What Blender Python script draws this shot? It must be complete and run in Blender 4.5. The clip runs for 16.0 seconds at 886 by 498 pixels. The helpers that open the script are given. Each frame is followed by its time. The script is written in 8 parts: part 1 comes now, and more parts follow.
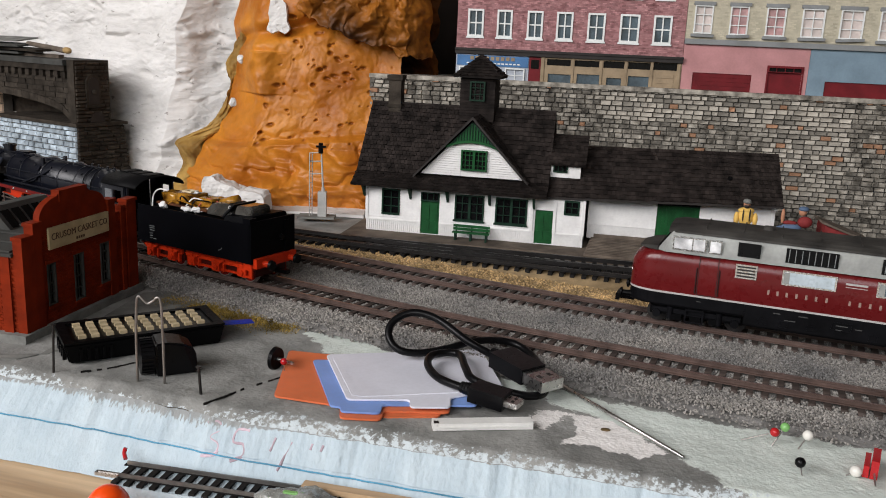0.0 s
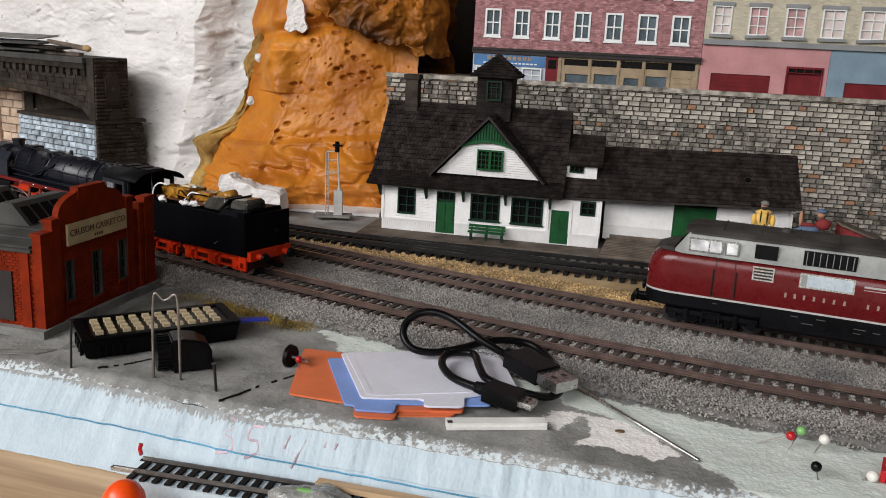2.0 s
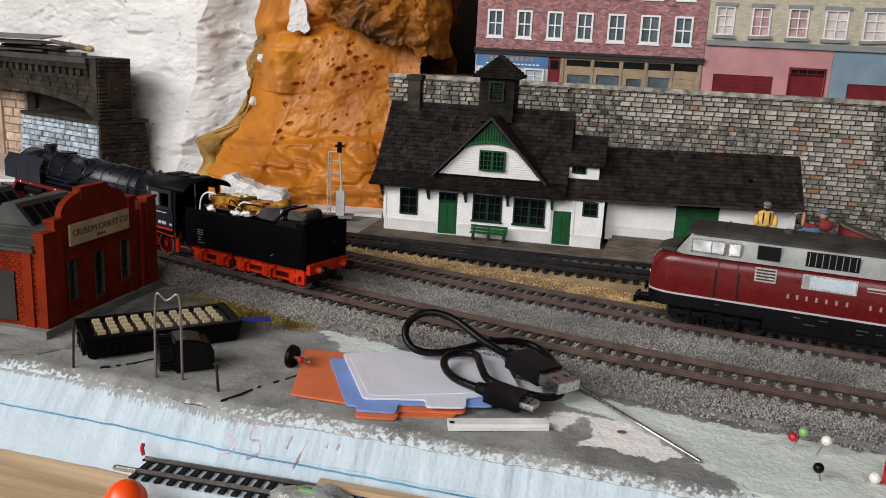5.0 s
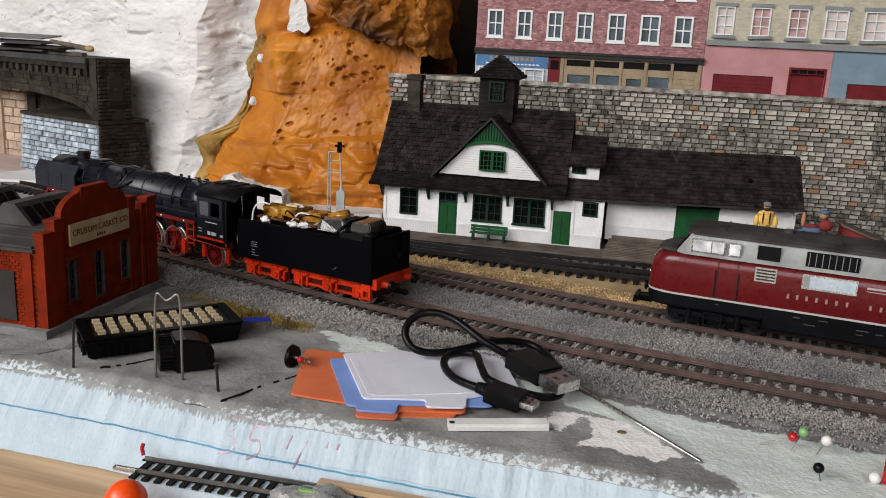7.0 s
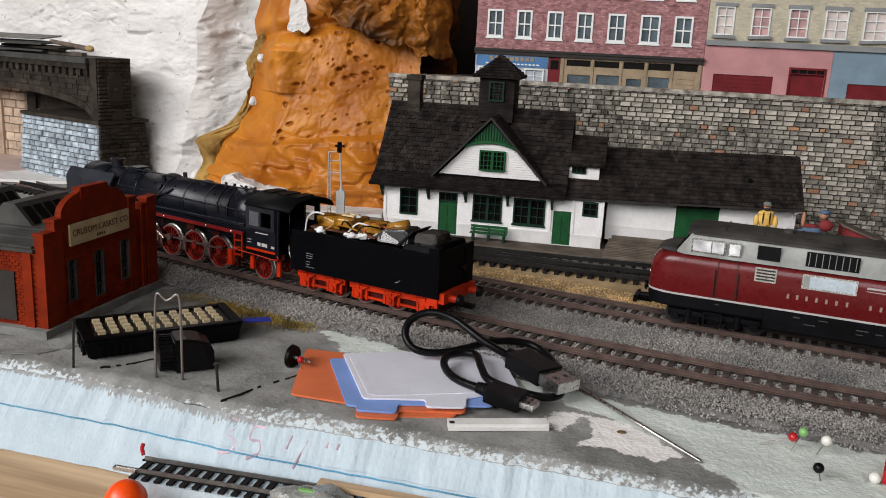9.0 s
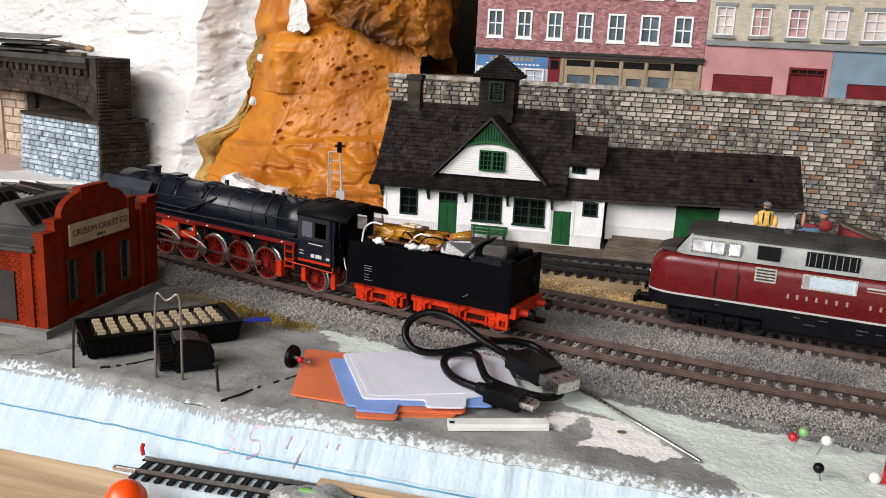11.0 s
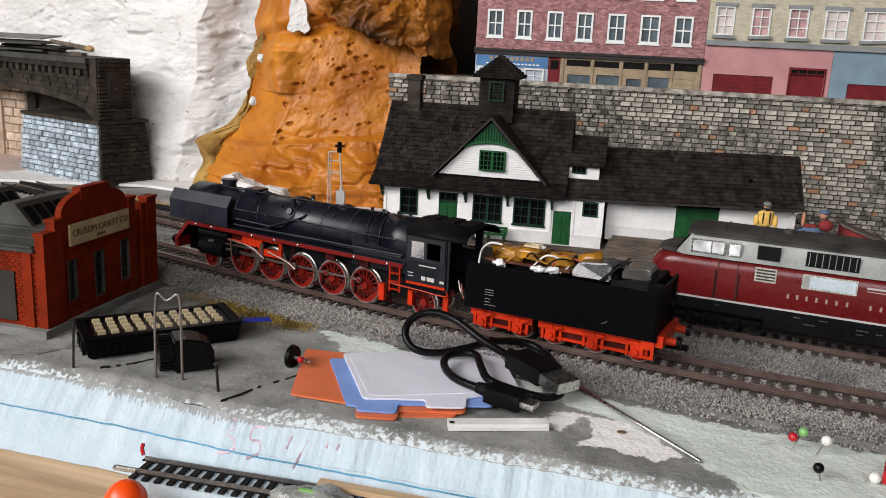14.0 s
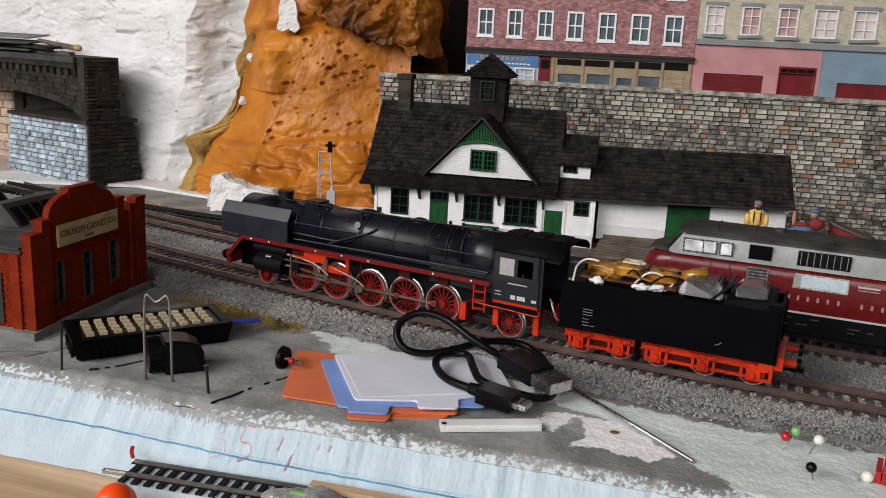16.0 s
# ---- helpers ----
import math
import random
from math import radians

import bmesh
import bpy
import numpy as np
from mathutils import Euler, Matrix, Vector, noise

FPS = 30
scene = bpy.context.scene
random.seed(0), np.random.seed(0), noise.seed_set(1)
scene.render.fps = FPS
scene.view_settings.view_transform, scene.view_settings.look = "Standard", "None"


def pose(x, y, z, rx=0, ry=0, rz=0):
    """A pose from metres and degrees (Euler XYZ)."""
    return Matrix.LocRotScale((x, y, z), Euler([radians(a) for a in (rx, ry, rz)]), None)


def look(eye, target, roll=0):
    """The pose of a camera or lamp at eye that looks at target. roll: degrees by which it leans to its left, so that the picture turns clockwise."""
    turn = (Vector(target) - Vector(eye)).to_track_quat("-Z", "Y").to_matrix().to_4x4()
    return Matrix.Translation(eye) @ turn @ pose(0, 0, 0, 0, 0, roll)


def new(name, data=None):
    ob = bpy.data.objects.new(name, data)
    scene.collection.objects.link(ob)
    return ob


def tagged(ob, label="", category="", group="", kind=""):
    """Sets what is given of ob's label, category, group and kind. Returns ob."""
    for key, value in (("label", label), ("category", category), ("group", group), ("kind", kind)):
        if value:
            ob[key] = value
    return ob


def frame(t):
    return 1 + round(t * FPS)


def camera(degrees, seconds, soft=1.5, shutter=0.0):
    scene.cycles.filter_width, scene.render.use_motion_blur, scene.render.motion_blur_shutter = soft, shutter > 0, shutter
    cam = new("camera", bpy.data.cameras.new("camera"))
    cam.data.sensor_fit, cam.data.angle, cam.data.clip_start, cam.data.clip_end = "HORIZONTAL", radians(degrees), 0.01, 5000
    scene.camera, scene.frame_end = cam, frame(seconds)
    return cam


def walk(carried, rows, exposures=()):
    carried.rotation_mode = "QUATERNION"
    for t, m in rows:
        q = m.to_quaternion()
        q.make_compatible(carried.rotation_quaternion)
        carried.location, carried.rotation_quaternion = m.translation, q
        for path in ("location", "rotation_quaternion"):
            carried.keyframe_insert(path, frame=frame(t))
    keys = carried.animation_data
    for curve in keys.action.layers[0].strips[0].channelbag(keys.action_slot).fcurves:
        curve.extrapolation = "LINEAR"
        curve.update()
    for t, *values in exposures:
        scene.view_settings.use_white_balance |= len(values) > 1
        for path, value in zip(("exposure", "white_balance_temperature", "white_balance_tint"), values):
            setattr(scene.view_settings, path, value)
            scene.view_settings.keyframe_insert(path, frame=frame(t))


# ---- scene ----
cam = camera(55, 16.0, soft=1.0)
PATH = [
    (0, pose(-0.00010, 0.00010, 0.13690, 76.479, -2.479, -0.622)),
    (0.5, pose(0.00000, 0.00000, 0.13700, 76.406, -2.595, -0.130)),
    (1, pose(0.00000, 0.00000, 0.13700, 76.407, -2.647, 0.171)),
    (1.5, pose(0.00000, 0.00000, 0.13700, 76.377, -2.664, 0.365)),
    (2, pose(0.00000, 0.00000, 0.13700, 76.385, -2.691, 0.502)),
    (2.5, pose(0.00000, 0.00000, 0.13700, 76.394, -2.708, 0.555)),
    (3, pose(0.00000, 0.00000, 0.13700, 76.404, -2.721, 0.613)),
    (3.5, pose(0.00000, 0.00000, 0.13700, 76.414, -2.741, 0.627)),
    (4, pose(0.00000, 0.00000, 0.13700, 76.414, -2.741, 0.662)),
    (9, pose(0.00000, 0.00000, 0.13700, 76.414, -2.741, 0.662)),
    (14, pose(0.00000, 0.00000, 0.13700, 76.414, -2.741, 0.662)),
    (14.5, pose(0.00000, 0.00000, 0.13700, 76.394, -2.751, 0.578)),
    (15, pose(0.00000, 0.00030, 0.13700, 76.414, -2.750, 0.493)),
    (15.5, pose(0.00000, 0.00100, 0.13700, 76.387, -2.729, 0.333)),
    (16, pose(-0.00040, 0.00170, 0.13690, 76.397, -2.728, 0.006)),
]
walk(cam, PATH, exposures=[(0, -0.02), (4, -0.02), (9, -0.02), (11.5, 0.52), (12, 0.61), (12.5, 0.69), (13, 0.77), (13.5, 0.48), (14, 0.16), (14.5, 0.01), (15, -0.03), (16, -0.05)])

# ---------------------------------------------------------------- light
world = bpy.data.worlds.new("world")
scene.world = world
world.use_nodes = True
wt = world.node_tree
sky = wt.nodes.new("ShaderNodeTexSky")
sky.sky_type, sky.sun_disc = "NISHITA", False
sky.sun_elevation, sky.sun_rotation = radians(40), radians(250)
wt.nodes["Background"].inputs["Strength"].default_value = 0.10
wt.links.new(sky.outputs["Color"], wt.nodes["Background"].inputs["Color"])


def window_light(name, eye, target, w, h, watts, colour):
    """The sky's light, in the opening of a window of the room."""
    lamp = bpy.data.lights.new(name, "AREA")
    lamp.shape, lamp.size, lamp.size_y, lamp.energy, lamp.color = "RECTANGLE", w, h, watts, colour
    ob = new(name, lamp)
    ob.matrix_world = look(eye, target)
    return ob


LEFT_WATTS, BACK_WATTS = 45, 20
window_light("daylight_left", (-1.57, -0.70, 1.05), (0.0, 0.35, 0.1), 1.5, 0.9, LEFT_WATTS, (1.0, 0.965, 0.965))
window_light("daylight_behind", (-0.45, -1.57, 0.98), (-0.45, 0.4, 0.55), 1.5, 1.0, BACK_WATTS, (1.0, 0.965, 0.96))


# ---------------------------------------------------------------- materials
def mat(name, colour, rough=0.6, metal=0.0, vary=0.15, scale=60.0, fine=700.0, bump=0.15, tint=None, stain=0.0, piece=0.0,
        island=0.0, spec=0.5, speck=0.0, coat=0.0, see=0.0, depth=0.0004, stretch=None):
    """A procedural surface: two sizes of variation, fine relief, and a shift from piece to piece. Sizes are per metre."""
    m = bpy.data.materials.new(name)
    m.use_nodes = True
    t = m.node_tree
    p = t.nodes["Principled BSDF"]

    def node(kind, **kw):
        n = t.nodes.new(kind)
        for k, v in kw.items():
            n.inputs[k].default_value = v
        return n

    def mix(kind, fac, a, b):
        n = t.nodes.new("ShaderNodeMix")
        n.data_type, n.blend_type = "RGBA", kind
        for i, v in ((0, fac), (6, a), (7, b)):
            if isinstance(v, bpy.types.NodeSocket):
                t.links.new(v, n.inputs[i])
            else:
                n.inputs[i].default_value = v if i == 0 else (*v[:3], 1)
        return n.outputs[2]

    def ramp(v, a, b, lo, hi):
        n = t.nodes.new("ShaderNodeMapRange")
        t.links.new(v, n.inputs[0])
        for i, x in enumerate((a, b, lo, hi)):
            n.inputs[i + 1].default_value = x
        return n.outputs[0]

    tc = t.nodes.new("ShaderNodeTexCoord")
    co = tc.outputs["Object"]
    if stretch:
        mp = t.nodes.new("ShaderNodeMapping")
        mp.inputs["Scale"].default_value = stretch
        t.links.new(co, mp.inputs[0])
        co = mp.outputs[0]
    big, small = node("ShaderNodeTexNoise", Scale=scale, Detail=4.0), node("ShaderNodeTexNoise", Scale=fine, Detail=3.0)
    for n in (big, small):
        t.links.new(co, n.inputs["Vector"])
    dark = [c * (1 - vary * 1.6) for c in colour]
    light = [min(1, c * (1 + vary)) for c in colour]
    col = mix("MIX", ramp(big.outputs[0], 0.3, 0.7, 0, 1), dark, tint if tint else light)
    col = mix("MULTIPLY", 0.9 * vary + 0.1, col, mix("MIX", ramp(small.outputs[0], 0.3, 0.7, 0, 1), (0.72, 0.72, 0.72), (1.2, 1.2, 1.2)))
    if stain:
        sp = node("ShaderNodeTexNoise", Scale=scale * 2.7, Detail=6.0)
        t.links.new(co, sp.inputs["Vector"])
        col = mix("MIX", ramp(sp.outputs[0], 0.55, 0.7, 0, stain), col, [c * 0.35 for c in colour])
    if speck:
        sp = node("ShaderNodeTexNoise", Scale=130.0, Detail=3.0, Roughness=0.6)
        t.links.new(co, sp.inputs["Vector"])
        col = mix("MIX", ramp(sp.outputs[0], 0.665, 0.70, 0, speck), col, (0.16, 0.13, 0.10))
    for amount, source, out in ((piece, "ShaderNodeObjectInfo", "Random"), (island, "ShaderNodeNewGeometry", "Random Per Island")):
        if amount:
            r = t.nodes.new(source)
            hs = t.nodes.new("ShaderNodeHueSaturation")
            t.links.new(ramp(r.outputs[out], 0, 1, 1 - amount, 1 + amount), hs.inputs["Value"])
            t.links.new(col, hs.inputs["Color"])
            col = hs.outputs[0]
    t.links.new(col, p.inputs["Base Color"])
    t.links.new(ramp(small.outputs[0], 0.2, 0.8, max(0.03, rough - 0.1), min(1, rough + 0.1)), p.inputs["Roughness"])
    if rough >= 0.6 and not metal:
        spec = min(spec, 0.2)
    p.inputs["Metallic"].default_value, p.inputs["Specular IOR Level"].default_value = metal, spec
    p.inputs["Coat Weight"].default_value, p.inputs["Transmission Weight"].default_value = coat, see
    if bump:
        b = t.nodes.new("ShaderNodeBump")
        b.inputs["Strength"].default_value, b.inputs["Distance"].default_value = bump, depth
        t.links.new(small.outputs[0], b.inputs["Height"])
        t.links.new(b.outputs[0], p.inputs["Normal"])
    return m


M_FOAM = mat("blue_foam", (0.445, 0.54, 0.595), 0.75, spec=0.12, vary=0.04, scale=60, fine=520, bump=0.30, tint=(0.50, 0.59, 0.635), depth=0.0012, stretch=(1.8, 1, 0.8))
M_FOAMTOP = mat("grey_painted_foam", (0.235, 0.237, 0.222), 0.75, vary=0.24, scale=38, fine=700, bump=0.5, stain=0.35, tint=(0.345, 0.345, 0.325), depth=0.0006)
M_PALEPAINT = mat("pale_green_paint", (0.44, 0.52, 0.47), 0.8, vary=0.15, scale=70, fine=800, bump=0.4, tint=(0.58, 0.63, 0.57))
M_BLUELINE = mat("blue_line", (0.09, 0.31, 0.47), 0.6, vary=0.2)
M_REDMARK = mat("red_marker", (0.54, 0.42, 0.47), 0.7, vary=0.3, fine=900)
M_PLASTER = mat("white_plaster", (0.78, 0.755, 0.72), 0.85, spec=0.1, speck=0.6, vary=0.07, scale=22, fine=240, bump=0.6, stain=0.10, tint=(0.83, 0.81, 0.78), depth=0.0022, stretch=(0.6, 1, 1.4))
M_ORANGE = mat("orange_foam_rock", (0.52, 0.146, 0.009), 0.45, spec=0.36, vary=0.20, scale=24, fine=320, bump=0.2, tint=(0.62, 0.235, 0.024), stain=0.25, depth=0.0015)
M_BROWNROCK = mat("brown_foam_rock", (0.060, 0.024, 0.009), 0.6, spec=0.25, vary=0.5, scale=26, fine=220, bump=0.6, tint=(0.25, 0.080, 0.010), depth=0.002)
M_RUSTROCK = mat("rusty_foam_rock", (0.125, 0.040, 0.008), 0.55, spec=0.3, vary=0.45, scale=20, fine=220, bump=0.5, tint=(0.42, 0.145, 0.014), depth=0.0015)
M_CAVESHADE = mat("dark_cavity", (0.018, 0.013, 0.010), 0.9, vary=0.3, scale=20)
M_BALLASTBED = mat("ballast_bed", (0.27, 0.262, 0.25), 0.9, vary=0.3, scale=90, fine=900, bump=0.8)
M_BALLAST = mat("grey_ballast", (0.272, 0.266, 0.258), 0.85, spec=0.1, vary=0.30, scale=24, fine=900, bump=0.2, island=0.38, tint=(0.335, 0.315, 0.285))
M_SAND = mat("tan_ballast", (0.42, 0.30, 0.16), 0.9, vary=0.3, scale=60, fine=900, bump=0.5, tint=(0.55, 0.40, 0.22))
M_SANDGRAIN = mat("tan_grains", (0.45, 0.31, 0.15), 0.9, vary=0.25, scale=60, bump=0.1, island=0.5)
M_RAIL = mat("rusty_rail", (0.105, 0.068, 0.056), 0.5, vary=0.25, scale=120, bump=0.2, metal=0.2)
M_RAILTOP = mat("worn_rail_top", (0.30, 0.225, 0.20), 0.35, vary=0.25, scale=60, metal=0.7, bump=0.05)
M_SLEEPER = mat("grey_brown_sleeper", (0.080, 0.062, 0.054), 0.8, vary=0.3, scale=200, bump=0.4, piece=0.3)
M_BLACKRAIL = mat("black_rail", (0.020, 0.018, 0.017), 0.4, vary=0.3, scale=80, metal=0.3, bump=0.1)
M_BLACKSLEEPER = mat("black_sleeper", (0.010, 0.009, 0.0085), 0.7, vary=0.3, scale=200, bump=0.2, piece=0.3)
M_DULLSTEEL = mat("dull_steel", (0.30, 0.28, 0.26), 0.42, metal=0.9, vary=0.2, scale=80, bump=0.05)
M_STEEL = mat("bright_steel", (0.55, 0.54, 0.52), 0.3, metal=1.0, vary=0.1, scale=80, bump=0.05)
M_DARKWOOD = mat("platform_boards", (0.135, 0.108, 0.085), 0.85, vary=0.3, scale=80, bump=0.4, piece=0.2)
M_WHITEBOARD = mat("white_clapboard", (0.78, 0.77, 0.75), 0.6, vary=0.05, scale=90, fine=600, bump=0.12, stain=0.08)
M_GREEN = mat("green_paint", (0.008, 0.075, 0.020), 0.6, vary=0.2, scale=120, bump=0.1)
M_DARKGREEN = mat("dark_green_frame", (0.006, 0.028, 0.015), 0.6, vary=0.2, scale=120, bump=0.1)
M_ROOF = mat("charcoal_shingle", (0.0235, 0.0185, 0.0165), 0.8, spec=0.12, vary=0.4, scale=120, fine=900, bump=0.35, piece=0.35, island=0.35)
M_GLASSDARK = mat("dark_glass", (0.0055, 0.0055, 0.006), 0.15, vary=0.2, bump=0.0, spec=0.2)
M_STONE = mat("grey_cut_stone", (0.31, 0.275, 0.225), 0.85, vary=0.45, scale=130, fine=700, bump=0.6, piece=0.5, island=0.5, tint=(0.50, 0.46, 0.39), depth=0.0006)
M_STONERED = mat("reddish_stone", (0.36, 0.20, 0.12), 0.85, vary=0.3, scale=130, fine=700, bump=0.5, piece=0.25, island=0.25)
M_MORTAR = mat("dark_mortar", (0.13, 0.12, 0.105), 0.9, vary=0.25, scale=100, bump=0.4)
M_CITYBRICK = mat("pink_red_brick", (0.36, 0.145, 0.15), 0.75, vary=0.3, scale=160, fine=600, bump=0.1, tint=(0.46, 0.24, 0.24), stretch=(0.5, 1, 2.0))
M_BRICKPIECE = mat("printed_brick", (0.38, 0.16, 0.165), 0.75, vary=0.3, scale=200, bump=0.1, island=0.35, tint=(0.50, 0.27, 0.27))
M_BEIGE = mat("beige_card_wall", (0.50, 0.46, 0.35), 0.75, vary=0.1, scale=90, bump=0.1)
M_PINK = mat("pink_card_wall", (0.50, 0.25, 0.25), 0.75, vary=0.08, scale=60, bump=0.05)
M_BLUECARD = mat("grey_blue_card_wall", (0.20, 0.28, 0.34), 0.75, vary=0.1, scale=60, bump=0.05)
M_MAROON = mat("maroon_door", (0.15, 0.012, 0.016), 0.62, vary=0.15, scale=90, bump=0.05)
M_TRIMGREY = mat("grey_trim", (0.24, 0.25, 0.25), 0.6, vary=0.1)
M_TAN = mat("tan_shopfront", (0.33, 0.25, 0.16), 0.65, vary=0.15, scale=90, bump=0.1)
M_WHITEFRAME = mat("white_window_frame", (0.75, 0.77, 0.75), 0.5, vary=0.05)
M_PANE = mat("blue_grey_pane", (0.075, 0.105, 0.125), 0.2, vary=0.35, scale=60, bump=0.0)
M_PANEPINK = mat("pinkish_blind_pane", (0.46, 0.27, 0.26), 0.4, vary=0.3, scale=90, bump=0.0)
M_PANEPALE = mat("pale_blind_pane", (0.60, 0.52, 0.48), 0.4, vary=0.12, scale=60, bump=0.0)
M_SHOPBLUE = mat("blue_shop_sign", (0.045, 0.16, 0.36), 0.5, vary=0.15, scale=60)
M_SHOPGREY = mat("grey_shop_wall", (0.42, 0.45, 0.50), 0.6, vary=0.12, scale=60)
M_DARKBAND = mat("dark_cornice", (0.030, 0.026, 0.024), 0.6, vary=0.2)
M_BENCHWOOD = mat("pine_bench", (0.60, 0.37, 0.19), 0.5, vary=0.3, scale=26, fine=240, bump=0.15, tint=(0.82, 0.60, 0.37), stretch=(0.16, 2.6, 1.0), stain=0.25)
M_WALLPAINT = mat("room_wall_paint", (0.17, 0.155, 0.14), 0.85, vary=0.05, scale=3, fine=60, bump=0.1)
M_FLOORWOOD = mat("room_floor", (0.25, 0.17, 0.11), 0.6, vary=0.2, scale=4, fine=60)
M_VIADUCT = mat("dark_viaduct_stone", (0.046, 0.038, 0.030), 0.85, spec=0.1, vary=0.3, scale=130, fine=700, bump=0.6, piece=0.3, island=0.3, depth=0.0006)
M_PIERLIT = mat("grey_blue_stone", (0.42, 0.49, 0.54), 0.85, vary=0.3, scale=130, fine=700, bump=0.6, piece=0.3, island=0.3, depth=0.0006)


# ---------------------------------------------------------------- building helpers (meshes are modelled in millimetres)
def part(name, bm, material, parent=None, label="", smooth=False, bevel=0.0):
    """Links a bmesh, modelled in millimetres, as one mesh object under a thing or a part."""
    if bevel:
        bmesh.ops.bevel(bm, geom=[e for e in bm.edges if len(e.link_faces) == 2 and e.calc_face_angle(0) > 0.6], offset=bevel,
                        segments=2, affect="EDGES", clamp_overlap=True)
    bmesh.ops.scale(bm, vec=(0.001,) * 3, verts=bm.verts)
    me = bpy.data.meshes.new(name)
    bm.to_mesh(me)
    bm.free()
    for m in material if isinstance(material, (list, tuple)) else [material]:
        me.materials.append(m)
    if smooth:
        for p in me.polygons:
            p.use_smooth = True
    ob = new(name, me)
    if parent is not None:
        ob.parent = parent
    if label:
        ob["label"] = label
    return ob


def share(ob, m, name=None, parent=None):
    """Another object on the same mesh."""
    o = new(name or ob.name.split(".")[0], ob.data)
    o.parent = parent if parent is not None else ob.parent
    o.matrix_basis = m
    return o


def thing(name, m, label="", category="", group="", kind=""):
    ob = new(name)
    ob.empty_display_size = 0.01
    ob.matrix_basis = m
    return tagged(ob, label, category, group, kind)


def mm(x, y, z, rx=0, ry=0, rz=0):
    return pose(x / 1000, y / 1000, z / 1000, rx, ry, rz)


def box(x0, x1, y0, y1, z0, z1, bm=None, m=None):
    bm = bm or bmesh.new()
    vs = [bm.verts.new(p) for p in ((x0, y0, z0), (x1, y0, z0), (x1, y1, z0), (x0, y1, z0), (x0, y0, z1), (x1, y0, z1), (x1, y1, z1), (x0, y1, z1))]
    if m:
        for v in vs:
            v.co = m @ v.co
    for f in ((0, 3, 2, 1), (4, 5, 6, 7), (0, 1, 5, 4), (1, 2, 6, 5), (2, 3, 7, 6), (3, 0, 4, 7)):
        bm.faces.new([vs[i] for i in f])
    return bm


def prism(points, lo, hi, axis="y", bm=None):
    """A slab with an outline in the plane across the axis, from lo to hi along it."""
    bm = bm or bmesh.new()
    put = {"y": lambda p, d: (p[0], d, p[1]), "x": lambda p, d: (d, p[0], p[1]), "z": lambda p, d: (p[0], p[1], d)}[axis]
    a, b = [bm.verts.new(put(p, lo)) for p in points], [bm.verts.new(put(p, hi)) for p in points]
    n = len(points)
    bm.faces.new(a)
    bm.faces.new(b[::-1])
    for i in range(n):
        bm.faces.new((a[i], b[i], b[(i + 1) % n], a[(i + 1) % n]))
    bmesh.ops.recalc_face_normals(bm, faces=bm.faces)
    return bm


def cyl(p, q, r0, r1=None, n=16, bm=None):
    """A round bar from p to q."""
    bm = bm or bmesh.new()
    p, q = Vector(p), Vector(q)
    r1 = r0 if r1 is None else r1
    t = (q - p).to_track_quat("Z", "Y").to_matrix()
    rings = []
    for c, r in ((p, r0), (q, r1)):
        rings.append([bm.verts.new(c + t @ Vector((r * math.cos(2 * math.pi * i / n), r * math.sin(2 * math.pi * i / n), 0))) for i in range(n)])
    for i in range(n):
        bm.faces.new((rings[0][i], rings[0][(i + 1) % n], rings[1][(i + 1) % n], rings[1][i]))
    bm.faces.new(rings[0][::-1])
    bm.faces.new(rings[1])
    return bm


def ball(c, r, bm=None, n=10, squash=(1, 1, 1)):
    bm = bm or bmesh.new()
    bmesh.ops.create_uvsphere(bm, u_segments=n + 4, v_segments=n, radius=r, matrix=Matrix.Translation(c) @ Matrix.Diagonal((*squash, 1)))
    return bm


def tube(points, r, n=10, bm=None, smooth=4):
    """A bent round bar along points, rounded by a spline."""
    bm = bm or bmesh.new()
    pts = [Vector(p) for p in points]
    line = []
    for i in range(len(pts) - 1):
        a, b, c, d = pts[max(i - 1, 0)], pts[i], pts[i + 1], pts[min(i + 2, len(pts) - 1)]
        for k in range(smooth):
            u = k / smooth
            line.append(0.5 * ((2 * b) + (c - a) * u + (2 * a - 5 * b + 4 * c - d) * u * u + (3 * b - a - 3 * c + d) * u ** 3))
    line.append(pts[-1])
    rings, up = [], Vector((0.1, 0.2, 1))
    for i, p in enumerate(line):
        d = (line[min(i + 1, len(line) - 1)] - line[max(i - 1, 0)]).normalized()
        s = d.cross(up)
        s = s.normalized() if s.length > 1e-4 else Vector((1, 0, 0))
        u = s.cross(d).normalized()
        up = u
        rings.append([bm.verts.new(p + s * (r * math.cos(2 * math.pi * k / n)) + u * (r * math.sin(2 * math.pi * k / n))) for k in range(n)])
    for a, b in zip(rings, rings[1:]):
        for k in range(n):
            bm.faces.new((a[k], a[(k + 1) % n], b[(k + 1) % n], b[k]))
    bm.faces.new(rings[0][::-1])
    bm.faces.new(rings[-1])
    bmesh.ops.recalc_face_normals(bm, faces=bm.faces)
    return bm


def raw(name, verts, faces, material, parent=None, smooth=False):
    """One joined mesh from arrays in metres."""
    me = bpy.data.meshes.new(name)
    me.from_pydata([tuple(v) for v in verts], [], [tuple(int(i) for i in f) for f in faces])
    me.materials.append(material)
    if smooth:
        for p in me.polygons:
            p.use_smooth = True
    ob = new(name, me)
    if parent is not None:
        ob.parent = parent
    return ob


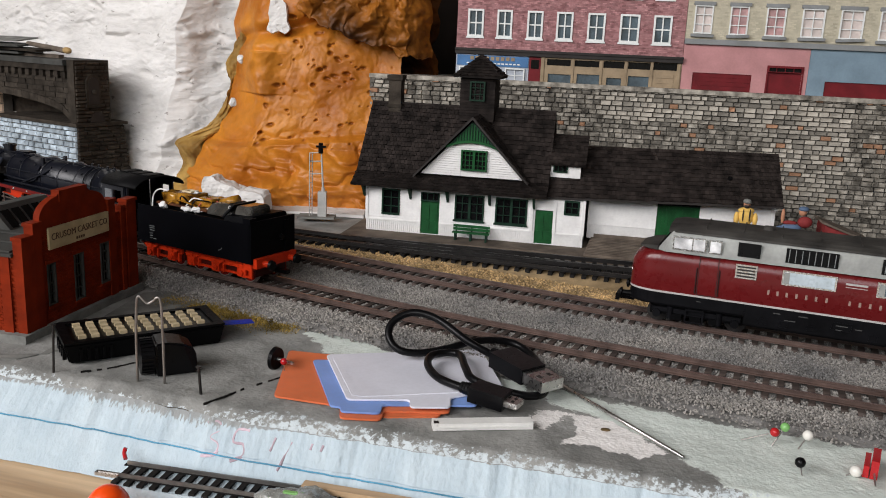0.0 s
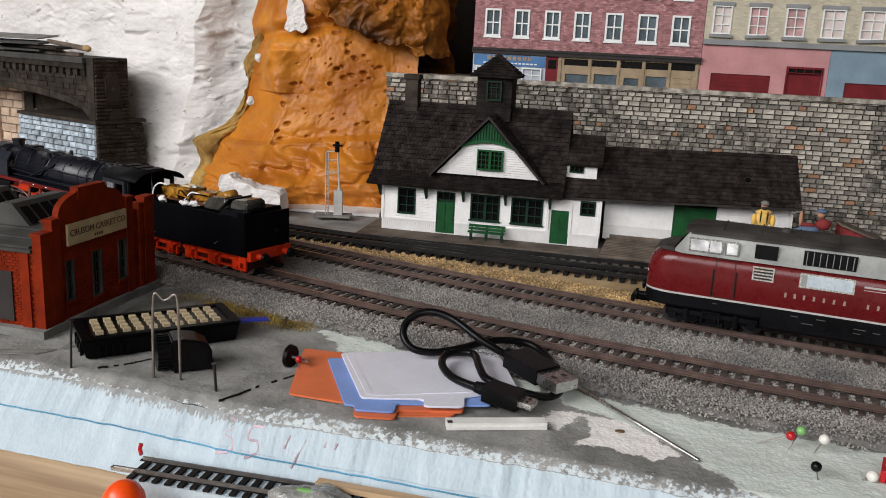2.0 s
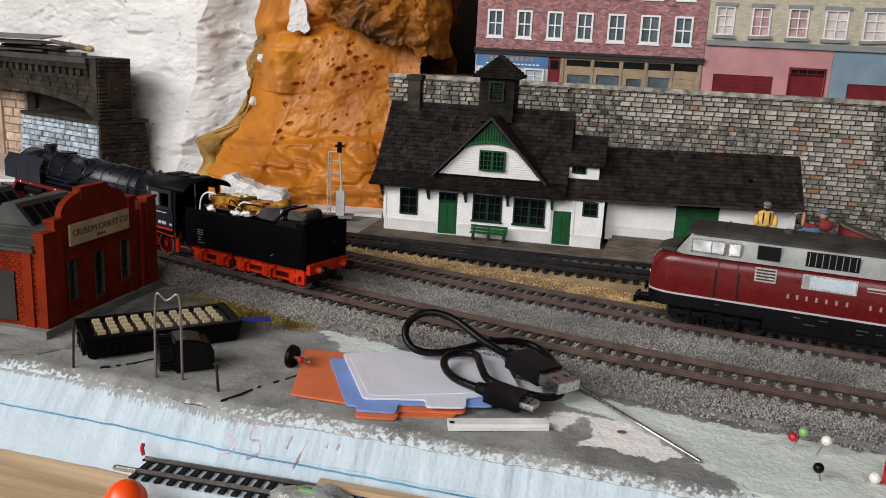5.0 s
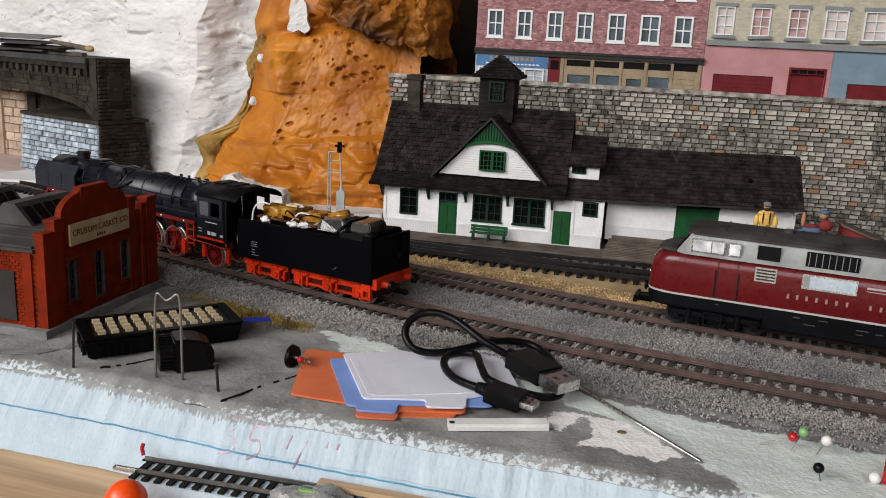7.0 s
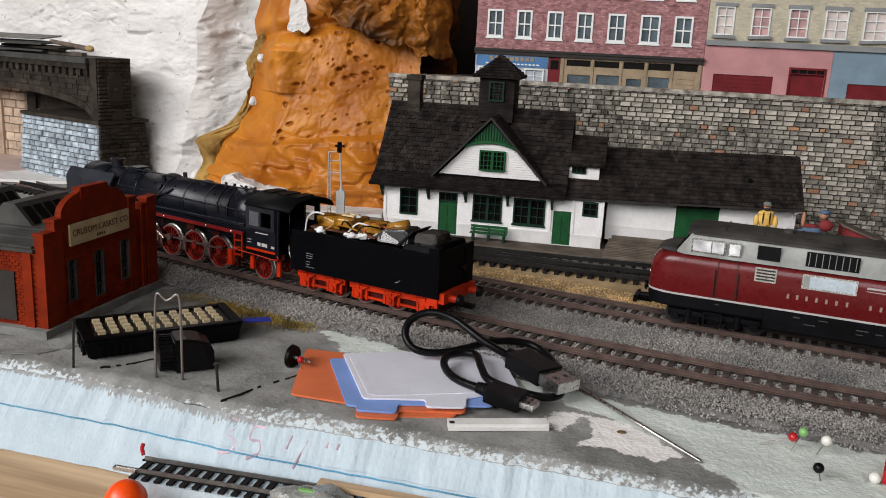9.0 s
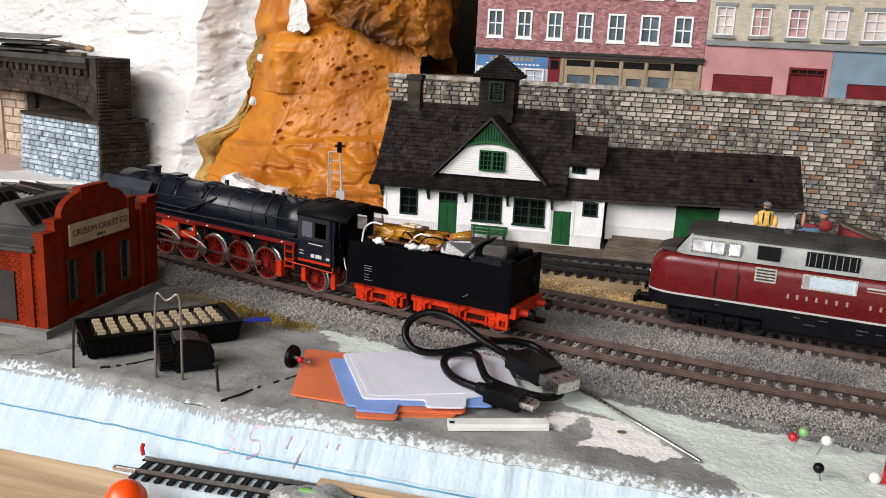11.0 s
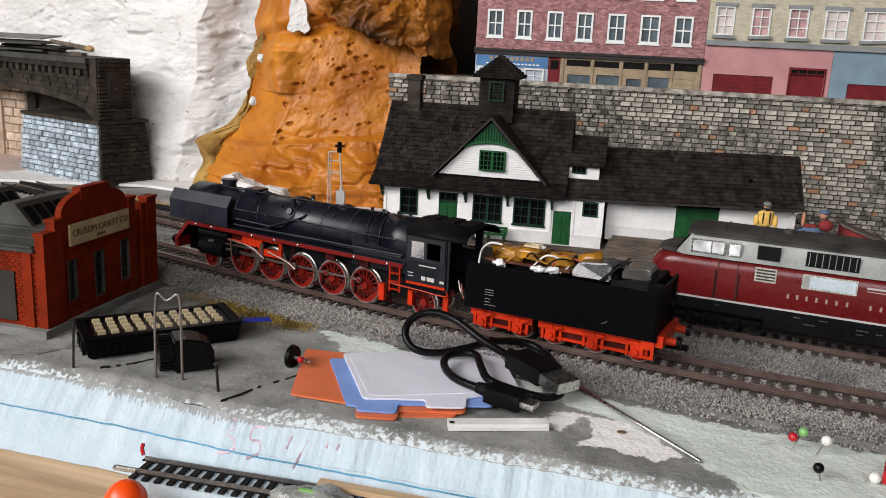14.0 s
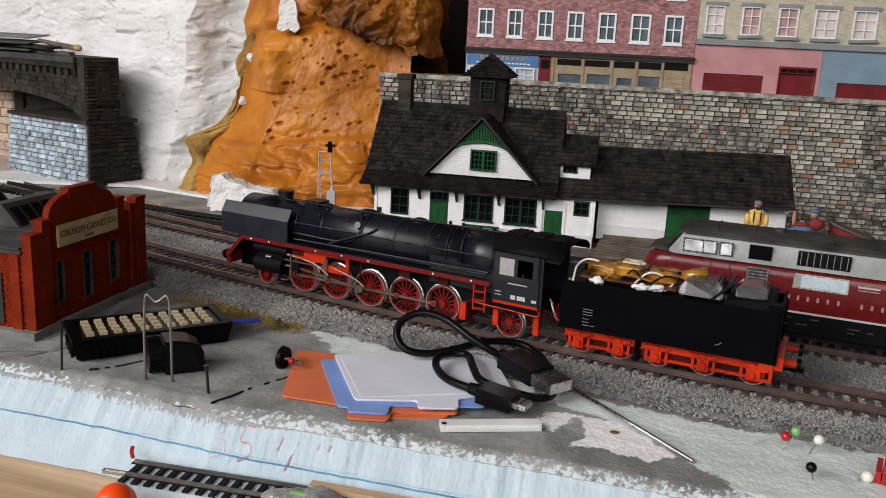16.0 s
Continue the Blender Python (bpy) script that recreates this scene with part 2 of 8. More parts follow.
def grid(name, fn, nu, nv, material, parent=None, smooth=True):
    """A sheet of nu by nv cells; fn gives the place in metres for u, v in 0..1."""
    verts = [fn(i / nu, j / nv) for j in range(nv + 1) for i in range(nu + 1)]
    faces = [(j * (nu + 1) + i, j * (nu + 1) + i + 1, (j + 1) * (nu + 1) + i + 1, (j + 1) * (nu + 1) + i) for j in range(nv) for i in range(nu)]
    return raw(name, verts, faces, material, parent, smooth)


def fbm(x, y, z, f, o=4):
    return noise.fractal(Vector((x * f, y * f, z * f)), 1.0, 2.0, o)


# ---------------------------------------------------------------- the room round the layout
def slab(name, x0, x1, y0, y1, z0, z1, material, label, category):
    ob = part(name, box(x0 * 1000, x1 * 1000, y0 * 1000, y1 * 1000, z0 * 1000, z1 * 1000), material)
    return tagged(ob, label, category, kind="structure")


slab("room_floor", -1.7, 2.2, -1.7, 1.6, -0.96, -0.9, M_FLOORWOOD, "brown wooden floor of the room", "floor")
slab("ceiling", -1.7, 2.2, -1.7, 1.6, 1.7, 1.76, M_WALLPAINT, "plain painted ceiling", "ceiling")
slab("wall_north", -1.7, 2.2, 1.5, 1.6, -0.9, 1.7, M_WALLPAINT, "plain painted room wall behind the layout", "wall")
slab("wall_east", 2.1, 2.2, -1.6, 1.5, -0.9, 1.7, M_WALLPAINT, "plain painted room wall", "wall")


def window_wall(name, along, at, lo, hi, w0, w1, z0, z1):
    """A wall with an opening from w0 to w1 and z0 to z1."""
    bm = bmesh.new()
    for a, b, c, d in ((lo, w0, -0.9, 1.7), (w1, hi, -0.9, 1.7), (w0, w1, -0.9, z0), (w0, w1, z1, 1.7)):
        v = [a * 1000, b * 1000, at * 1000, (at + 0.1) * 1000]
        if along == "y":
            box(v[2], v[3], v[0], v[1], c * 1000, d * 1000, bm)
        else:
            box(v[0], v[1], v[2], v[3], c * 1000, d * 1000, bm)
    return tagged(part(name, bm, M_WALLPAINT), "plain painted room wall with a window opening", "wall", kind="structure")


window_wall("wall_west", "y", -1.7, -1.6, 1.5, -1.45, 0.05, 0.4, 1.5)
window_wall("wall_south", "x", -1.7, -1.6, 2.1, -1.2, 0.3, 0.0, 1.5)

# bench and foam board
EDGE_A = math.atan2(-0.0735, 0.267)
FOAM = mm(-178.3, 324.4, 0, 0, 0, math.degrees(EDGE_A))   # local x runs along the front edge, y to the back
THICK, LEAN = 0.0262, 0.017
bench = thing("workbench", Matrix.Translation((0, 0, -THICK)) @ pose(0, 0, 0, 0, 0, -17), "pine workbench top of wide planks under the foam", "bench", kind="structure")
for i in range(8):
    part("plank", box(-900, 900, 60 + i * 140, 60 + i * 140 + 139.2, -25, -0.4 * (i % 2)), M_BENCHWOOD, bench, bevel=0.8)


def front_edge(u):
    """How far the worn front edge of the foam stands back, in metres, along it."""
    x = u * 1000
    return 0.0010 * fbm(x * 0.02, 3, 0, 1.0, 4) + 0.0012 * fbm(x * 0.15, 7, 0, 1.0, 3) + (0.006 if x < 60 else 0.006 - 0.006 * min(1, (x - 60) / 60))


foam = thing("foam_board", FOAM, "pale blue insulation foam board with a rough carved edge, its top painted grey", "ground", kind="structure")
NEAR_U, NEAR_V = 0.62, 0.62


def foam_xy(u, v):
    if u < 0.1:
        x = -0.5 + 0.45 * u / 0.1
    elif u < 0.9:
        x = -0.05 + 0.50 * (u - 0.1) / 0.8
    else:
        x = 0.45 + 0.5 * (u - 0.9) / 0.1
    d = 0.13 * v / NEAR_V if v < NEAR_V else 0.13 + 1.0 * (v - NEAR_V) / (1 - NEAR_V)
    return x, front_edge(x) + d, d


def foam_top(u, v):
    x, y, d = foam_xy(u, v)
    return (x, y, 0.0007 * fbm(x * 40, y * 40, 0, 1, 3) + 0.00025 * fbm(x, y, 2, 500, 2) - 0.0032 * max(0, 1 - d / 0.005) ** 1.5)


def paint_mat():
    """Grey paint with pale green, white plaster and scuffed bare foam where the painted areas say so."""
    m = M_FOAMTOP
    t = m.node_tree
    p = t.nodes["Principled BSDF"]
    col = p.inputs["Base Color"].links[0].from_socket
    at = t.nodes.new("ShaderNodeAttribute")
    at.attribute_name = "paint"
    sep = t.nodes.new("ShaderNodeSeparateColor")
    t.links.new(at.outputs["Color"], sep.inputs[0])
    tc = t.nodes.new("ShaderNodeTexCoord")
    for k, (freq, colour, colour2) in enumerate(((110, (0.53, 0.60, 0.55), (0.72, 0.76, 0.71)), (170, (0.80, 0.77, 0.73), (0.87, 0.85, 0.83)), (420, (0.46, 0.53, 0.56), (0.60, 0.65, 0.66)))):
        n = t.nodes.new("ShaderNodeTexNoise")
        n.inputs["Scale"].default_value, n.inputs["Detail"].default_value, n.inputs["Roughness"].default_value = freq, 8.0, 0.7
        t.links.new(tc.outputs["Object"], n.inputs["Vector"])
        add = t.nodes.new("ShaderNodeMath")
        add.operation = "ADD"
        t.links.new(sep.outputs[k], add.inputs[0])
        wide = t.nodes.new("ShaderNodeMapRange")
        wide.clamp = False
        t.links.new(n.outputs[0], wide.inputs[0])
        for i, v in enumerate((0.3, 0.7, 0.1, 0.9)):
            wide.inputs[i + 1].default_value = v
        t.links.new(wide.outputs[0], add.inputs[1])
        mr = t.nodes.new("ShaderNodeMapRange")
        t.links.new(add.outputs[0], mr.inputs[0])
        for i, v in enumerate((0.92, 1.06, 0.0, 1.0)):
            mr.inputs[i + 1].default_value = v
        inner = t.nodes.new("ShaderNodeMix")
        inner.data_type = "RGBA"
        inner.inputs[6].default_value, inner.inputs[7].default_value = (*colour, 1), (*colour2, 1)
        t.links.new(n.outputs[0], inner.inputs[0])
        mx = t.nodes.new("ShaderNodeMix")
        mx.data_type = "RGBA"
        t.links.new(mr.outputs[0], mx.inputs[0])
        t.links.new(col, mx.inputs[6])
        t.links.new(inner.outputs[2], mx.inputs[7])
        col = mx.outputs[2]
    t.links.new(col, p.inputs["Base Color"])


paint_mat()
top = grid("painted_top", foam_top, 640, 200, M_FOAMTOP, foam)
PALE = [[(46, 334), (104, 304), (164, 285), (260, 262), (260, 225), (140, 222), (116, 238), (104, 252), (96, 264), (86, 282), (70, 302), (52, 314)],
        [(-56, 388), (-36, 383), (-3, 356), (46, 334), (40, 322), (10, 330), (-20, 346), (-44, 362)]]
SPILL = [[(42, 300), (48, 307), (57, 305), (52, 296), (46, 290)], [(58, 305), (69, 303), (80, 291), (88, 274), (76, 270), (62, 279), (52, 280), (60, 292)]]


def depth_in(poly, x, y):
    """How far inside the polygon a point lies, in mm (negative outside)."""
    best, c = 1e9, False
    for (ax, ay), (bx, by) in zip(poly, poly[1:] + poly[:1]):
        if (ay > y) != (by > y) and x < (bx - ax) * (y - ay) / (by - ay) + ax:
            c = not c
        l2 = (bx - ax) ** 2 + (by - ay) ** 2
        k = max(0, min(1, ((x - ax) * (bx - ax) + (y - ay) * (by - ay)) / l2))
        best = min(best, math.hypot(x - ax - k * (bx - ax), y - ay - k * (by - ay)))
    return best if c else -best


ca = top.data.color_attributes.new("paint", "FLOAT_COLOR", "POINT")
ea, es = math.cos(EDGE_A), math.sin(EDGE_A)
for k, v in enumerate(top.data.vertices):
    lx, ly = v.co.x * 1000, v.co.y * 1000
    X, Y = -178.3 + ea * lx - es * ly, 324.4 + es * lx + ea * ly
    if Y > 430 or abs(X) > 300:
        ca.data[k].color = (0, 0, 0, 1)
        continue
    pale = max(depth_in(q, X, Y) for q in PALE)
    spill = max(depth_in(q, X, Y) for q in SPILL)
    d = ly - front_edge(lx / 1000) * 1000
    wide = np.interp(lx, (20, 45, 95, 125, 180), (7.0, 4.0, 4.0, 13.0, 8.0))
    rim = np.interp(lx, (15, 50, 90, 125), (0.62, 0.40, 0.40, 0.60))
    ca.data[k].color = (max(0, min(1, 0.5 + pale / 9)), max(0, min(1, 0.5 + spill / 7)), max(0, min(1, rim - d / wide * 0.5)), 1)


def foam_front(u, v):
    x = -0.05 + 0.50 * u
    z = -0.003 - v * (THICK - 0.003)
    rough = 0.0005 * fbm(x * 60, z * 150, 5, 1, 3) + 0.0003 * fbm(x * 600, z * 420, 9, 1, 3) * min(1, max(0.35, 1 - v * 1.6)) - 0.0009 * max(0.0, fbm(x * 300, z * 160, 31, 1, 2) - 0.45) + (0.0005 if v > 0.43 else 0)
    return (x, front_edge(x) * (1 - v) - LEAN * v + rough * min(1, v * 12), z + 0.4 * rough)


cut = grid("cut_face", foam_front, 1000, 60, M_FOAM, foam)
M_CUTFACE = M_FOAM.copy()
M_CUTFACE.name = "blue_foam_with_paint_runs"


def paint_runs():
    """Grey paint dragged over the top of the cut face in short upright strokes."""
    t = M_CUTFACE.node_tree
    p = t.nodes["Principled BSDF"]
    col = p.inputs["Base Color"].links[0].from_socket
    at, tc, mp, n, add, mr, mx = (t.nodes.new("ShaderNode" + k) for k in ("Attribute", "TexCoord", "Mapping", "TexNoise", "Math", "MapRange", "Mix"))
    at.attribute_name = "runs"
    mp.inputs["Scale"].default_value = (1.0, 0.5, 0.28)
    mp.inputs["Rotation"].default_value = (0, radians(14), 0)
    n.inputs["Scale"].default_value, n.inputs["Detail"].default_value = 900, 4.0
    t.links.new(tc.outputs["Object"], mp.inputs[0])
    t.links.new(mp.outputs[0], n.inputs["Vector"])
    t.links.new(at.outputs["Fac"], add.inputs[0])
    t.links.new(n.outputs[0], add.inputs[1])
    t.links.new(add.outputs[0], mr.inputs[0])
    for i, v in enumerate((0.92, 1.05, 0.0, 0.9)):
        mr.inputs[i + 1].default_value = v
    mx.data_type = "RGBA"
    t.links.new(mr.outputs[0], mx.inputs[0])
    t.links.new(col, mx.inputs[6])
    mx.inputs[7].default_value = (0.27, 0.275, 0.265, 1)
    t.links.new(mx.outputs[2], p.inputs["Base Color"])


paint_runs()
cut.data.materials[0] = M_CUTFACE
ra = cut.data.attributes.new("runs", "FLOAT", "POINT")
for k, v in enumerate(cut.data.vertices):
    lx, dz = v.co.x * 1000, (-0.003 - v.co.z) * 1000
    reach = 2.0 if lx < 25 else 2.0 + 3.6 * min(1, (lx - 25) / 30) if lx < 105 else max(0.4, 5.6 - (lx - 105) * 0.16)
    ra.data[k].value = max(0.0, 0.72 - 0.55 * dz / reach)
part("cut_face_far", box(450, 950, -17, 1, -26.2, -3), M_FOAM, foam)
part("cut_face_far", box(-500, -50, -17, 1, -26.2, -3), M_FOAM, foam)


def on_face(x, v):
    return (x, front_edge(x / 1000) * 1000 * (1 - v) - LEAN * 1000 * v - 0.38, -3 - v * (THICK * 1000 - 3) + 0.3)


part("drawn_line", tube([on_face(x, 0.46) for x in range(-40, 440, 4)], 0.28, 6, None, 1), M_BLUELINE, foam, "blue line drawn along the edge")

# ---------------------------------------------------------------- tracks
class Line:
    """A track's centre line y(x) in the plan, with arc length s from x = 0."""

    def __init__(self, poly, shift=0.0, x0=-0.5, x1=0.5):
        self.x = np.linspace(x0, x1, 2001)
        y, dy = np.polyval(poly, self.x), np.polyval(np.polyder(poly), self.x)
        n = np.stack([-dy, np.ones_like(dy)], 1) / np.sqrt(1 + dy * dy)[:, None]
        self.p = np.stack([self.x, y], 1) + n * shift
        self.s = np.concatenate([[0], np.cumsum(np.linalg.norm(np.diff(self.p, axis=0), axis=1))])
        self.s -= np.interp(0, self.p[:, 0], self.s)

    def at(self, s):
        return Vector((np.interp(s, self.s, self.p[:, 0]), np.interp(s, self.s, self.p[:, 1]), 0))

    def heading(self, s):
        d = self.at(s + 0.002) - self.at(s - 0.002)
        return math.atan2(d.y, d.x)


LINE1 = Line((0.3856, -0.5403, 0.3934), 0.0086)
LINE2 = Line((0.2857, -0.5402, 0.4682), 0.0086)
LINE3 = Line((0.25, -0.352, 0.5415))
LINE4 = Line((0.10, -0.245, 0.5475), x0=-0.07)
RAIL_TOP = 7.0


def rail_mesh(line, s0, s1, off, top, name, material, parent, head):
    """One rail: foot, web and head, swept along the line."""
    prof = [(-1.1, -2.5), (1.1, -2.5), (1.1, -2.1), (0.35, -1.8), (0.35, -0.8), (0.55, -0.6), (0.55, 0), (-0.55, 0), (-0.55, -0.6), (-0.35, -0.8), (-0.35, -1.8), (-1.1, -2.1)]
    bm = bmesh.new()
    rings = []
    for s in np.arange(s0, s1 + 1e-6, 0.006):
        p, a = line.at(s), line.heading(s)
        n = Vector((-math.sin(a), math.cos(a), 0))
        rings.append([bm.verts.new(p * 1000 + n * (off + x) + Vector((0, 0, top + z))) for x, z in prof])
    for a, b in zip(rings, rings[1:]):
        for k in range(12):
            f = bm.faces.new((a[k], a[(k + 1) % 12], b[(k + 1) % 12], b[k]))
            f.material_index = 1 if k == 6 else 0
    bmesh.ops.recalc_face_normals(bm, faces=bm.faces)
    return part(name, bm, [material, head], parent)


def track(line, s0, s1, rail_m, head, sleeper_m, label, top=RAIL_TOP, pitch=0.0059, gauge=17.2, length=29.0):
    t = thing("railway_track", Matrix(), label, "track", "tracks of the layout")
    for off in (-gauge / 2, gauge / 2):
        rail_mesh(line, s0, s1, off, top, "rail", rail_m, t, head)
    first = None
    for i, s in enumerate(np.arange(s0 + 0.002, s1, pitch)):
        p, a = line.at(s), line.heading(s)
        m = Matrix.Translation((p.x, p.y, top / 1000)) @ pose(0, 0, 0, 0, 0, math.degrees(a) + random.uniform(-1.2, 1.2))
        if first is None:
            first = part("sleeper", box(-1.35, 1.35, -length / 2, length / 2, -4.5, -2.45), sleeper_m, t)
            first.matrix_basis = m
        else:
            share(first, m)
    return t


track(LINE1, -0.36, 0.34, M_RAIL, M_RAILTOP, M_SLEEPER, "weathered track with rusty brown rails in grey ballast")
track(LINE2, -0.42, 0.38, M_RAIL, M_RAILTOP, M_SLEEPER, "weathered track with rusty brown rails under the diesel engine")
track(LINE3, -0.40, 0.40, M_BLACKRAIL, M_BLACKRAIL, M_BLACKSLEEPER, "black unballasted track in front of the station", pitch=0.0068)
track(LINE4, -0.055, 0.40, M_BLACKRAIL, M_BLACKRAIL, M_BLACKSLEEPER, "black siding track splitting off beside the platform", pitch=0.0068, top=7.3)


# ballast: a bed and many small stones
def band(name, la, oa, lb, ob_, z, material, label, s0=-0.42, s1=0.42):
    """A low bed between two offset lines."""
    def fn(u, v):
        s = s0 + (s1 - s0) * u
        pa, aa = la.at(s), la.heading(s)
        q = pa + Vector((-math.sin(aa), math.cos(aa), 0)) * oa
        pb, ab = lb.at(s), lb.heading(s)
        r = pb + Vector((-math.sin(ab), math.cos(ab), 0)) * ob_
        w = q.lerp(r, v)
        rim = min(1, v * 9, (1 - v) * 9)
        return (w.x, w.y, 0.0003 + (z - 0.0003) * rim + 0.0004 * fbm(w.x, w.y, 0, 150, 2))
    ob = grid(name, fn, 240, 30, material)
    return tagged(ob, label, "ballast", kind="structure")


band("ballast_bed", LINE1, -0.037, LINE2, 0.020, 0.0030, M_BALLASTBED, "bed of grey ballast under both main tracks")
band("sand_bed", LINE2, 0.017, LINE3, 0.018, 0.0026, M_SAND, "strip of tan sand ballast between the tracks")


def stones(name, count, where, z, size, material, label):
    """Loose angular stones as one mesh."""
    rng = np.random.default_rng(5)
    base = np.array([(1, 0, 0), (-1, 0, 0), (0, 1, 0), (0, -1, 0), (0, 0, 1), (0, 0, -1)], float)
    tri = np.array([(0, 2, 4), (2, 1, 4), (1, 3, 4), (3, 0, 4), (2, 0, 5), (1, 2, 5), (3, 1, 5), (0, 3, 5)])
    verts, faces = [], []
    for k in range(count):
        p = where(rng)
        if p is None:
            continue
        q, _ = np.linalg.qr(rng.normal(size=(3, 3)))
        v = (base * (0.6 + 0.8 * rng.random((6, 1))) * size * (0.6 + 0.8 * rng.random())) @ q.T
        verts.append(v + np.array([p[0], p[1], p[2] if len(p) > 2 else z]))
        faces.append(tri + 6 * (len(verts) - 1))
    ob = raw(name, np.concatenate(verts), np.concatenate(faces), material)
    return tagged(ob, label, "ballast", kind="stuff")


SAMPLES1 = [(s, LINE1.at(s), LINE1.heading(s)) for s in np.linspace(-0.40, 0.36, 800)]
SAMPLES2 = [(s, LINE2.at(s), LINE2.heading(s)) for s in np.linspace(-0.40, 0.38, 800)]


def near_main(rng):
    i = rng.integers(0, 799)
    s, a, h = SAMPLES1[i]
    off = rng.uniform(-0.040, 0.085)
    n = Vector((-math.sin(h), math.cos(h), 0))
    p = a + n * off + Vector((math.cos(h), math.sin(h), 0)) * rng.uniform(-0.0006, 0.0006)
    if off < -0.034 and rng.random() < 0.65:
        return None
    z = 0.0033
    if off < -0.030:
        z = 0.0033 * (off + 0.042) / 0.012 + 0.0003
    if abs(off) < 0.0150:
        z = 0.0036
        if abs(abs(off) - 0.0086) < 0.0018:
            return None
    return (p.x, p.y, z)


stones("ballast_stones", 140000, near_main, 0.003, 0.00050, M_BALLAST, "fine grey and brown ballast stones spread between the tracks")


def near_sand(rng):
    i = rng.integers(0, 799)
    s, a, h = SAMPLES2[i]
    off = rng.uniform(0.013, 0.044)
    n = Vector((-math.sin(h), math.cos(h), 0))
    p = a + n * off
    return (p.x, p.y, 0.0029)


stones("sand_grains", 14000, near_sand, 0.003, 0.00055, M_SANDGRAIN, "tan sand grains between the tracks")

# ---------------------------------------------------------------- station (local millimetres: u along the front, v to the back)
STATION = mm(-44, 607, 0, 0, 0, -12.4)
DEPTH = 76.0
station = thing("station_house", STATION, "white clapboard model railway station with charcoal shingle roofs and green doors", "station")


def wall_with_holes(u0, u1, z0, z1, v0, v1, holes, bm=None):
    """A wall along u with openings (a, b, c, d) that go through it."""
    bm = bm or bmesh.new()
    us = sorted({u0, u1, *[min(u1, max(u0, x)) for h in holes for x in h[:2]]})
    zs = sorted({z0, z1, *[min(z1, max(z0, x)) for h in holes for x in h[2:]]})
    for a, b in zip(us, us[1:]):
        for c, d in zip(zs, zs[1:]):
            mu, mz = (a + b) / 2, (c + d) / 2
            if not any(h[0] < mu < h[1] and h[2] < mz < h[3] for h in holes):
                box(a, b, v0, v1, c, d, bm)
    bmesh.ops.remove_doubles(bm, verts=bm.verts, dist=0.001)
    return bm


def cladding(u0, u1, z0, z1, v, holes, parent, pitch=2.0, upright=False):
    """Clapboards or upright boards, each a thin wedge proud of the wall, cut at the openings."""
    bm = bmesh.new()
    if upright:
        spans = [(u, min(u + pitch, u1)) for u in np.arange(u0, u1, pitch)]
        for a, b in spans:
            cut = [(z0, z1)]
            for h in holes:
                if h[0] < (a + b) / 2 < h[1]:
                    cut = [s for c in cut for s in ((c[0], min(c[1], h[2])), (max(c[0], h[3]), c[1])) if s[1] - s[0] > 0.2]
            for c, d in cut:
                box(a + 0.25, b - 0.25, v - 0.55, v, c, d, bm)
    else:
        for z in np.arange(z0, z1 - 0.3, pitch):
            zt = min(z + pitch, z1)
            cut = [(u0, u1)]
            for h in holes:
                if h[2] < (z + zt) / 2 < h[3]:
                    cut = [s for c in cut for s in ((c[0], min(c[1], h[0])), (max(c[0], h[1]), c[1])) if s[1] - s[0] > 0.2]
            for c, d in cut:
                vs = [bm.verts.new(p) for p in ((c, v - 0.95, z), (d, v - 0.95, z), (d, v, z), (c, v, z), (c, v - 0.12, zt), (d, v - 0.12, zt), (d, v, zt), (c, v, zt))]
                for f in ((0, 3, 2, 1), (4, 5, 6, 7), (0, 1, 5, 4), (1, 2, 6, 5), (2, 3, 7, 6), (3, 0, 4, 7)):
                    bm.faces.new([vs[i] for i in f])
    return part("cladding", bm, M_WHITEBOARD, parent)


def sash(parent, u0, u1, z0, z1, v, cols, rows, frame_m, pane_m, name="window", bar=0.5, rim=1.1):
    """A window: pane set back, a frame round it and glazing bars."""
    w = part(name, wall_with_holes(u0, u1, z0, z1, v - 1.3, v + 0.8, [(u0 + rim, u1 - rim, z0 + rim, z1 - rim)]), frame_m, parent)
    part("pane", box(u0 + rim, u1 - rim, v + 0.9, v + 1.2, z0 + rim, z1 - rim), pane_m, w)
    bm = bmesh.new()
    for i in range(1, cols):
        u = u0 + (u1 - u0) * i / cols
        box(u - bar / 2, u + bar / 2, v - 0.3, v + 0.6, z0 + rim, z1 - rim, bm)
    for j in range(1, rows):
        z = z0 + (z1 - z0) * j / rows
        box(u0 + rim, u1 - rim, v - 0.25, v + 0.55, z - bar / 2, z + bar / 2, bm)
    part("glazing_bar", bm, frame_m, w)
    return w


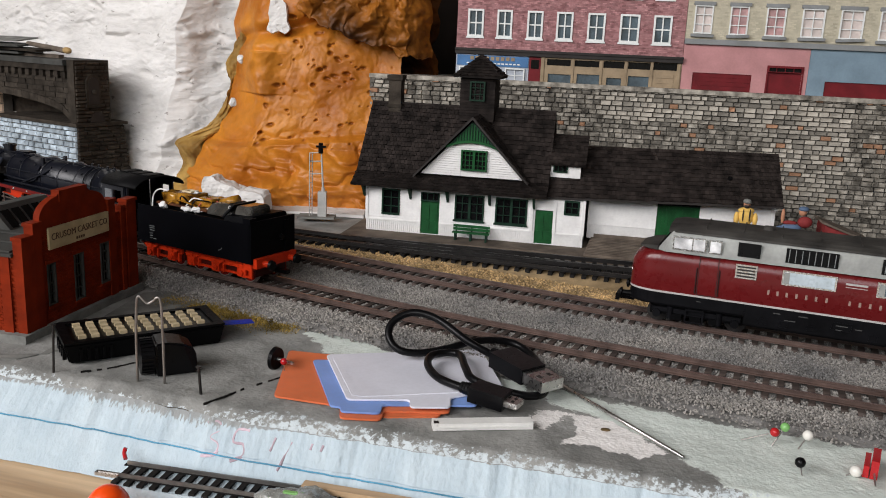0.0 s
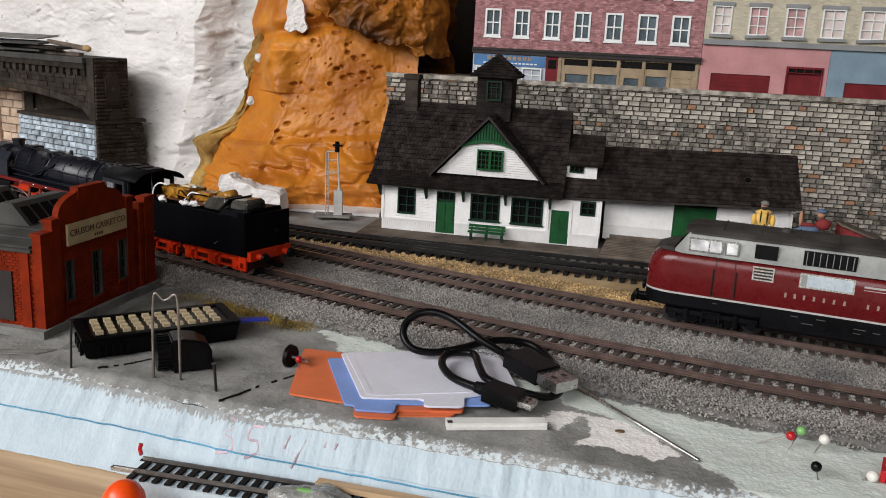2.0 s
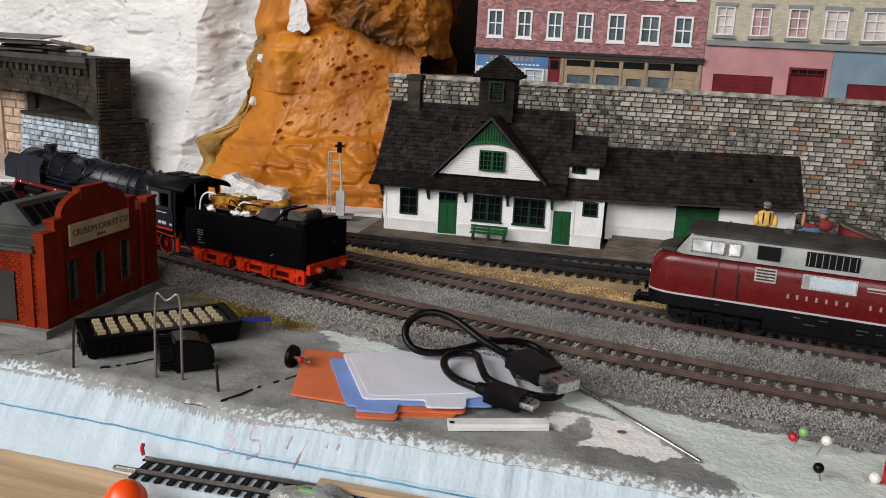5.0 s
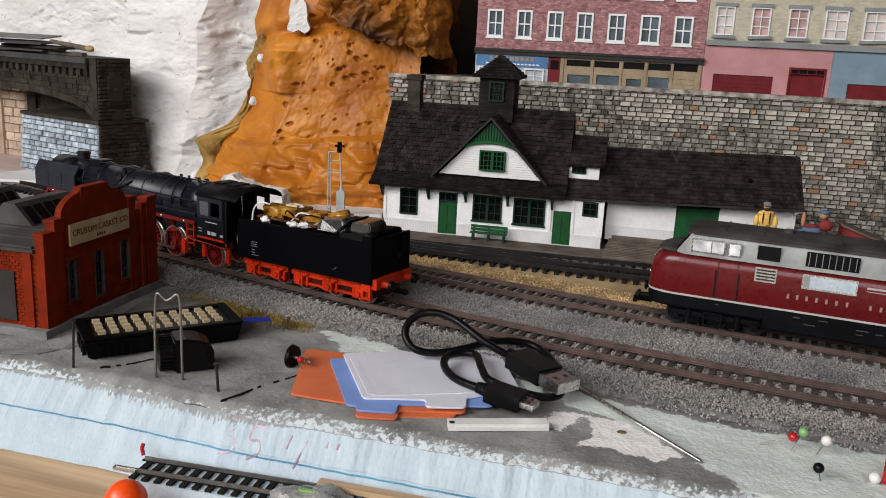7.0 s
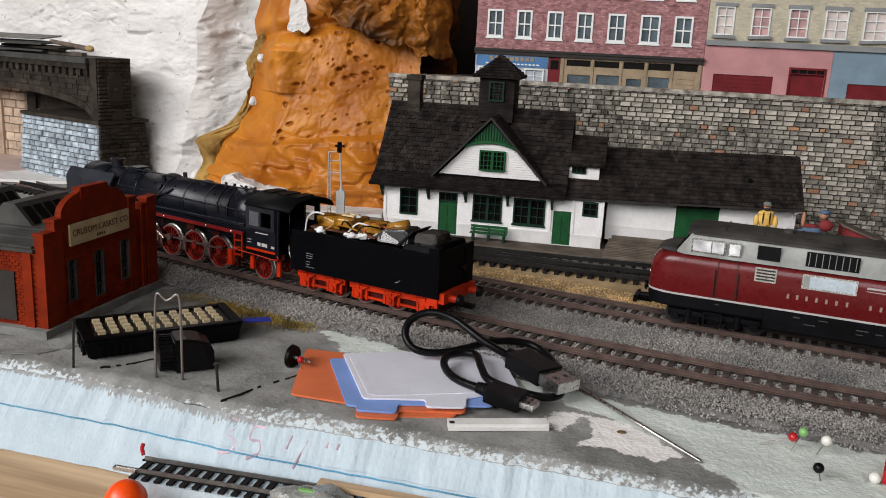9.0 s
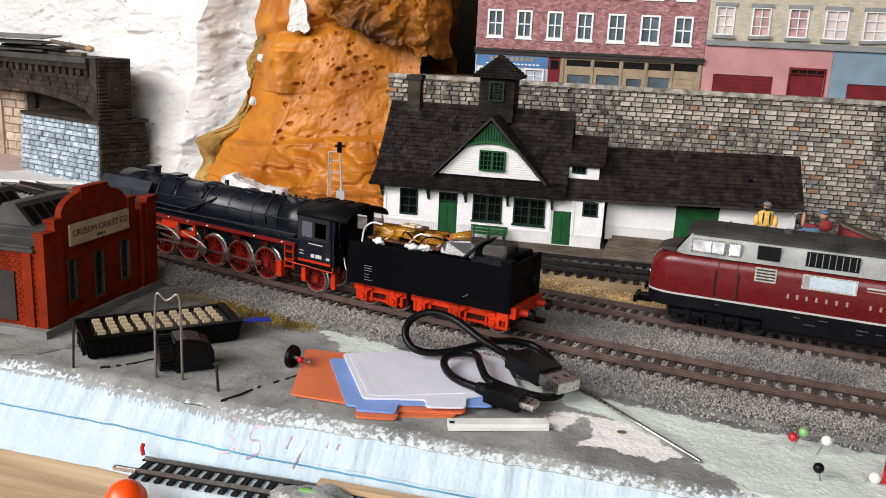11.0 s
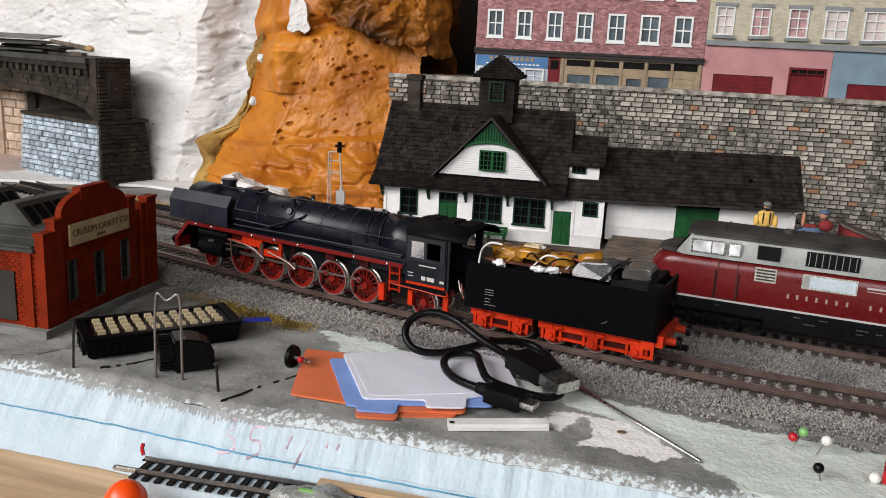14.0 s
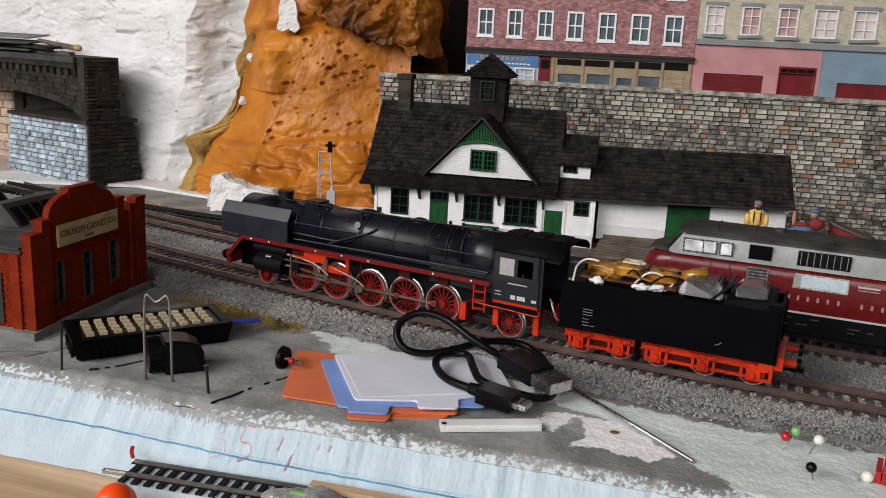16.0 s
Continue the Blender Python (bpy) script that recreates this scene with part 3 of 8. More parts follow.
def shingles(parent, p0, p1, p2, p3, rows, width=2.6, name="shingle_course", tri=None):
    """Courses of shingles over the slope p0 p1 (eave) to p3 p2 (ridge), each course a row of small slabs."""
    p0, p1, p2, p3 = (Vector(p) for p in (p0, p1, p2, p3))
    n = (p1 - p0).cross(p3 - p0).normalized()
    if n.z < 0:
        n = -n
    bm = bmesh.new()
    for r in range(rows):
        a0, b0 = p0.lerp(p3, r / rows), p1.lerp(p2, r / rows)
        a1, b1 = p0.lerp(p3, min(1, (r + 1.25) / rows)), p1.lerp(p2, min(1, (r + 1.25) / rows))
        cnt = max(1, int((b0 - a0).length / width))
        for i in range(cnt):
            f0, f1 = (i + 0.5 * (r % 2)) / cnt, min(1, (i + 1 + 0.5 * (r % 2)) / cnt)
            if f0 > 0.999:
                continue
            lift, drop = 0.95 + random.uniform(-0.3, 0.45), random.uniform(-0.35, 0.35)
            g = 0.12 / max(1, (b0 - a0).length)
            q = [a0.lerp(b0, f0 + g), a0.lerp(b0, f1 - g), a1.lerp(b1, f1 - g), a1.lerp(b1, f0 + g)]
            down = (a0 - a1).normalized() * drop
            if tri and tri((q[0] + q[1]) / 2):
                continue
            vs = [bm.verts.new(x) for x in (q[0] + down + n * lift, q[1] + down + n * lift, q[2] + n * 0.15, q[3] + n * 0.15, q[0] + down, q[1] + down)]
            for f in ((0, 1, 2, 3), (4, 5, 1, 0), (0, 3, 4), (1, 5, 2)):
                bm.faces.new([vs[k] for k in f])
    bmesh.ops.recalc_face_normals(bm, faces=bm.faces)
    return part(name, bm, M_ROOF, parent)


MAIN_HOLES = [(11.7, 25.1, 16.2, 35.0), (40.5, 54.0, 4.4, 34.5), (65.1, 86.1, 15.9, 34.8), (94.1, 116.5, 15.9, 34.8), (122.2, 134.8, 4.4, 28.1), (141.8, 152.3, 26.1, 36.2)]
part("wall", wall_with_holes(0, 156, 4, 38, 0, 2, MAIN_HOLES), M_WHITEBOARD, station)
part("wall", box(0, 2, 2.05, DEPTH, 4, 38), M_WHITEBOARD, station)
part("wall", box(126, 128, 2.05, DEPTH, 4, 38), M_WHITEBOARD, station)
part("wall", box(154, 156, 2.05, DEPTH, 4, 38), M_WHITEBOARD, station)
part("wall", box(2.05, 125.95, DEPTH - 2, DEPTH, 4, 38), M_WHITEBOARD, station)
cladding(0, 119, 12.4, 38, 0, MAIN_HOLES, station)
cladding(135, 156, 12.4, 38, 0, MAIN_HOLES, station)
cladding(0, 156, 4, 12, 0, MAIN_HOLES, station, 1.5, True)
part("sill_rail", wall_with_holes(-0.3, 156.3, 11.8, 12.9, -1.0, 0, [h for h in MAIN_HOLES if h[2] < 12]), M_WHITEBOARD, station)
for u in (0.6, 119.8, 135.6, 155.4):
    part("corner_board", box(u - 1, u + 1, -1.25, -0.02, 12.9, 37.5), M_WHITEBOARD, station)
for h, c, r in ((MAIN_HOLES[0], 2, 3), (MAIN_HOLES[2], 4, 3), (MAIN_HOLES[3], 4, 3), (MAIN_HOLES[5], 2, 2)):
    w = sash(station, *h, 0, c, r, M_DARKGREEN, M_GLASSDARK)
    if c == 4:
        part("mullion", box((h[0] + h[1]) / 2 - 0.9, (h[0] + h[1]) / 2 + 0.9, -0.6, 0.7, h[2] + 1.1, h[3] - 1.1), M_DARKGREEN, w)
        part("blind", box(h[0] + 1.4, (h[0] + h[1]) / 2 - 1.2, 1.5, 1.7, h[3] - 9.0, h[3] - 1.2), M_TAN, w)
        part("sill", box(h[0] - 0.8, h[1] + 0.8, -2.0, -1.32, h[2] - 0.4, h[2] + 0.8), M_DARKGREEN, w)
for h, name in ((MAIN_HOLES[1], "door"), (MAIN_HOLES[4], "door")):
    top = h[3] - (6.5 if h[3] > 30 else 0.6)
    d = part(name, box(h[0], h[1], 0.4, 1.4, h[2], top), M_GREEN, station)
    for a, b in ((h[0] + 1.5, (h[0] + h[1]) / 2 - 0.5), ((h[0] + h[1]) / 2 + 0.5, h[1] - 1.5)):
        for c, e in ((h[2] + 2, h[2] + 9), (h[2] + 10.5, top - 2)):
            part("door_panel", box(a, b, -0.05, 0.35, c, e), M_GREEN, d)
    if h[3] > 30:
        sash(station, h[0], h[1], top, h[3], 0, 3, 1, M_DARKGREEN, M_GLASSDARK, "transom", rim=0.8)
# main roof: a high gable roof with hipped lower ends
E0, E1, RIDGE = 38.5, 38.5, 93.0
VF, VR, VB = -11.0, DEPTH / 2, DEPTH + 11
U0, U1 = -9.0, 130.0


def slab_between(p0, p1, p2, p3, thick=1.2):
    bm = bmesh.new()
    pts = [Vector(p) for p in (p0, p1, p2, p3)]
    n = (pts[1] - pts[0]).cross(pts[3] - pts[0]).normalized()
    n = -n if n.z < 0 else n
    a = [bm.verts.new(p) for p in pts]
    b = [bm.verts.new(p - n * thick) for p in pts]
    bm.faces.new(a)
    bm.faces.new(b[::-1])
    for i in range(4):
        bm.faces.new((a[i], b[i], b[(i + 1) % 4], a[(i + 1) % 4]))
    bmesh.ops.recalc_face_normals(bm, faces=bm.faces)
    return bm


KNEE_V, KNEE_Z = 3.0, 46.0           # the slope bends out to a flatter eave


def in_gable(p):
    """Whether a place on the front slope lies under the front gable's own roof."""
    if p.z < 48.6 or p.z > 86:
        return False
    half = (88.0 - p.z) / 40.2 * 38.2
    return abs(p.x - 75.5) < half - 1.0


roof = part("roof", slab_between((U0, KNEE_V, KNEE_Z), (U1, KNEE_V, KNEE_Z), (U1 - 1, VR, RIDGE), (U0 + 1, VR, RIDGE)), M_ROOF, station)
part("roof_back", slab_between((U0, DEPTH - KNEE_V, KNEE_Z), (U1, DEPTH - KNEE_V, KNEE_Z), (U1 - 1, VR, RIDGE), (U0 + 1, VR, RIDGE)), M_ROOF, roof)
part("eave_front", slab_between((U0, VF, E0), (U1, VF, E0), (U1, KNEE_V, KNEE_Z), (U0, KNEE_V, KNEE_Z)), M_ROOF, roof)
part("eave_back", slab_between((U0, VB, E0), (U1, VB, E0), (U1, DEPTH - KNEE_V, KNEE_Z), (U0, DEPTH - KNEE_V, KNEE_Z)), M_ROOF, roof)
shingles(roof, (U0, VF, E0), (U1, VF, E0), (U1, KNEE_V, KNEE_Z), (U0, KNEE_V, KNEE_Z), 5)
shingles(roof, (U0, KNEE_V, KNEE_Z), (U1, KNEE_V, KNEE_Z), (U1 - 1, VR, RIDGE), (U0 + 1, VR, RIDGE), 16, tri=in_gable)
part("ridge_cap", box(U0 + 1, U1 - 1, VR - 1.2, VR + 1.2, RIDGE - 0.4, RIDGE + 1.0), M_ROOF, roof, bevel=0.4)
part("gable_end", prism([(KNEE_V, KNEE_Z - 8), (DEPTH - KNEE_V, KNEE_Z - 8), (VR, RIDGE - 2)], 0.5, 2.5, "x"), M_ROOF, station)
part("gable_end", prism([(KNEE_V, KNEE_Z - 8), (DEPTH - KNEE_V, KNEE_Z - 8), (VR, RIDGE - 2)], 124.5, 126, "x"), M_ROOF, station)
# front gable
GABLE_FIT = mm(75.5, 0, 46.4) @ Matrix.Diagonal((0.93, 1, 0.955, 1)) @ mm(-74.6, 0, -46.4)
gable = part("front_gable", prism([(35.5, 47.8), (113.5, 47.8), (74.6, 87.5)], -0.3, 1.2), M_WHITEBOARD, station)
gable.matrix_basis = GABLE_FIT
bm = bmesh.new()
for z in np.arange(48.2, 70, 1.7):
    half = (87.0 - z) / 39.2 * 38.4 - 1.2
    for a, b in ((74.6 - half, 66.6), (86.6, 74.6 + half)) if z < 67 else ((74.6 - half, 74.6 + half),):
        if b - a > 0.5:
            box(a, b, -0.9, -0.3, z, z + 1.5, bm)
part("cladding", bm, M_WHITEBOARD, gable)
sash(gable, 66.8, 86.4, 52.6, 67.4, -1.7, 6, 4, M_GREEN, M_GLASSDARK)
part("mullion", box(75.6, 77.6, -3.0, -1.3, 53.4, 66.6), M_GREEN, gable)
part("gable_screen", prism([(56.0, 69.5), (60.5, 71.6), (67, 73.2), (74.6, 73.8), (82, 73.2), (88.5, 71.6), (93.2, 69.5), (74.6, 88.0)], -2.3, -1.9), M_DARKGREEN, gable, "green slatted gable screen with a curved lower edge")
bm = bmesh.new()
for u in np.arange(61.5, 88.5, 2.1):
    top = 88 - abs(u - 74.6) * 0.99 - 1
    if top > 75:
        box(u - 0.55, u + 0.55, -3.1, -2.3, 73.5 - abs(u - 74.6) * 0.12, top, bm)
part("slats", bm, M_GREEN, gable)
bm = bmesh.new()
pts = [(54.5 + 40.2 * i / 20) for i in range(21)]
for a, b in zip(pts, pts[1:]):
    za, zb = (69.0 + 4.6 * (1 - ((x - 74.6) / 20.1) ** 2) for x in (a, b))
    prism([(a, za - 0.9), (b, zb - 0.9), (b, zb + 0.9), (a, za + 0.9)], -3.3, -2.0, "y", bm)
part("arched_trim", bm, M_GREEN, gable)
for sgn in (-1, 1):
    foot, tip = (74.6 + sgn * 43.5, 46.4), (74.6, 91.5)
    g = part("gable_roof", slab_between((foot[0], -5.0, foot[1]), (foot[0], 6.0, foot[1]), (tip[0], VR, tip[1]), (tip[0], -5.0, tip[1]), 1.0), M_ROOF, roof)
    g.matrix_basis = GABLE_FIT
    shingles(g, (foot[0], -5.0, foot[1]), (foot[0], 6.0, foot[1]), (tip[0], VR, tip[1]), (tip[0], -5.0, tip[1]), 17)
    part("barge_board", prism([(foot[0], foot[1] - 1.4), (foot[0], foot[1] + 0.4), (tip[0], tip[1] + 0.4), (tip[0], tip[1] - 1.8)], -5.6, -4.9), M_DARKBAND, gable)
# lower wing with the freight room
F0, F1 = 158.0, 281.0
WV = 12.0
RISE = 3.6 / 123


def fz(u, z):
    return z + (u - F0) * RISE


FH = [(204.5, 232.8, 12.5, 41.0)]
wing = part("wing", wall_with_holes(F0, F1, 9, 42, WV, WV + 2, FH), M_WHITEBOARD, station)
part("wing_end", box(F1 - 2, F1, WV + 2, DEPTH - 4, 9, 44), M_WHITEBOARD, wing)
part("wing_back", box(156.1, F1 - 2.1, DEPTH - 6, DEPTH - 4, 4, 44), M_WHITEBOARD, wing)
cladding(F0, F1, 19, 42, WV, FH, wing)
cladding(F0, F1, 9, 19, WV, FH, wing, 1.5, True)
part("corner_board", box(F1 - 2, F1 + 0.3, WV - 1.25, WV - 0.02, 9, 42), M_WHITEBOARD, wing)
d = part("freight_door", box(204.5, 232.8, WV + 0.3, WV + 1.4, 12.5, 36.0), M_GREEN, wing, "wide green freight door")
for u in np.arange(206, 231, 2.2):
    part("door_board", box(u, u + 1.9, WV - 0.15, WV + 0.3, 13.5, 35), M_GREEN, d)
sash(wing, 204.5, 232.8, 36.0, 41.0, WV, 6, 1, M_DARKGREEN, M_GLASSDARK, "transom", rim=0.7)
FE, FR = 39.3, 71.0
fr = part("wing_roof", slab_between((126.5, -3.0, FE - 1.2), (284.0, 0.5, FE + 3.6), (284.0, 42.0, FR + 2.0), (127, 42.0, FR - 1.6)), M_ROOF, station)
shingles(fr, (129.5, -3.0, FE - 1.2), (284.0, 0.5, FE + 3.6), (284.0, 42.0, FR + 2.0), (129.5, 42.0, FR - 1.6), 13)
part("wing_roof_back", slab_between((127, 42.0, FR - 1.6), (284.0, 42.0, FR + 2.0), (284.0, 84.0, FE + 3), (127, 84.0, FE - 1)), M_ROOF, fr)
part("fascia", slab_between((129.5, -3.2, FE - 2.6), (284.2, 0.3, FE + 2.3), (284.2, 0.3, FE + 3.8), (129.5, -3.2, FE - 1.0), 0.8), M_DARKBAND, fr)
part("gable_end", prism([(3, FE), (81, FE), (42, FR)], F1 - 2, F1, "x"), M_WHITEBOARD, wing)
part("knot_hole", cyl((250.8, 19.0, 56.2), (250.8, 18.2, 57.3), 1.7, 1.5), M_GLASSDARK, fr)
# dormer on the wing
dm = part("dormer", wall_with_holes(128.5, 150.5, 50, 60, 12, 14, [(131.5, 141.5, 54.0, 60)]), M_WHITEBOARD, station)
sash(dm, 131.5, 141.5, 53.5, 60.0, 12.2, 3, 1, M_DARKGREEN, M_GLASSDARK, rim=0.8)
part("dormer_cheek", prism([(14.05, 50), (14.05, 60), (36, 66)], 148.5, 150.4, "x"), M_WHITEBOARD, dm)
dr = part("dormer_roof", slab_between((126.8, 8.5, 59.5), (154.0, 8.5, 59.5), (154.0, 37, 77.5), (126.8, 37, 77.5)), M_ROOF, station)
shingles(dr, (126.8, 8.5, 59.5), (154.0, 8.5, 59.5), (154.0, 37, 77.5), (126.8, 37, 77.5), 8)
# cupola and chimney on the ridge
cup = part("cupola", box(60.5, 85.2, VR - 12, VR + 12, 84, 115), M_ROOF, station, "dark shingled cupola on the ridge", bevel=0.2)
bm = bmesh.new()
for z in np.arange(86, 115, 1.9):
    box(60.2, 85.5, VR - 12.5, VR + 12.5, z, z + 1.5, bm)
part("shingle_course", bm, M_ROOF, cup)
sash(cup, 67.5, 78.5, 98.5, 112.5, VR - 12.9, 3, 3, M_DARKGREEN, M_GLASSDARK)
sp = part("cupola_roof", cyl((72.9, VR, 116), (72.9, VR, 131), 24.5, 0.8, 4), M_ROOF, cup)
sp.data.transform(Matrix.Translation((0.0729, VR / 1000, 0)) @ Matrix.Rotation(radians(45), 4, "Z") @ Matrix.Translation((-0.0729, -VR / 1000, 0)))
for sx, sy in ((0, -1), (1, 0), (-1, 0), (0, 1)):
    c = Vector((72.9, VR, 0))
    e = Vector((sx, sy, 0)) * 17.0
    side = Vector((-sy, sx, 0)) * 17.0
    shingles(sp, c + e - side + Vector((0, 0, 116)), c + e + side + Vector((0, 0, 116)), c + Vector((0, 0, 131)) + side * 0.02, c + Vector((0, 0, 131)) - side * 0.02, 8, 2.4)
part("cupola_eave", box(72.9 - 17, 72.9 + 17, VR - 17, VR + 17, 114.8, 116.1), M_ROOF, cup, bevel=0.3)
ch = part("chimney", box(5.3, 14.7, VR - 5, VR + 5, 86, 110), M_VIADUCT, station, "dark brick chimney", bevel=0.3)
part("chimney_cap", box(4.2, 15.8, VR - 6, VR + 6, 110.05, 113.6), M_VIADUCT, ch, bevel=0.5)
part("chimney_band", box(4.6, 15.4, VR - 5.6, VR + 5.6, 90, 92.5), M_VIADUCT, ch, bevel=0.4)
for u in (-1, 33, 60, 90, 121):
    part("eave_bracket", prism([(-9, 37.2), (-0.4, 37.2), (-0.4, 28.5), (-1.6, 28.5)], u - 0.7, u + 0.7, "x"), M_DARKGREEN, station)
# platform under the station
plat = thing("station_platform", STATION, "low dark brown platform around the station", "platform", kind="structure")
part("platform_deck", prism([(-12, -26), (120, -22), (165, -27), (300, -26), (300, 90), (-12, 90)], 0.2, 4.0, "z"), M_DARKWOOD, plat)
for i in range(12):
    part("ramp_plank", box(158 + i * 0.3, 300, -25 + i * 2.9, -22.3 + i * 2.9, 4.05 + i * 0.42, 5.6 + i * 0.42), M_DARKWOOD, plat)
part("ramp_deck", box(163, 300, 9.5, 11.9, 4.05, 12.3), M_DARKWOOD, plat)

# bench in front of the station
seat = thing("station_bench", STATION @ mm(66, -12, 4.05), "green slatted bench in front of the station", "bench")
for z, y in ((5.2, 0), (5.2, 2.4)):
    part("seat_slat", box(0, 26, y, y + 2.0, z, z + 0.8), M_GREEN, seat)
for z in (6.6, 8.8):
    part("back_slat", box(0, 26, 4.6, 5.3, z, z + 1.8), M_GREEN, seat)
for u in (1.5, 12.4, 23.3):
    part("leg", box(u, u + 1.2, 0.2, 4.5, 0, 5.15), M_DARKGREEN, seat)
    part("back_post", box(u, u + 1.2, 5.35, 6.1, 0, 10.4), M_DARKGREEN, seat)

# ---------------------------------------------------------------- retaining wall
WALL = STATION @ mm(0, 115, 0)
retaining = thing("wall_retaining", WALL, "retaining wall of irregular grey cut stone with a few reddish blocks", "wall", kind="structure")
part("wall_core", box(-34, 470, 1.2, 30, 0, 109.5), M_MORTAR, retaining)


def stone_wall(parent, u0, u1, z0, z1, v, near, course=(3.1, 4.1), length=(4.2, 9.5), mats=(M_STONE, M_STONERED), red=0.045, depth=2.2, seed=3):
    """Courses of squared stones; those inside near(u, z) are objects of their own, the rest one mesh."""
    rng = random.Random(seed)
    kinds = []
    for k in range(10):
        bm = box(-0.5, 0.5, -1, 0, -0.5, 0.5)
        for vert in bm.verts:
            if vert.co.y < -0.5:
                vert.co.x *= 0.86 + rng.uniform(-0.06, 0.1)
                vert.co.z *= 0.82 + rng.uniform(-0.1, 0.12)
                vert.co.y += rng.uniform(-0.25, 0.3)
        kinds.append(bm)
    meshes = {}
    joined = bmesh.new()
    z, count = z0, 0
    while z < z1 - 1:
        h = min(rng.uniform(*course), z1 - z)
        u = u0 + rng.uniform(-5, 0)
        while u < u1:
            w = rng.uniform(*length)
            a, b = max(u, u0), min(u + w, u1)
            if b - a > 1.0:
                k, isred = rng.randrange(10), rng.random() < red
                m = Matrix.Translation(((a + b) / 2, v, z + h / 2)) @ Matrix.Diagonal((b - a - 0.5, depth * rng.uniform(0.55, 1.3), h - 0.5, 1))
                if near((a + b) / 2, z + h / 2) and count < 300:
                    count += 1
                    key = (k, isred)
                    if key not in meshes:
                        meshes[key] = part("stone", kinds[k].copy(), mats[1] if isred else mats[0], parent)
                        o = meshes[key]
                    else:
                        o = share(meshes[key], Matrix())
                    mb = m.copy()
                    mb.translation *= 0.001
                    o.matrix_basis = mb
                else:
                    for f in kinds[k].faces:
                        joined.faces.new([joined.verts.new(m @ q.co) for q in f.verts]).material_index = 1 if isred else 0
            u += w
        z += h
    for bm in kinds:
        bm.free()
    ob = part("stone_facing", joined, list(mats), parent)
    ob["kind"] = "stuff"


stone_wall(retaining, -33.5, 470, 2, 107.5, 1.2, lambda u, z: 285 < u < 345 and z > 25 or 158 < u < 285 and z > 84)
part("coping", box(-34, 470, -1.2, 31, 107.6, 111.0), M_STONE, retaining, "rough stone coping", bevel=0.5)
part("upper_ground", box(-34, 470, 31.1, 140, 80, 108.5), M_FOAMTOP, retaining)

# ---------------------------------------------------------------- town houses above the wall
TOWN = WALL @ mm(0, 6, 0)
z_b = 111.0


def shop_box(parent, name, u0, u1, z0, z1, v0, v1, material, label=""):
    return part(name, box(u0, u1, v0, v1, z0, z1), material, parent, label)


brick_house = thing("brick_town_house", TOWN, "pinkish red brick town house with tall white windows and shopfronts below", "building", "town houses")
BW = [(46.3, 59.4), (70.2, 82.6), (94.6, 107.2), (118.0, 131.0), (142.5, 156.2), (167.5, 182.6), (193.2, 207.2)]
holes = [(a, b, 144.4, 166.0) for a, b in BW] + [(a, b, 178.0, 199.0) for a, b in BW]
part("wall", wall_with_holes(37.6, 217.6, 135.0, 215, 0, 3, holes), M_CITYBRICK, brick_house)
bm = bmesh.new()
rngb = random.Random(4)
for r, z in enumerate(np.arange(135.3, 205, 1.25)):
    u = 37.6 + 1.6 * (r % 2)
    while u < 214.3:
        if not any(h[0] - 0.3 < u + 3.0 and u < h[1] + 0.3 and h[2] - 0.6 < z + 0.6 < h[3] + 0.6 for h in holes) and rngb.random() < 0.8:
            box(u, u + 3.0, -0.22, 0, z, z + 1.0, bm)
        u += 3.3
part("brick_facing", bm, M_BRICKPIECE, brick_house)["kind"] = "stuff"
for a, b, c, d in holes:
    w = sash(brick_house, a, b, c, d, 0.4, 2, 2, M_WHITEFRAME, M_PANE, bar=1.0, rim=1.5)
    part("sill", box(a - 0.8, b + 0.8, -1.3, -0.55, c - 1.3, c), M_WHITEFRAME, w)
shop_box(brick_house, "cornice", 37.2, 218.2, 130.6, 134.9, -2.6, 3, M_DARKBAND, "dark shop cornice")
shop_box(brick_house, "cornice_lip", 37.0, 218.4, 133.4, 135.3, -3.6, -2.65, M_DARKBAND)
# grocery front
shop_box(brick_house, "shop_wall", 38.0, 98.0, 108, 130.5, -0.3, 3, M_SHOPGREY)
shop_box(brick_house, "shop_sign", 39.0, 97.6, 121.4, 129.6, -1.2, -0.35, M_SHOPBLUE, "blue shop sign board")
bm = bmesh.new()
for i in range(9):
    box(50 + i * 4.2, 52.8 + i * 4.2, -1.5, -1.2, 126.0, 128.9, bm)
part("sign_bars", bm, M_TAN, brick_house)
bm = bmesh.new()
for i in range(14):
    box(47 + i * 3.2, 49.2 + i * 3.2, -1.5, -1.2, 122.9, 123.9, bm)
part("sign_bars", bm, M_WHITEFRAME, brick_house)
for a, b in ((41, 58), (79, 95)):
    sash(brick_house, a, b, 109, 120.5, -0.8, 2, 2, M_WHITEFRAME, M_PANEPALE, "shop_window", rim=1.0)
shop_box(brick_house, "side_door", 98.2, 107.6, 108, 129.8, -0.4, 3, M_MAROON)
shop_box(brick_house, "door_glass", 99.8, 106.2, 121, 128, -0.75, -0.45, M_GLASSDARK)
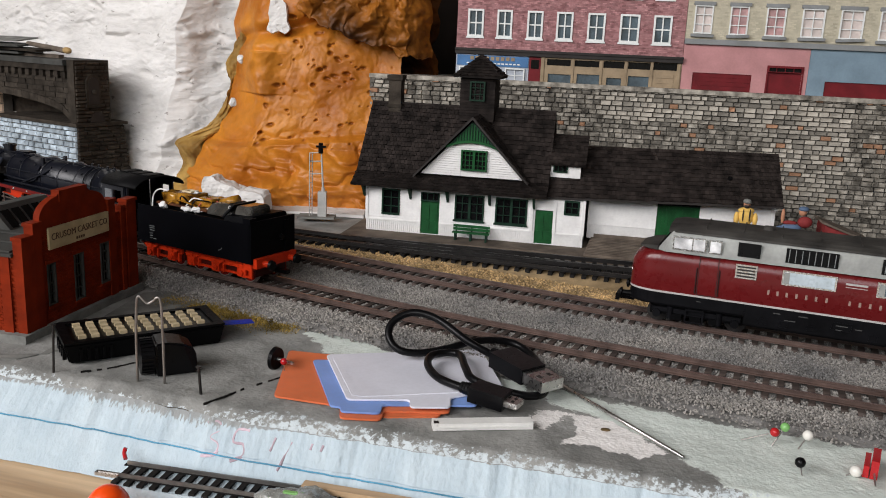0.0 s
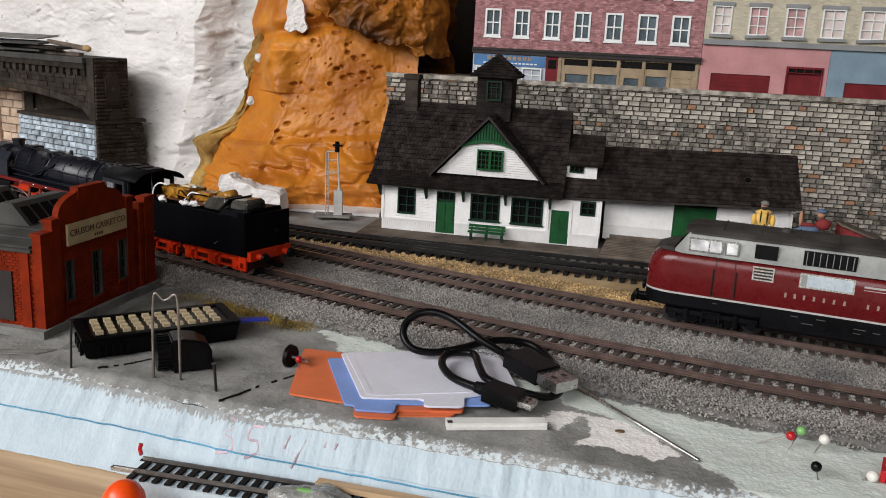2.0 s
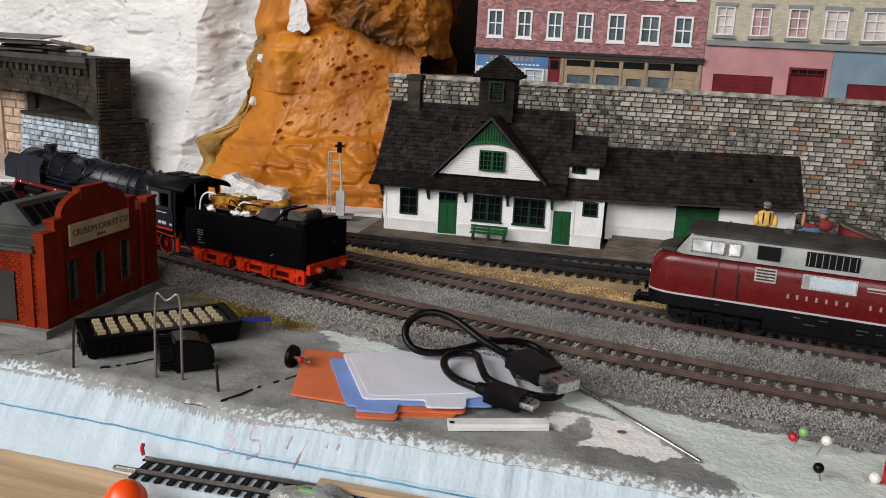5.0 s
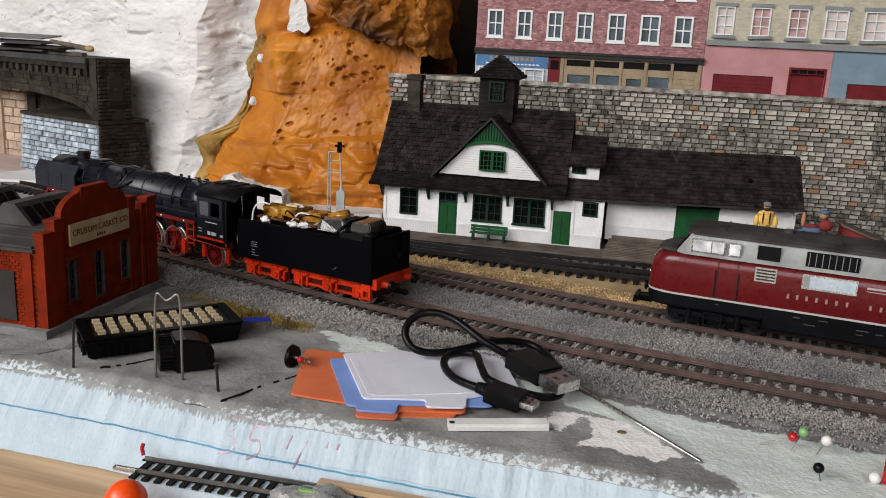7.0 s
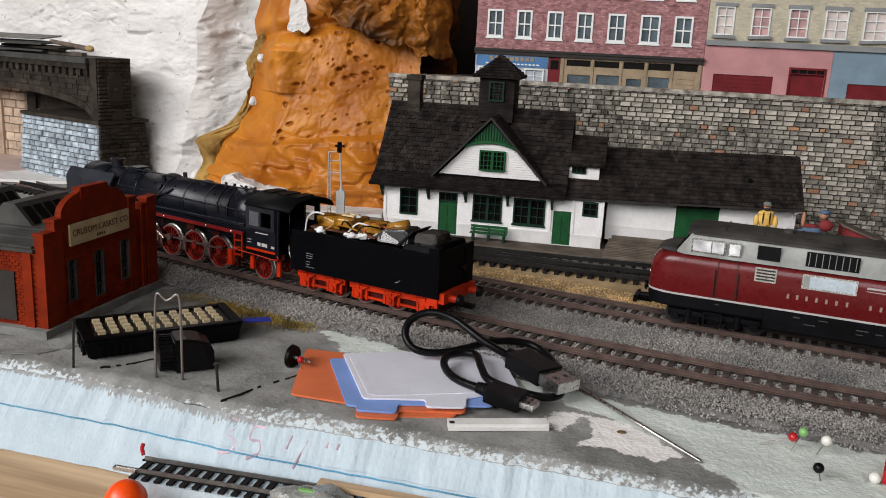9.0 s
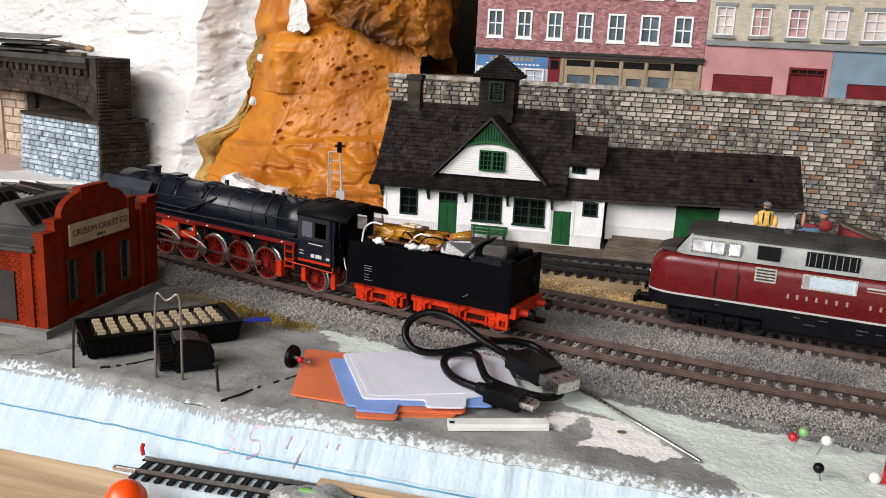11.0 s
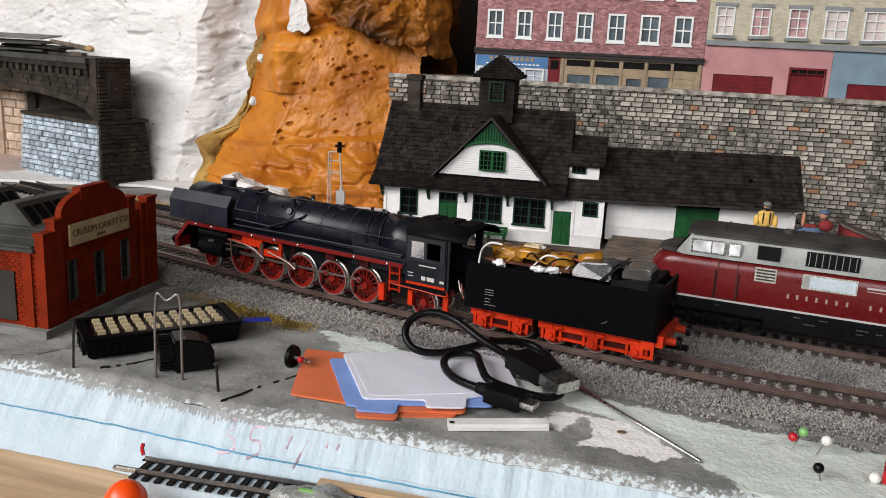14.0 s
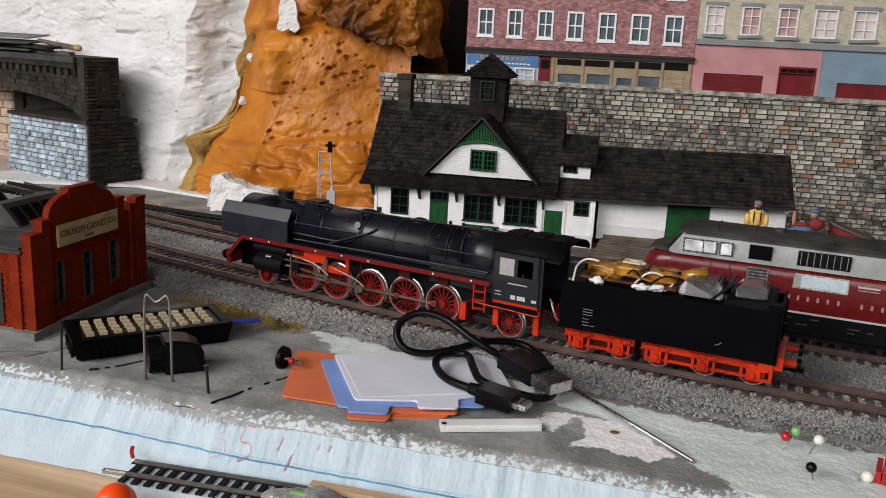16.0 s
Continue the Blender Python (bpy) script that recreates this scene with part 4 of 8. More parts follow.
# tan shopfront
TH = [(112.5, 131.6, 124.3, 129.2), (134.7, 154.1, 124.3, 129.2), (157.4, 173.7, 124.3, 129.6), (176.6, 193.9, 124.3, 129.6), (196.2, 214.2, 124.6, 130.2),
      (113.9, 132.4, 109.5, 117.6), (137.0, 155.5, 109.5, 118.5), (160.5, 172.1, 109.2, 116.7), (177.3, 193.4, 109.0, 118.9)]
part("shopfront", wall_with_holes(107.7, 217.6, 107.8, 130.55, -0.4, 2.5, TH), M_TAN, brick_house, "tan panelled shopfront")
for i, h in enumerate(TH):
    part("shop_pane", box(h[0], h[1], 1.0, 1.4, h[2], h[3]), M_GLASSDARK if i < 5 else M_PANE, brick_house)
for u in (109.5, 133.2, 155.8, 175.1, 195.0, 215.8):
    part("pilaster", box(u - 0.9, u + 0.9, -1.2, -0.4, 108, 130.5), M_TAN, brick_house)
for z in (110.5, 114.5, 118.5):
    shop_box(brick_house, "door_panel", 198.5, 212.0, z, z + 3.0, -0.9, -0.4, M_TAN)
shop_box(brick_house, "house_side", 37.6, 217.6, 108, 215, 3.1, 60, M_CITYBRICK)

beige_house = thing("beige_town_house", TOWN, "beige brick town house over a pink ground floor with maroon doors", "building", "town houses")
BG = [(223.2, 236.9), (249.5, 263.0), (275.8, 289.9), (301.4, 317.6), (328.5, 345.0), (356, 371)]
bh = [(a, b, 153.6, 174.8) for a, b in BG]
part("wall", wall_with_holes(217.9, 400, 149.6, 215, -0.4, 3, bh), M_BEIGE, beige_house)
bm = bmesh.new()
for r, z in enumerate(np.arange(150.2, 205, 1.35)):
    u = 218.2 + 1.7 * (r % 2)
    while u < 394:
        if not any(h[0] - 0.6 < u + 3.1 and u < h[1] + 0.6 and h[2] - 2.6 < z + 0.6 < h[3] + 1.6 for h in bh) and rngb.random() < 0.75:
            box(u, u + 3.1, -0.55, -0.4, z, z + 1.1, bm)
        u += 3.4
part("brick_facing", bm, mat("beige_bricks", (0.50, 0.46, 0.35), 0.75, vary=0.1, island=0.14), beige_house)["kind"] = "stuff"
for i, (a, b, c, d) in enumerate(bh):
    w = sash(beige_house, a, b, c, d, 0, 2, 3, M_WHITEFRAME, M_PANEPALE if i not in (1, 2) else M_PANEPINK, bar=0.7, rim=1.0)
    part("lintel", box(a - 1.2, b + 1.2, -2.0, -0.6, d, d + 2.6), M_TRIMGREY, w)
    s = part("sill", box(a - 1.6, b + 1.6, -3.2, -0.6, c - 2.4, c - 0.2), M_TRIMGREY, w)
    s.matrix_basis = Matrix.Translation((a / 1000, 0, (c - 1) / 1000)) @ pose(0, 0, 0, 0, random.uniform(-4, 2), 0) @ Matrix.Translation((-a / 1000, 0, (1 - c) / 1000))
shop_box(beige_house, "belt_course", 217.9, 400, 145.6, 149.5, -3.0, 3, M_TRIMGREY, "grey belt course")
GH = [(226.3, 270.3, 107.9, 124.2), (282.0, 306.8, 107.9, 131.0)]
part("pink_wall", wall_with_holes(217.9, 310.8, 107.8, 145.5, -0.4, 3, GH), M_PINK, beige_house, "plain pink ground floor")
gd = part("garage_door", box(226.3, 270.3, 0.8, 1.6, 107.9, 124.2), M_MAROON, beige_house)
for i in range(5):
    part("garage_panel", box(226.5, 270.1, 0.5, 0.8, 108.2 + i * 3.2, 111.1 + i * 3.2), M_MAROON, gd)
pd = part("entrance_door", box(282.0, 306.8, 0.8, 1.6, 107.9, 127), M_MAROON, beige_house)
sash(beige_house, 282.0, 306.8, 127, 131, -0.2, 4, 1, M_MAROON, M_GLASSDARK, "transom", rim=0.6)
part("door_frame", wall_with_holes(281.0, 307.8, 107.9, 132.0, -1.0, -0.45, [(282.0, 306.8, 107.8, 131.0)]), M_MAROON, beige_house)
blue_house = thing("blue_shop_front", TOWN, "grey-blue ground floor front with a maroon door", "building", "town houses")
BHH = [(323.7, 372, 107.9, 121.9)]
part("wall", wall_with_holes(311.0, 400, 107.8, 145.5, -0.4, 3, BHH), M_BLUECARD, blue_house)
gd = part("garage_door", box(323.7, 372, 0.8, 1.6, 107.9, 121.9), M_MAROON, blue_house)
part("house_side", box(218, 400, 3.1, 60, 108, 215), M_BEIGE, beige_house)

# ---------------------------------------------------------------- plaster hill and foam rock
PITS = []
rp = random.Random(11)
for k in range(104):
    PITS.append((rp.uniform(-0.155, -0.032), rp.uniform(0.045, 0.165), rp.choice((0.0008, 0.0010, 0.0013, 0.0017, 0.0021)), rp.uniform(1.3, 2.6)))


def step_up(z):
    """The rock's edge stands back to the right above its foot."""
    return min(1.0, max(0.0, (z - 0.045) / 0.03))


def orange_rock(u, v):
    x = -0.20 + 0.175 * u
    z = -0.002 + 0.26 * v
    y = 0.716 + 0.16 * max(0, z - 0.05) + 4.0 * max(0, -0.150 - x) ** 1.5
    foot = max(0.0, 1 - z / 0.048)
    y += 0.010 * fbm(x, 0.3, z * 0.7, 13, 2) + 0.0012 * fbm(x, 2.3, z, 70, 3)
    y -= 0.022 * min(1, foot * 1.6) - 0.007 * fbm(x * 0.6 + z * 0.3, z * 1.8, 7, 36, 3) * min(1, foot * 3)
    y -= 0.012 * math.exp(-((x + 0.163) / 0.014) ** 2) * (1 if 0.09 < z < 0.125 else 0.35)
    y += 0.010 * math.exp(-((z - 0.152 - 0.2 * (x + 0.1)) / 0.006) ** 2)
    y -= 0.009 * math.exp(-((x + 0.170) / 0.011) ** 2 - ((z - 0.128) / 0.014) ** 2)      # round lump high up at the edge
    fold = abs(fbm(x * 1.3 + 0.9 * z, 4.0, z * 1.5 - 0.4 * x, 30, 2))
    y += (0.0024 * min(1.0, max(0.0, (0.062 - z) / 0.012)) + 0.0003) * (1 - min(1.0, fold * 4.0))   # creases, deepest in the folds at the foot
    y -= 0.007 * min(1.0, max(0.0, (0.056 + 0.10 * (x + 0.1) - z) / 0.004))
    for a, c, r, d in PITS:
        q = ((x - a) ** 2 * 0.6 + ((z - c) * 1.35) ** 2) / (r * r)
        if q < 3:
            y += d * r * 0.75 * math.exp(-q * q)
    x -= 0.010 * (1 - u) * min(1, foot * 1.5)
    return (x + 0.07 * z * (1 - u) + 0.015 * step_up(z) * (1 - u) + 0.005 * fbm(x, 5, z, 26, 3), y, z)


rock = tagged(grid("foam_rock", orange_rock, 260, 360, M_ORANGE), "orange painted expanding foam rock face with pits and folds", "rock", kind="structure")


def pit_tint():
    """Mixes a dark brown into each pit, strongest at its middle."""
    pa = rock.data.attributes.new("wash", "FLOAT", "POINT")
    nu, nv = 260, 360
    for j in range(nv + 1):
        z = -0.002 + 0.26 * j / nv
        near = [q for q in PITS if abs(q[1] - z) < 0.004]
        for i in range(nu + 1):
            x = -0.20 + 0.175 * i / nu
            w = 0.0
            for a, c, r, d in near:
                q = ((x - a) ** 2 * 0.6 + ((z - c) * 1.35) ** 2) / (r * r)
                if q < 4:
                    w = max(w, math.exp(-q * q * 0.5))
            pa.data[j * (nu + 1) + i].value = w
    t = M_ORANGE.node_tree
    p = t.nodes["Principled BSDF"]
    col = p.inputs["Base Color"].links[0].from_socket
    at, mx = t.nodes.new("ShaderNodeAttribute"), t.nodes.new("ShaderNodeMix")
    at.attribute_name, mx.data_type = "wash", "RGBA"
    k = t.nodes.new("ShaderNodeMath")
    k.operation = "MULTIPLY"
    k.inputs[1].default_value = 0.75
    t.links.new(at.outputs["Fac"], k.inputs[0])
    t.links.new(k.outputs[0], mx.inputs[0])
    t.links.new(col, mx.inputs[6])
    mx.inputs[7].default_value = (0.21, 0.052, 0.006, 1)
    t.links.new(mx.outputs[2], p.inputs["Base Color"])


pit_tint()


rh = random.Random(23)
CHIPS = {}
for k in range(210):
    c = (rh.uniform(-0.46, -0.16), rh.uniform(0.0, 0.24), rh.choice((0.0012, 0.0016, 0.0022, 0.0034)), rh.uniform(1.0, 4.0), rh.uniform(-0.5, 0.5), rh.choice((-1, 1, 1)))
    for i in range(-2, 3):
        for j in range(-2, 3):
            CHIPS.setdefault((int(c[0] * 100) + i, int(c[1] * 100) + j), []).append(c)


def chips(x, z):
    """Small torn hollows and raised crumbs of the trowelled plaster."""
    d = 0.0
    for cx, cz, r, wide, tilt, sign in CHIPS.get((int(x * 100), int(z * 100)), ()):
        dx, dz = x - cx, z - cz
        q = (dx / wide) ** 2 + (dz - tilt * dx) ** 2
        if q < 2 * r * r:
            d += sign * r * 1.0 * math.exp(-(q / (r * r)) ** 2)
    return d


def white_hill(u, v):
    w = 0.5 * u / 0.12 if u < 0.12 else 0.5 + 0.5 * (u - 0.12) / 0.88
    if w < 0.8:
        k = w / 0.8
        x, y = -0.95 + (0.70) * k, 1.17 - 0.405 * k
    else:
        k = (w - 0.8) / 0.2
        x, y = -0.25 + 0.10 * k, 0.765 + 0.030 * k
    z = -0.003 + 0.32 * v
    flat = 0.55 if w > 0.8 else 1.0
    y += 0.12 * z + 0.014 * fbm(x, 1.0, z, 9, 3) + flat * (0.0022 * fbm(x * 0.6, 3.0, z * 1.4, 50, 4) + 0.0026 * max(0.0, fbm(x * 0.8 + z * 0.5, 5.0, z * 1.7 - x * 0.6, 62, 2) - 0.12)) + chips(x, z)
    x += (0.20 if w > 0.72 else 0.1) * z + 0.010 * fbm(x, 9, z, 12, 3)
    return (x, y, z)


tagged(grid("plaster_hill", white_hill, 620, 300, M_PLASTER), "white plaster hillside with rough trowel marks", "hill", kind="structure")


def brown_rock(u, v):
    z = 0.05 + 0.24 * v
    x = -0.056 + 0.060 * u
    y = 0.738 + 0.16 * max(0, z - 0.05) + 1.6 * max(0, x + 0.03) + 0.018 * fbm(x, 1, z, 30, 4)
    return (x + 0.008 * fbm(x, 2, z, 40, 3), y, z)


tagged(grid("cave_rock", brown_rock, 90, 170, M_BROWNROCK), "dark brown rough rock beside the cavity", "rock", kind="structure")


def brown_overhang(u, v):
    """A bulging brown brow over the right of the orange face; v below 0.2 is its underside."""
    x = -0.114 + 0.112 * u
    low = 0.158 - 0.40 * max(0.0, x + 0.112) + 0.007 * fbm(x, 3, 0, 60, 3) + 0.25 * max(0.0, x + 0.045)
    k = min(1.0, v / 0.2)
    z = low + 0.010 * (1 - k) + 0.15 * max(0.0, v - 0.2)
    front = 0.716 - 0.010 * math.sin(min(1.0, max(0.0, v - 0.1) * 2.5) * math.pi * 0.5) - 0.006 * math.sin(u * math.pi)
    y = 0.765 + (front - 0.765) * k + 0.010 * fbm(x, 1, z, 42, 4) * k + 1.2 * max(0.0, x + 0.022) + 0.9 * max(0.0, -0.100 - x)
    return (x + 0.006 * fbm(x, 6, z, 45, 3), y, z + 0.003 * fbm(x, 8, z, 60, 2) * k)


tagged(grid("rock_overhang", brown_overhang, 150, 170, M_RUSTROCK), "rough brown foam brow over the orange rock", "rock", kind="structure")


def seam_rock(u, v):
    z = -0.002 + 0.21 * v
    a = (u - 0.5) * math.pi
    foot = max(0.0, 1 - z / 0.048)
    cx = -0.199 + 0.021 * step_up(z) + 0.07 * z - 0.012 * min(1, foot * 1.5) - 0.017 * math.exp(-((z - 0.042) / 0.011) ** 2) + 0.006 * fbm(0, 4, z, 18, 3) + 0.012 * math.exp(-((z - 0.175) / 0.02) ** 2)
    r = 0.0062 - 0.0018 * min(1.0, max(0.0, (z - 0.055) / 0.02)) + 0.004 * fbm(0, 4, z, 30, 3) + 0.004 * foot
    return (cx + r * 1.5 * math.sin(a) + 0.003 * fbm(u * 2, 1, z * 60, 1, 4), 0.756 + 0.1 * z - 0.022 * min(1, foot * 1.6) - 0.9 * r * math.cos(a) + 0.004 * fbm(u * 3, 7, z * 70, 1, 4), z)


tagged(grid("rock_seam", seam_rock, 40, 240, mat("ochre_foam", (0.32, 0.155, 0.030), 0.6, vary=0.4, scale=40, fine=300, bump=0.4, tint=(0.46, 0.28, 0.075))), "ochre yellow foam seam between plaster and orange rock", "rock", kind="structure")
# near-black sheet paints the hollow's shade; the slab over it is added, out of view
tagged(part("cavity_back", box(-200, 700, 1000, 1010, -20, 600), M_CAVESHADE), "black sheet standing in for the shade of the hollow behind the town", "backdrop", kind="structure")
tagged(part("cavity_roof", box(-60, 120, 860, 1000, 290, 300), M_CAVESHADE), "unseen dark slab added over the hollow", "backdrop", kind="structure")
tagged(part("far_ground", prism([(-700, 720), (-262, 742), (-120, 668), (-50, 660), (-50, 1000), (-700, 1000)], 0.6, 3.0, "z"), M_PLASTER), "chalky white plaster ground at the foot of the hill", "ground", kind="structure")

# ---------------------------------------------------------------- rolling stock
M_RED = mat("maroon_enamel", (0.125, 0.0085, 0.0095), 0.30, vary=0.10, scale=40, fine=300, bump=0.02, coat=0.15, spec=0.35)
M_GREYBAND = mat("weathered_grey_band", (0.33, 0.34, 0.32), 0.5, vary=0.22, scale=70, bump=0.08)
M_GREYROOF = mat("dusty_grey_roof", (0.030, 0.028, 0.026), 0.75, vary=0.4, scale=70, bump=0.2, tint=(0.060, 0.056, 0.050))
M_BLACKPLASTIC = mat("black_plastic", (0.0022, 0.0022, 0.0025), 0.40, vary=0.2, scale=60, bump=0.06, spec=0.10)
M_LOCOBLACK = mat("satin_black_metal", (0.0038, 0.0048, 0.0092), 0.36, vary=0.12, scale=30, fine=160, bump=0.015, spec=0.45)
M_DEFLECTOR = mat("blue_black_sheet", (0.0125, 0.0150, 0.0225), 0.34, vary=0.10, scale=30, fine=160, bump=0.01, spec=0.6)
M_TENDERBLACK = mat("matt_black_tender", (0.0022, 0.0023, 0.0032), 0.45, vary=0.15, scale=50, bump=0.04, spec=0.035)
M_DARKGREYBODY = mat("dark_grey_skirt", (0.0045, 0.0045, 0.0055), 0.45, vary=0.35, scale=60, bump=0.10, spec=0.10, stain=0.3)
M_WHITELINE = mat("white_lining", (0.46, 0.44, 0.42), 0.5, vary=0.1)
M_SIGNCREAM = mat("cream_chip_frame", (0.62, 0.50, 0.30), 0.4, vary=0.1)
M_FAINT = mat("faint_grey_marking", (0.06, 0.06, 0.058), 0.5, vary=0.2)
M_LETTER = mat("faded_cream_lettering", (0.30, 0.20, 0.165), 0.5, vary=0.15)
M_SILVERFRAME = mat("silver_window_frame", (0.78, 0.78, 0.76), 0.25, metal=0.9, vary=0.05, bump=0.0)
M_CABGLASS = mat("clear_cab_glass", (0.42, 0.44, 0.48), 0.06, vary=0.08, bump=0.0, metal=0.8)
# the bright window reflection is put into this glass as a white base colour
M_LITGLASS = mat("white_backed_cab_glass", (0.74, 0.76, 0.77), 0.12, vary=0.35, scale=130, bump=0.0)
M_REDFRAME = mat("bright_red_frame", (0.46, 0.026, 0.005), 0.38, vary=0.2, scale=90, bump=0.08, spec=0.18)
M_DARKRED = mat("dark_red_lining", (0.155, 0.009, 0.008), 0.4, vary=0.15, spec=0.2)
M_WHEELRED = mat("wheel_red", (0.185, 0.010, 0.006), 0.4, vary=0.15, scale=90, bump=0.05, spec=0.2)
M_FRAMERED = mat("grimy_dark_red_frame", (0.045, 0.0045, 0.003), 0.5, vary=0.35, scale=90, bump=0.1, spec=0.15)
M_SOOT = mat("sooty_black_metal", (0.0030, 0.0030, 0.0034), 0.62, vary=0.3, scale=80, bump=0.15, spec=0.12)
M_RODSTEEL = mat("oily_rod_steel", (0.26, 0.19, 0.165), 0.38, metal=0.8, vary=0.25, scale=80, bump=0.05)
M_TYRE = mat("bright_worn_tyre", (0.62, 0.58, 0.54), 0.32, metal=0.85, vary=0.15, scale=80, bump=0.05)
M_CABGREY = mat("grey_cab_panel", (0.020, 0.021, 0.025), 0.35, vary=0.2, scale=60, bump=0.04, spec=0.3)
M_PALEBLUE = mat("pale_blue_motor_housing", (0.50, 0.58, 0.62), 0.3, vary=0.14, scale=90, bump=0.05)
M_AMBER = mat("amber_tape", (0.50, 0.175, 0.010), 0.12, vary=0.55, scale=130, fine=320, bump=0.35, see=0.3, tint=(0.72, 0.34, 0.04), depth=0.0008)
M_CLEAR = mat("clear_plastic_block", (0.055, 0.045, 0.032), 0.07, vary=0.45, scale=70, fine=200, bump=0.08, see=0.35, tint=(0.105, 0.10, 0.09))
M_WHITEGLUE = mat("white_glue", (0.78, 0.78, 0.76), 0.5, vary=0.06, scale=150, bump=0.3)
M_COPPER = mat("red_wire", (0.45, 0.10, 0.06), 0.4, vary=0.1)


def loft(sections, bm=None, close=True):
    """Skins a row of outlines, each a list of as many points."""
    bm = bm or bmesh.new()
    rings = [[bm.verts.new(p) for p in s] for s in sections]
    n = len(rings[0])
    for a, b in zip(rings, rings[1:]):
        for i in range(n):
            bm.faces.new((a[i], a[(i + 1) % n], b[(i + 1) % n], b[i]))
    if close:
        bm.faces.new(rings[0][::-1])
        bm.faces.new(rings[-1])
    bmesh.ops.recalc_face_normals(bm, faces=bm.faces)
    return bm


def on_line(line, s, a, b, z=RAIL_TOP):
    """The pose of a vehicle whose rear buffer is at s mm and whose pivots stand a and b mm behind it along the line."""
    p, q = line.at((s + a) / 1000), line.at((s + b) / 1000)
    d = (q - p).normalized()
    at = p - d * (a / 1000)
    return Matrix.Translation((at.x, at.y, z / 1000)) @ Matrix.Rotation(math.atan2(d.y, d.x), 4, "Z")


# diesel engine: local x from its front buffer towards its rear, y across, z over the rail top
LEN = 212.0
DIESEL = on_line(LINE2, 117.0, 45, 165)
diesel = thing("diesel_locomotive", DIESEL, "maroon diesel model engine with grey upper band and white lettering bars", "locomotive")


def ends(x):
    """How full the body is at x: 0 at the nose tip, 1 along the sides."""
    d = min(x, LEN - x) - 4.6
    t = max(0.0, min(1.0, d / 15.0))
    return math.sqrt(max(0.0, 1 - (1 - t) ** 2))


xs_nose = [4.6, 4.9, 5.6, 7, 9, 11.5, 14.5, 18, 20]
xs_all = xs_nose + [LEN - x for x in reversed(xs_nose)]


def red_ring(x):
    e = ends(x)
    w, zt = 8.5 + 9.0 * e, 29.0 + 8.4 * e
    half = [(w - 0.6, 16.6), (w, 17.6), (w, zt - 5.0), (w - 0.5, zt - 2.4), (w - 1.7, zt - 0.8), (w - 3.6, zt), (w * 0.4, zt + 0.5)]
    return [(x, -y, z) for y, z in half] + [(x, y, z) for y, z in reversed(half)]


body = part("lower_body", loft([red_ring(x) for x in xs_all]), M_RED, diesel, "glossy maroon lower body with rounded nose", smooth=True)


def skirt_ring(x, low=6.0):
    e = ends(x)
    w = 8.0 + 9.3 * e
    return [(x, -w + 0.8, low), (x, -w, low + 1.0), (x, -w, 16.5), (x, w, 16.5), (x, w, low + 1.0), (x, w - 0.8, low)]


part("skirt", loft([skirt_ring(x, 10.2) for x in xs_all[:9] + [60.0]]), M_DARKGREYBODY, diesel)
part("skirt", loft([skirt_ring(x) for x in (60.1, LEN - 60.1)]), M_DARKGREYBODY, diesel)
part("skirt", loft([skirt_ring(x, 10.2) for x in [LEN - 60.0] + xs_all[9:]]), M_DARKGREYBODY, diesel)
for u, z, w, h in ((66, 8.0, 5, 3), (76, 7.6, 4, 3.6), (88, 8.4, 3.4, 2.4), (98, 10.2, 9, 4.2), (114, 7.4, 4, 3.4), (128, 8, 6, 3)):
    part("skirt_hatch", wall_with_holes(u, u + w, z, z + h, -17.65, -17.32, [(u + 0.5, u + w - 0.5, z + 0.5, z + h - 0.5)]), M_DARKGREYBODY, diesel)


def trim_ring(x, z, grow):
    e = ends(x)
    w = 8.5 + 9.0 * e + grow
    return [(x, -w, z - 0.45), (x, -w, z + 0.45), (x, w, z + 0.45), (x, w, z - 0.45)]


part("waist_line", loft([trim_ring(x, 17.2, 0.25) for x in xs_all]), M_WHITELINE, diesel)


def band_ring(x):
    d = min(x, LEN - x)
    t = max(0.0, min(1.0, (d - 16.8) / 7.0))
    w0, w1, zt = 14.0 + 3.4 * min(1, t * 2), 13.2 + 3.2 * t, 37.7 + 9.9 * t
    return [(x, -w0, 37.25), (x, -w1, zt), (x, w1, zt), (x, w0, 37.25)]


band_xs = [16.8, 18.5, 21, 23.8]
part("upper_band", loft([band_ring(x) for x in band_xs + [LEN - x for x in reversed(band_xs)]]), M_GREYBAND, diesel, "dirty light grey window band")
part("nose_hood", loft([[(x, -w, 37.0), (x, -w * 0.92, z), (x, w * 0.92, z), (x, w, 37.0)] for x, w, z in ((7.5, 9, 37.4), (12, 13.0, 38.6), (17.2, 15.4, 39.2))]), M_GREYROOF, diesel, bevel=0.5)


def roof_ring(x):
    d = min(x, LEN - x)
    t = max(0.0, min(1.0, (d - 21.5) / 4.0))
    w, lift = 15.2 + 1.9 * t, 0.6 * t
    half = [(w, 46.6 + lift), (w - 0.3, 47.6 + lift), (w - 3, 48.9 + lift), (w - 8, 49.7 + lift)]
    return [(x, -y, z) for y, z in half] + [(x, y, z) for y, z in reversed(half)]


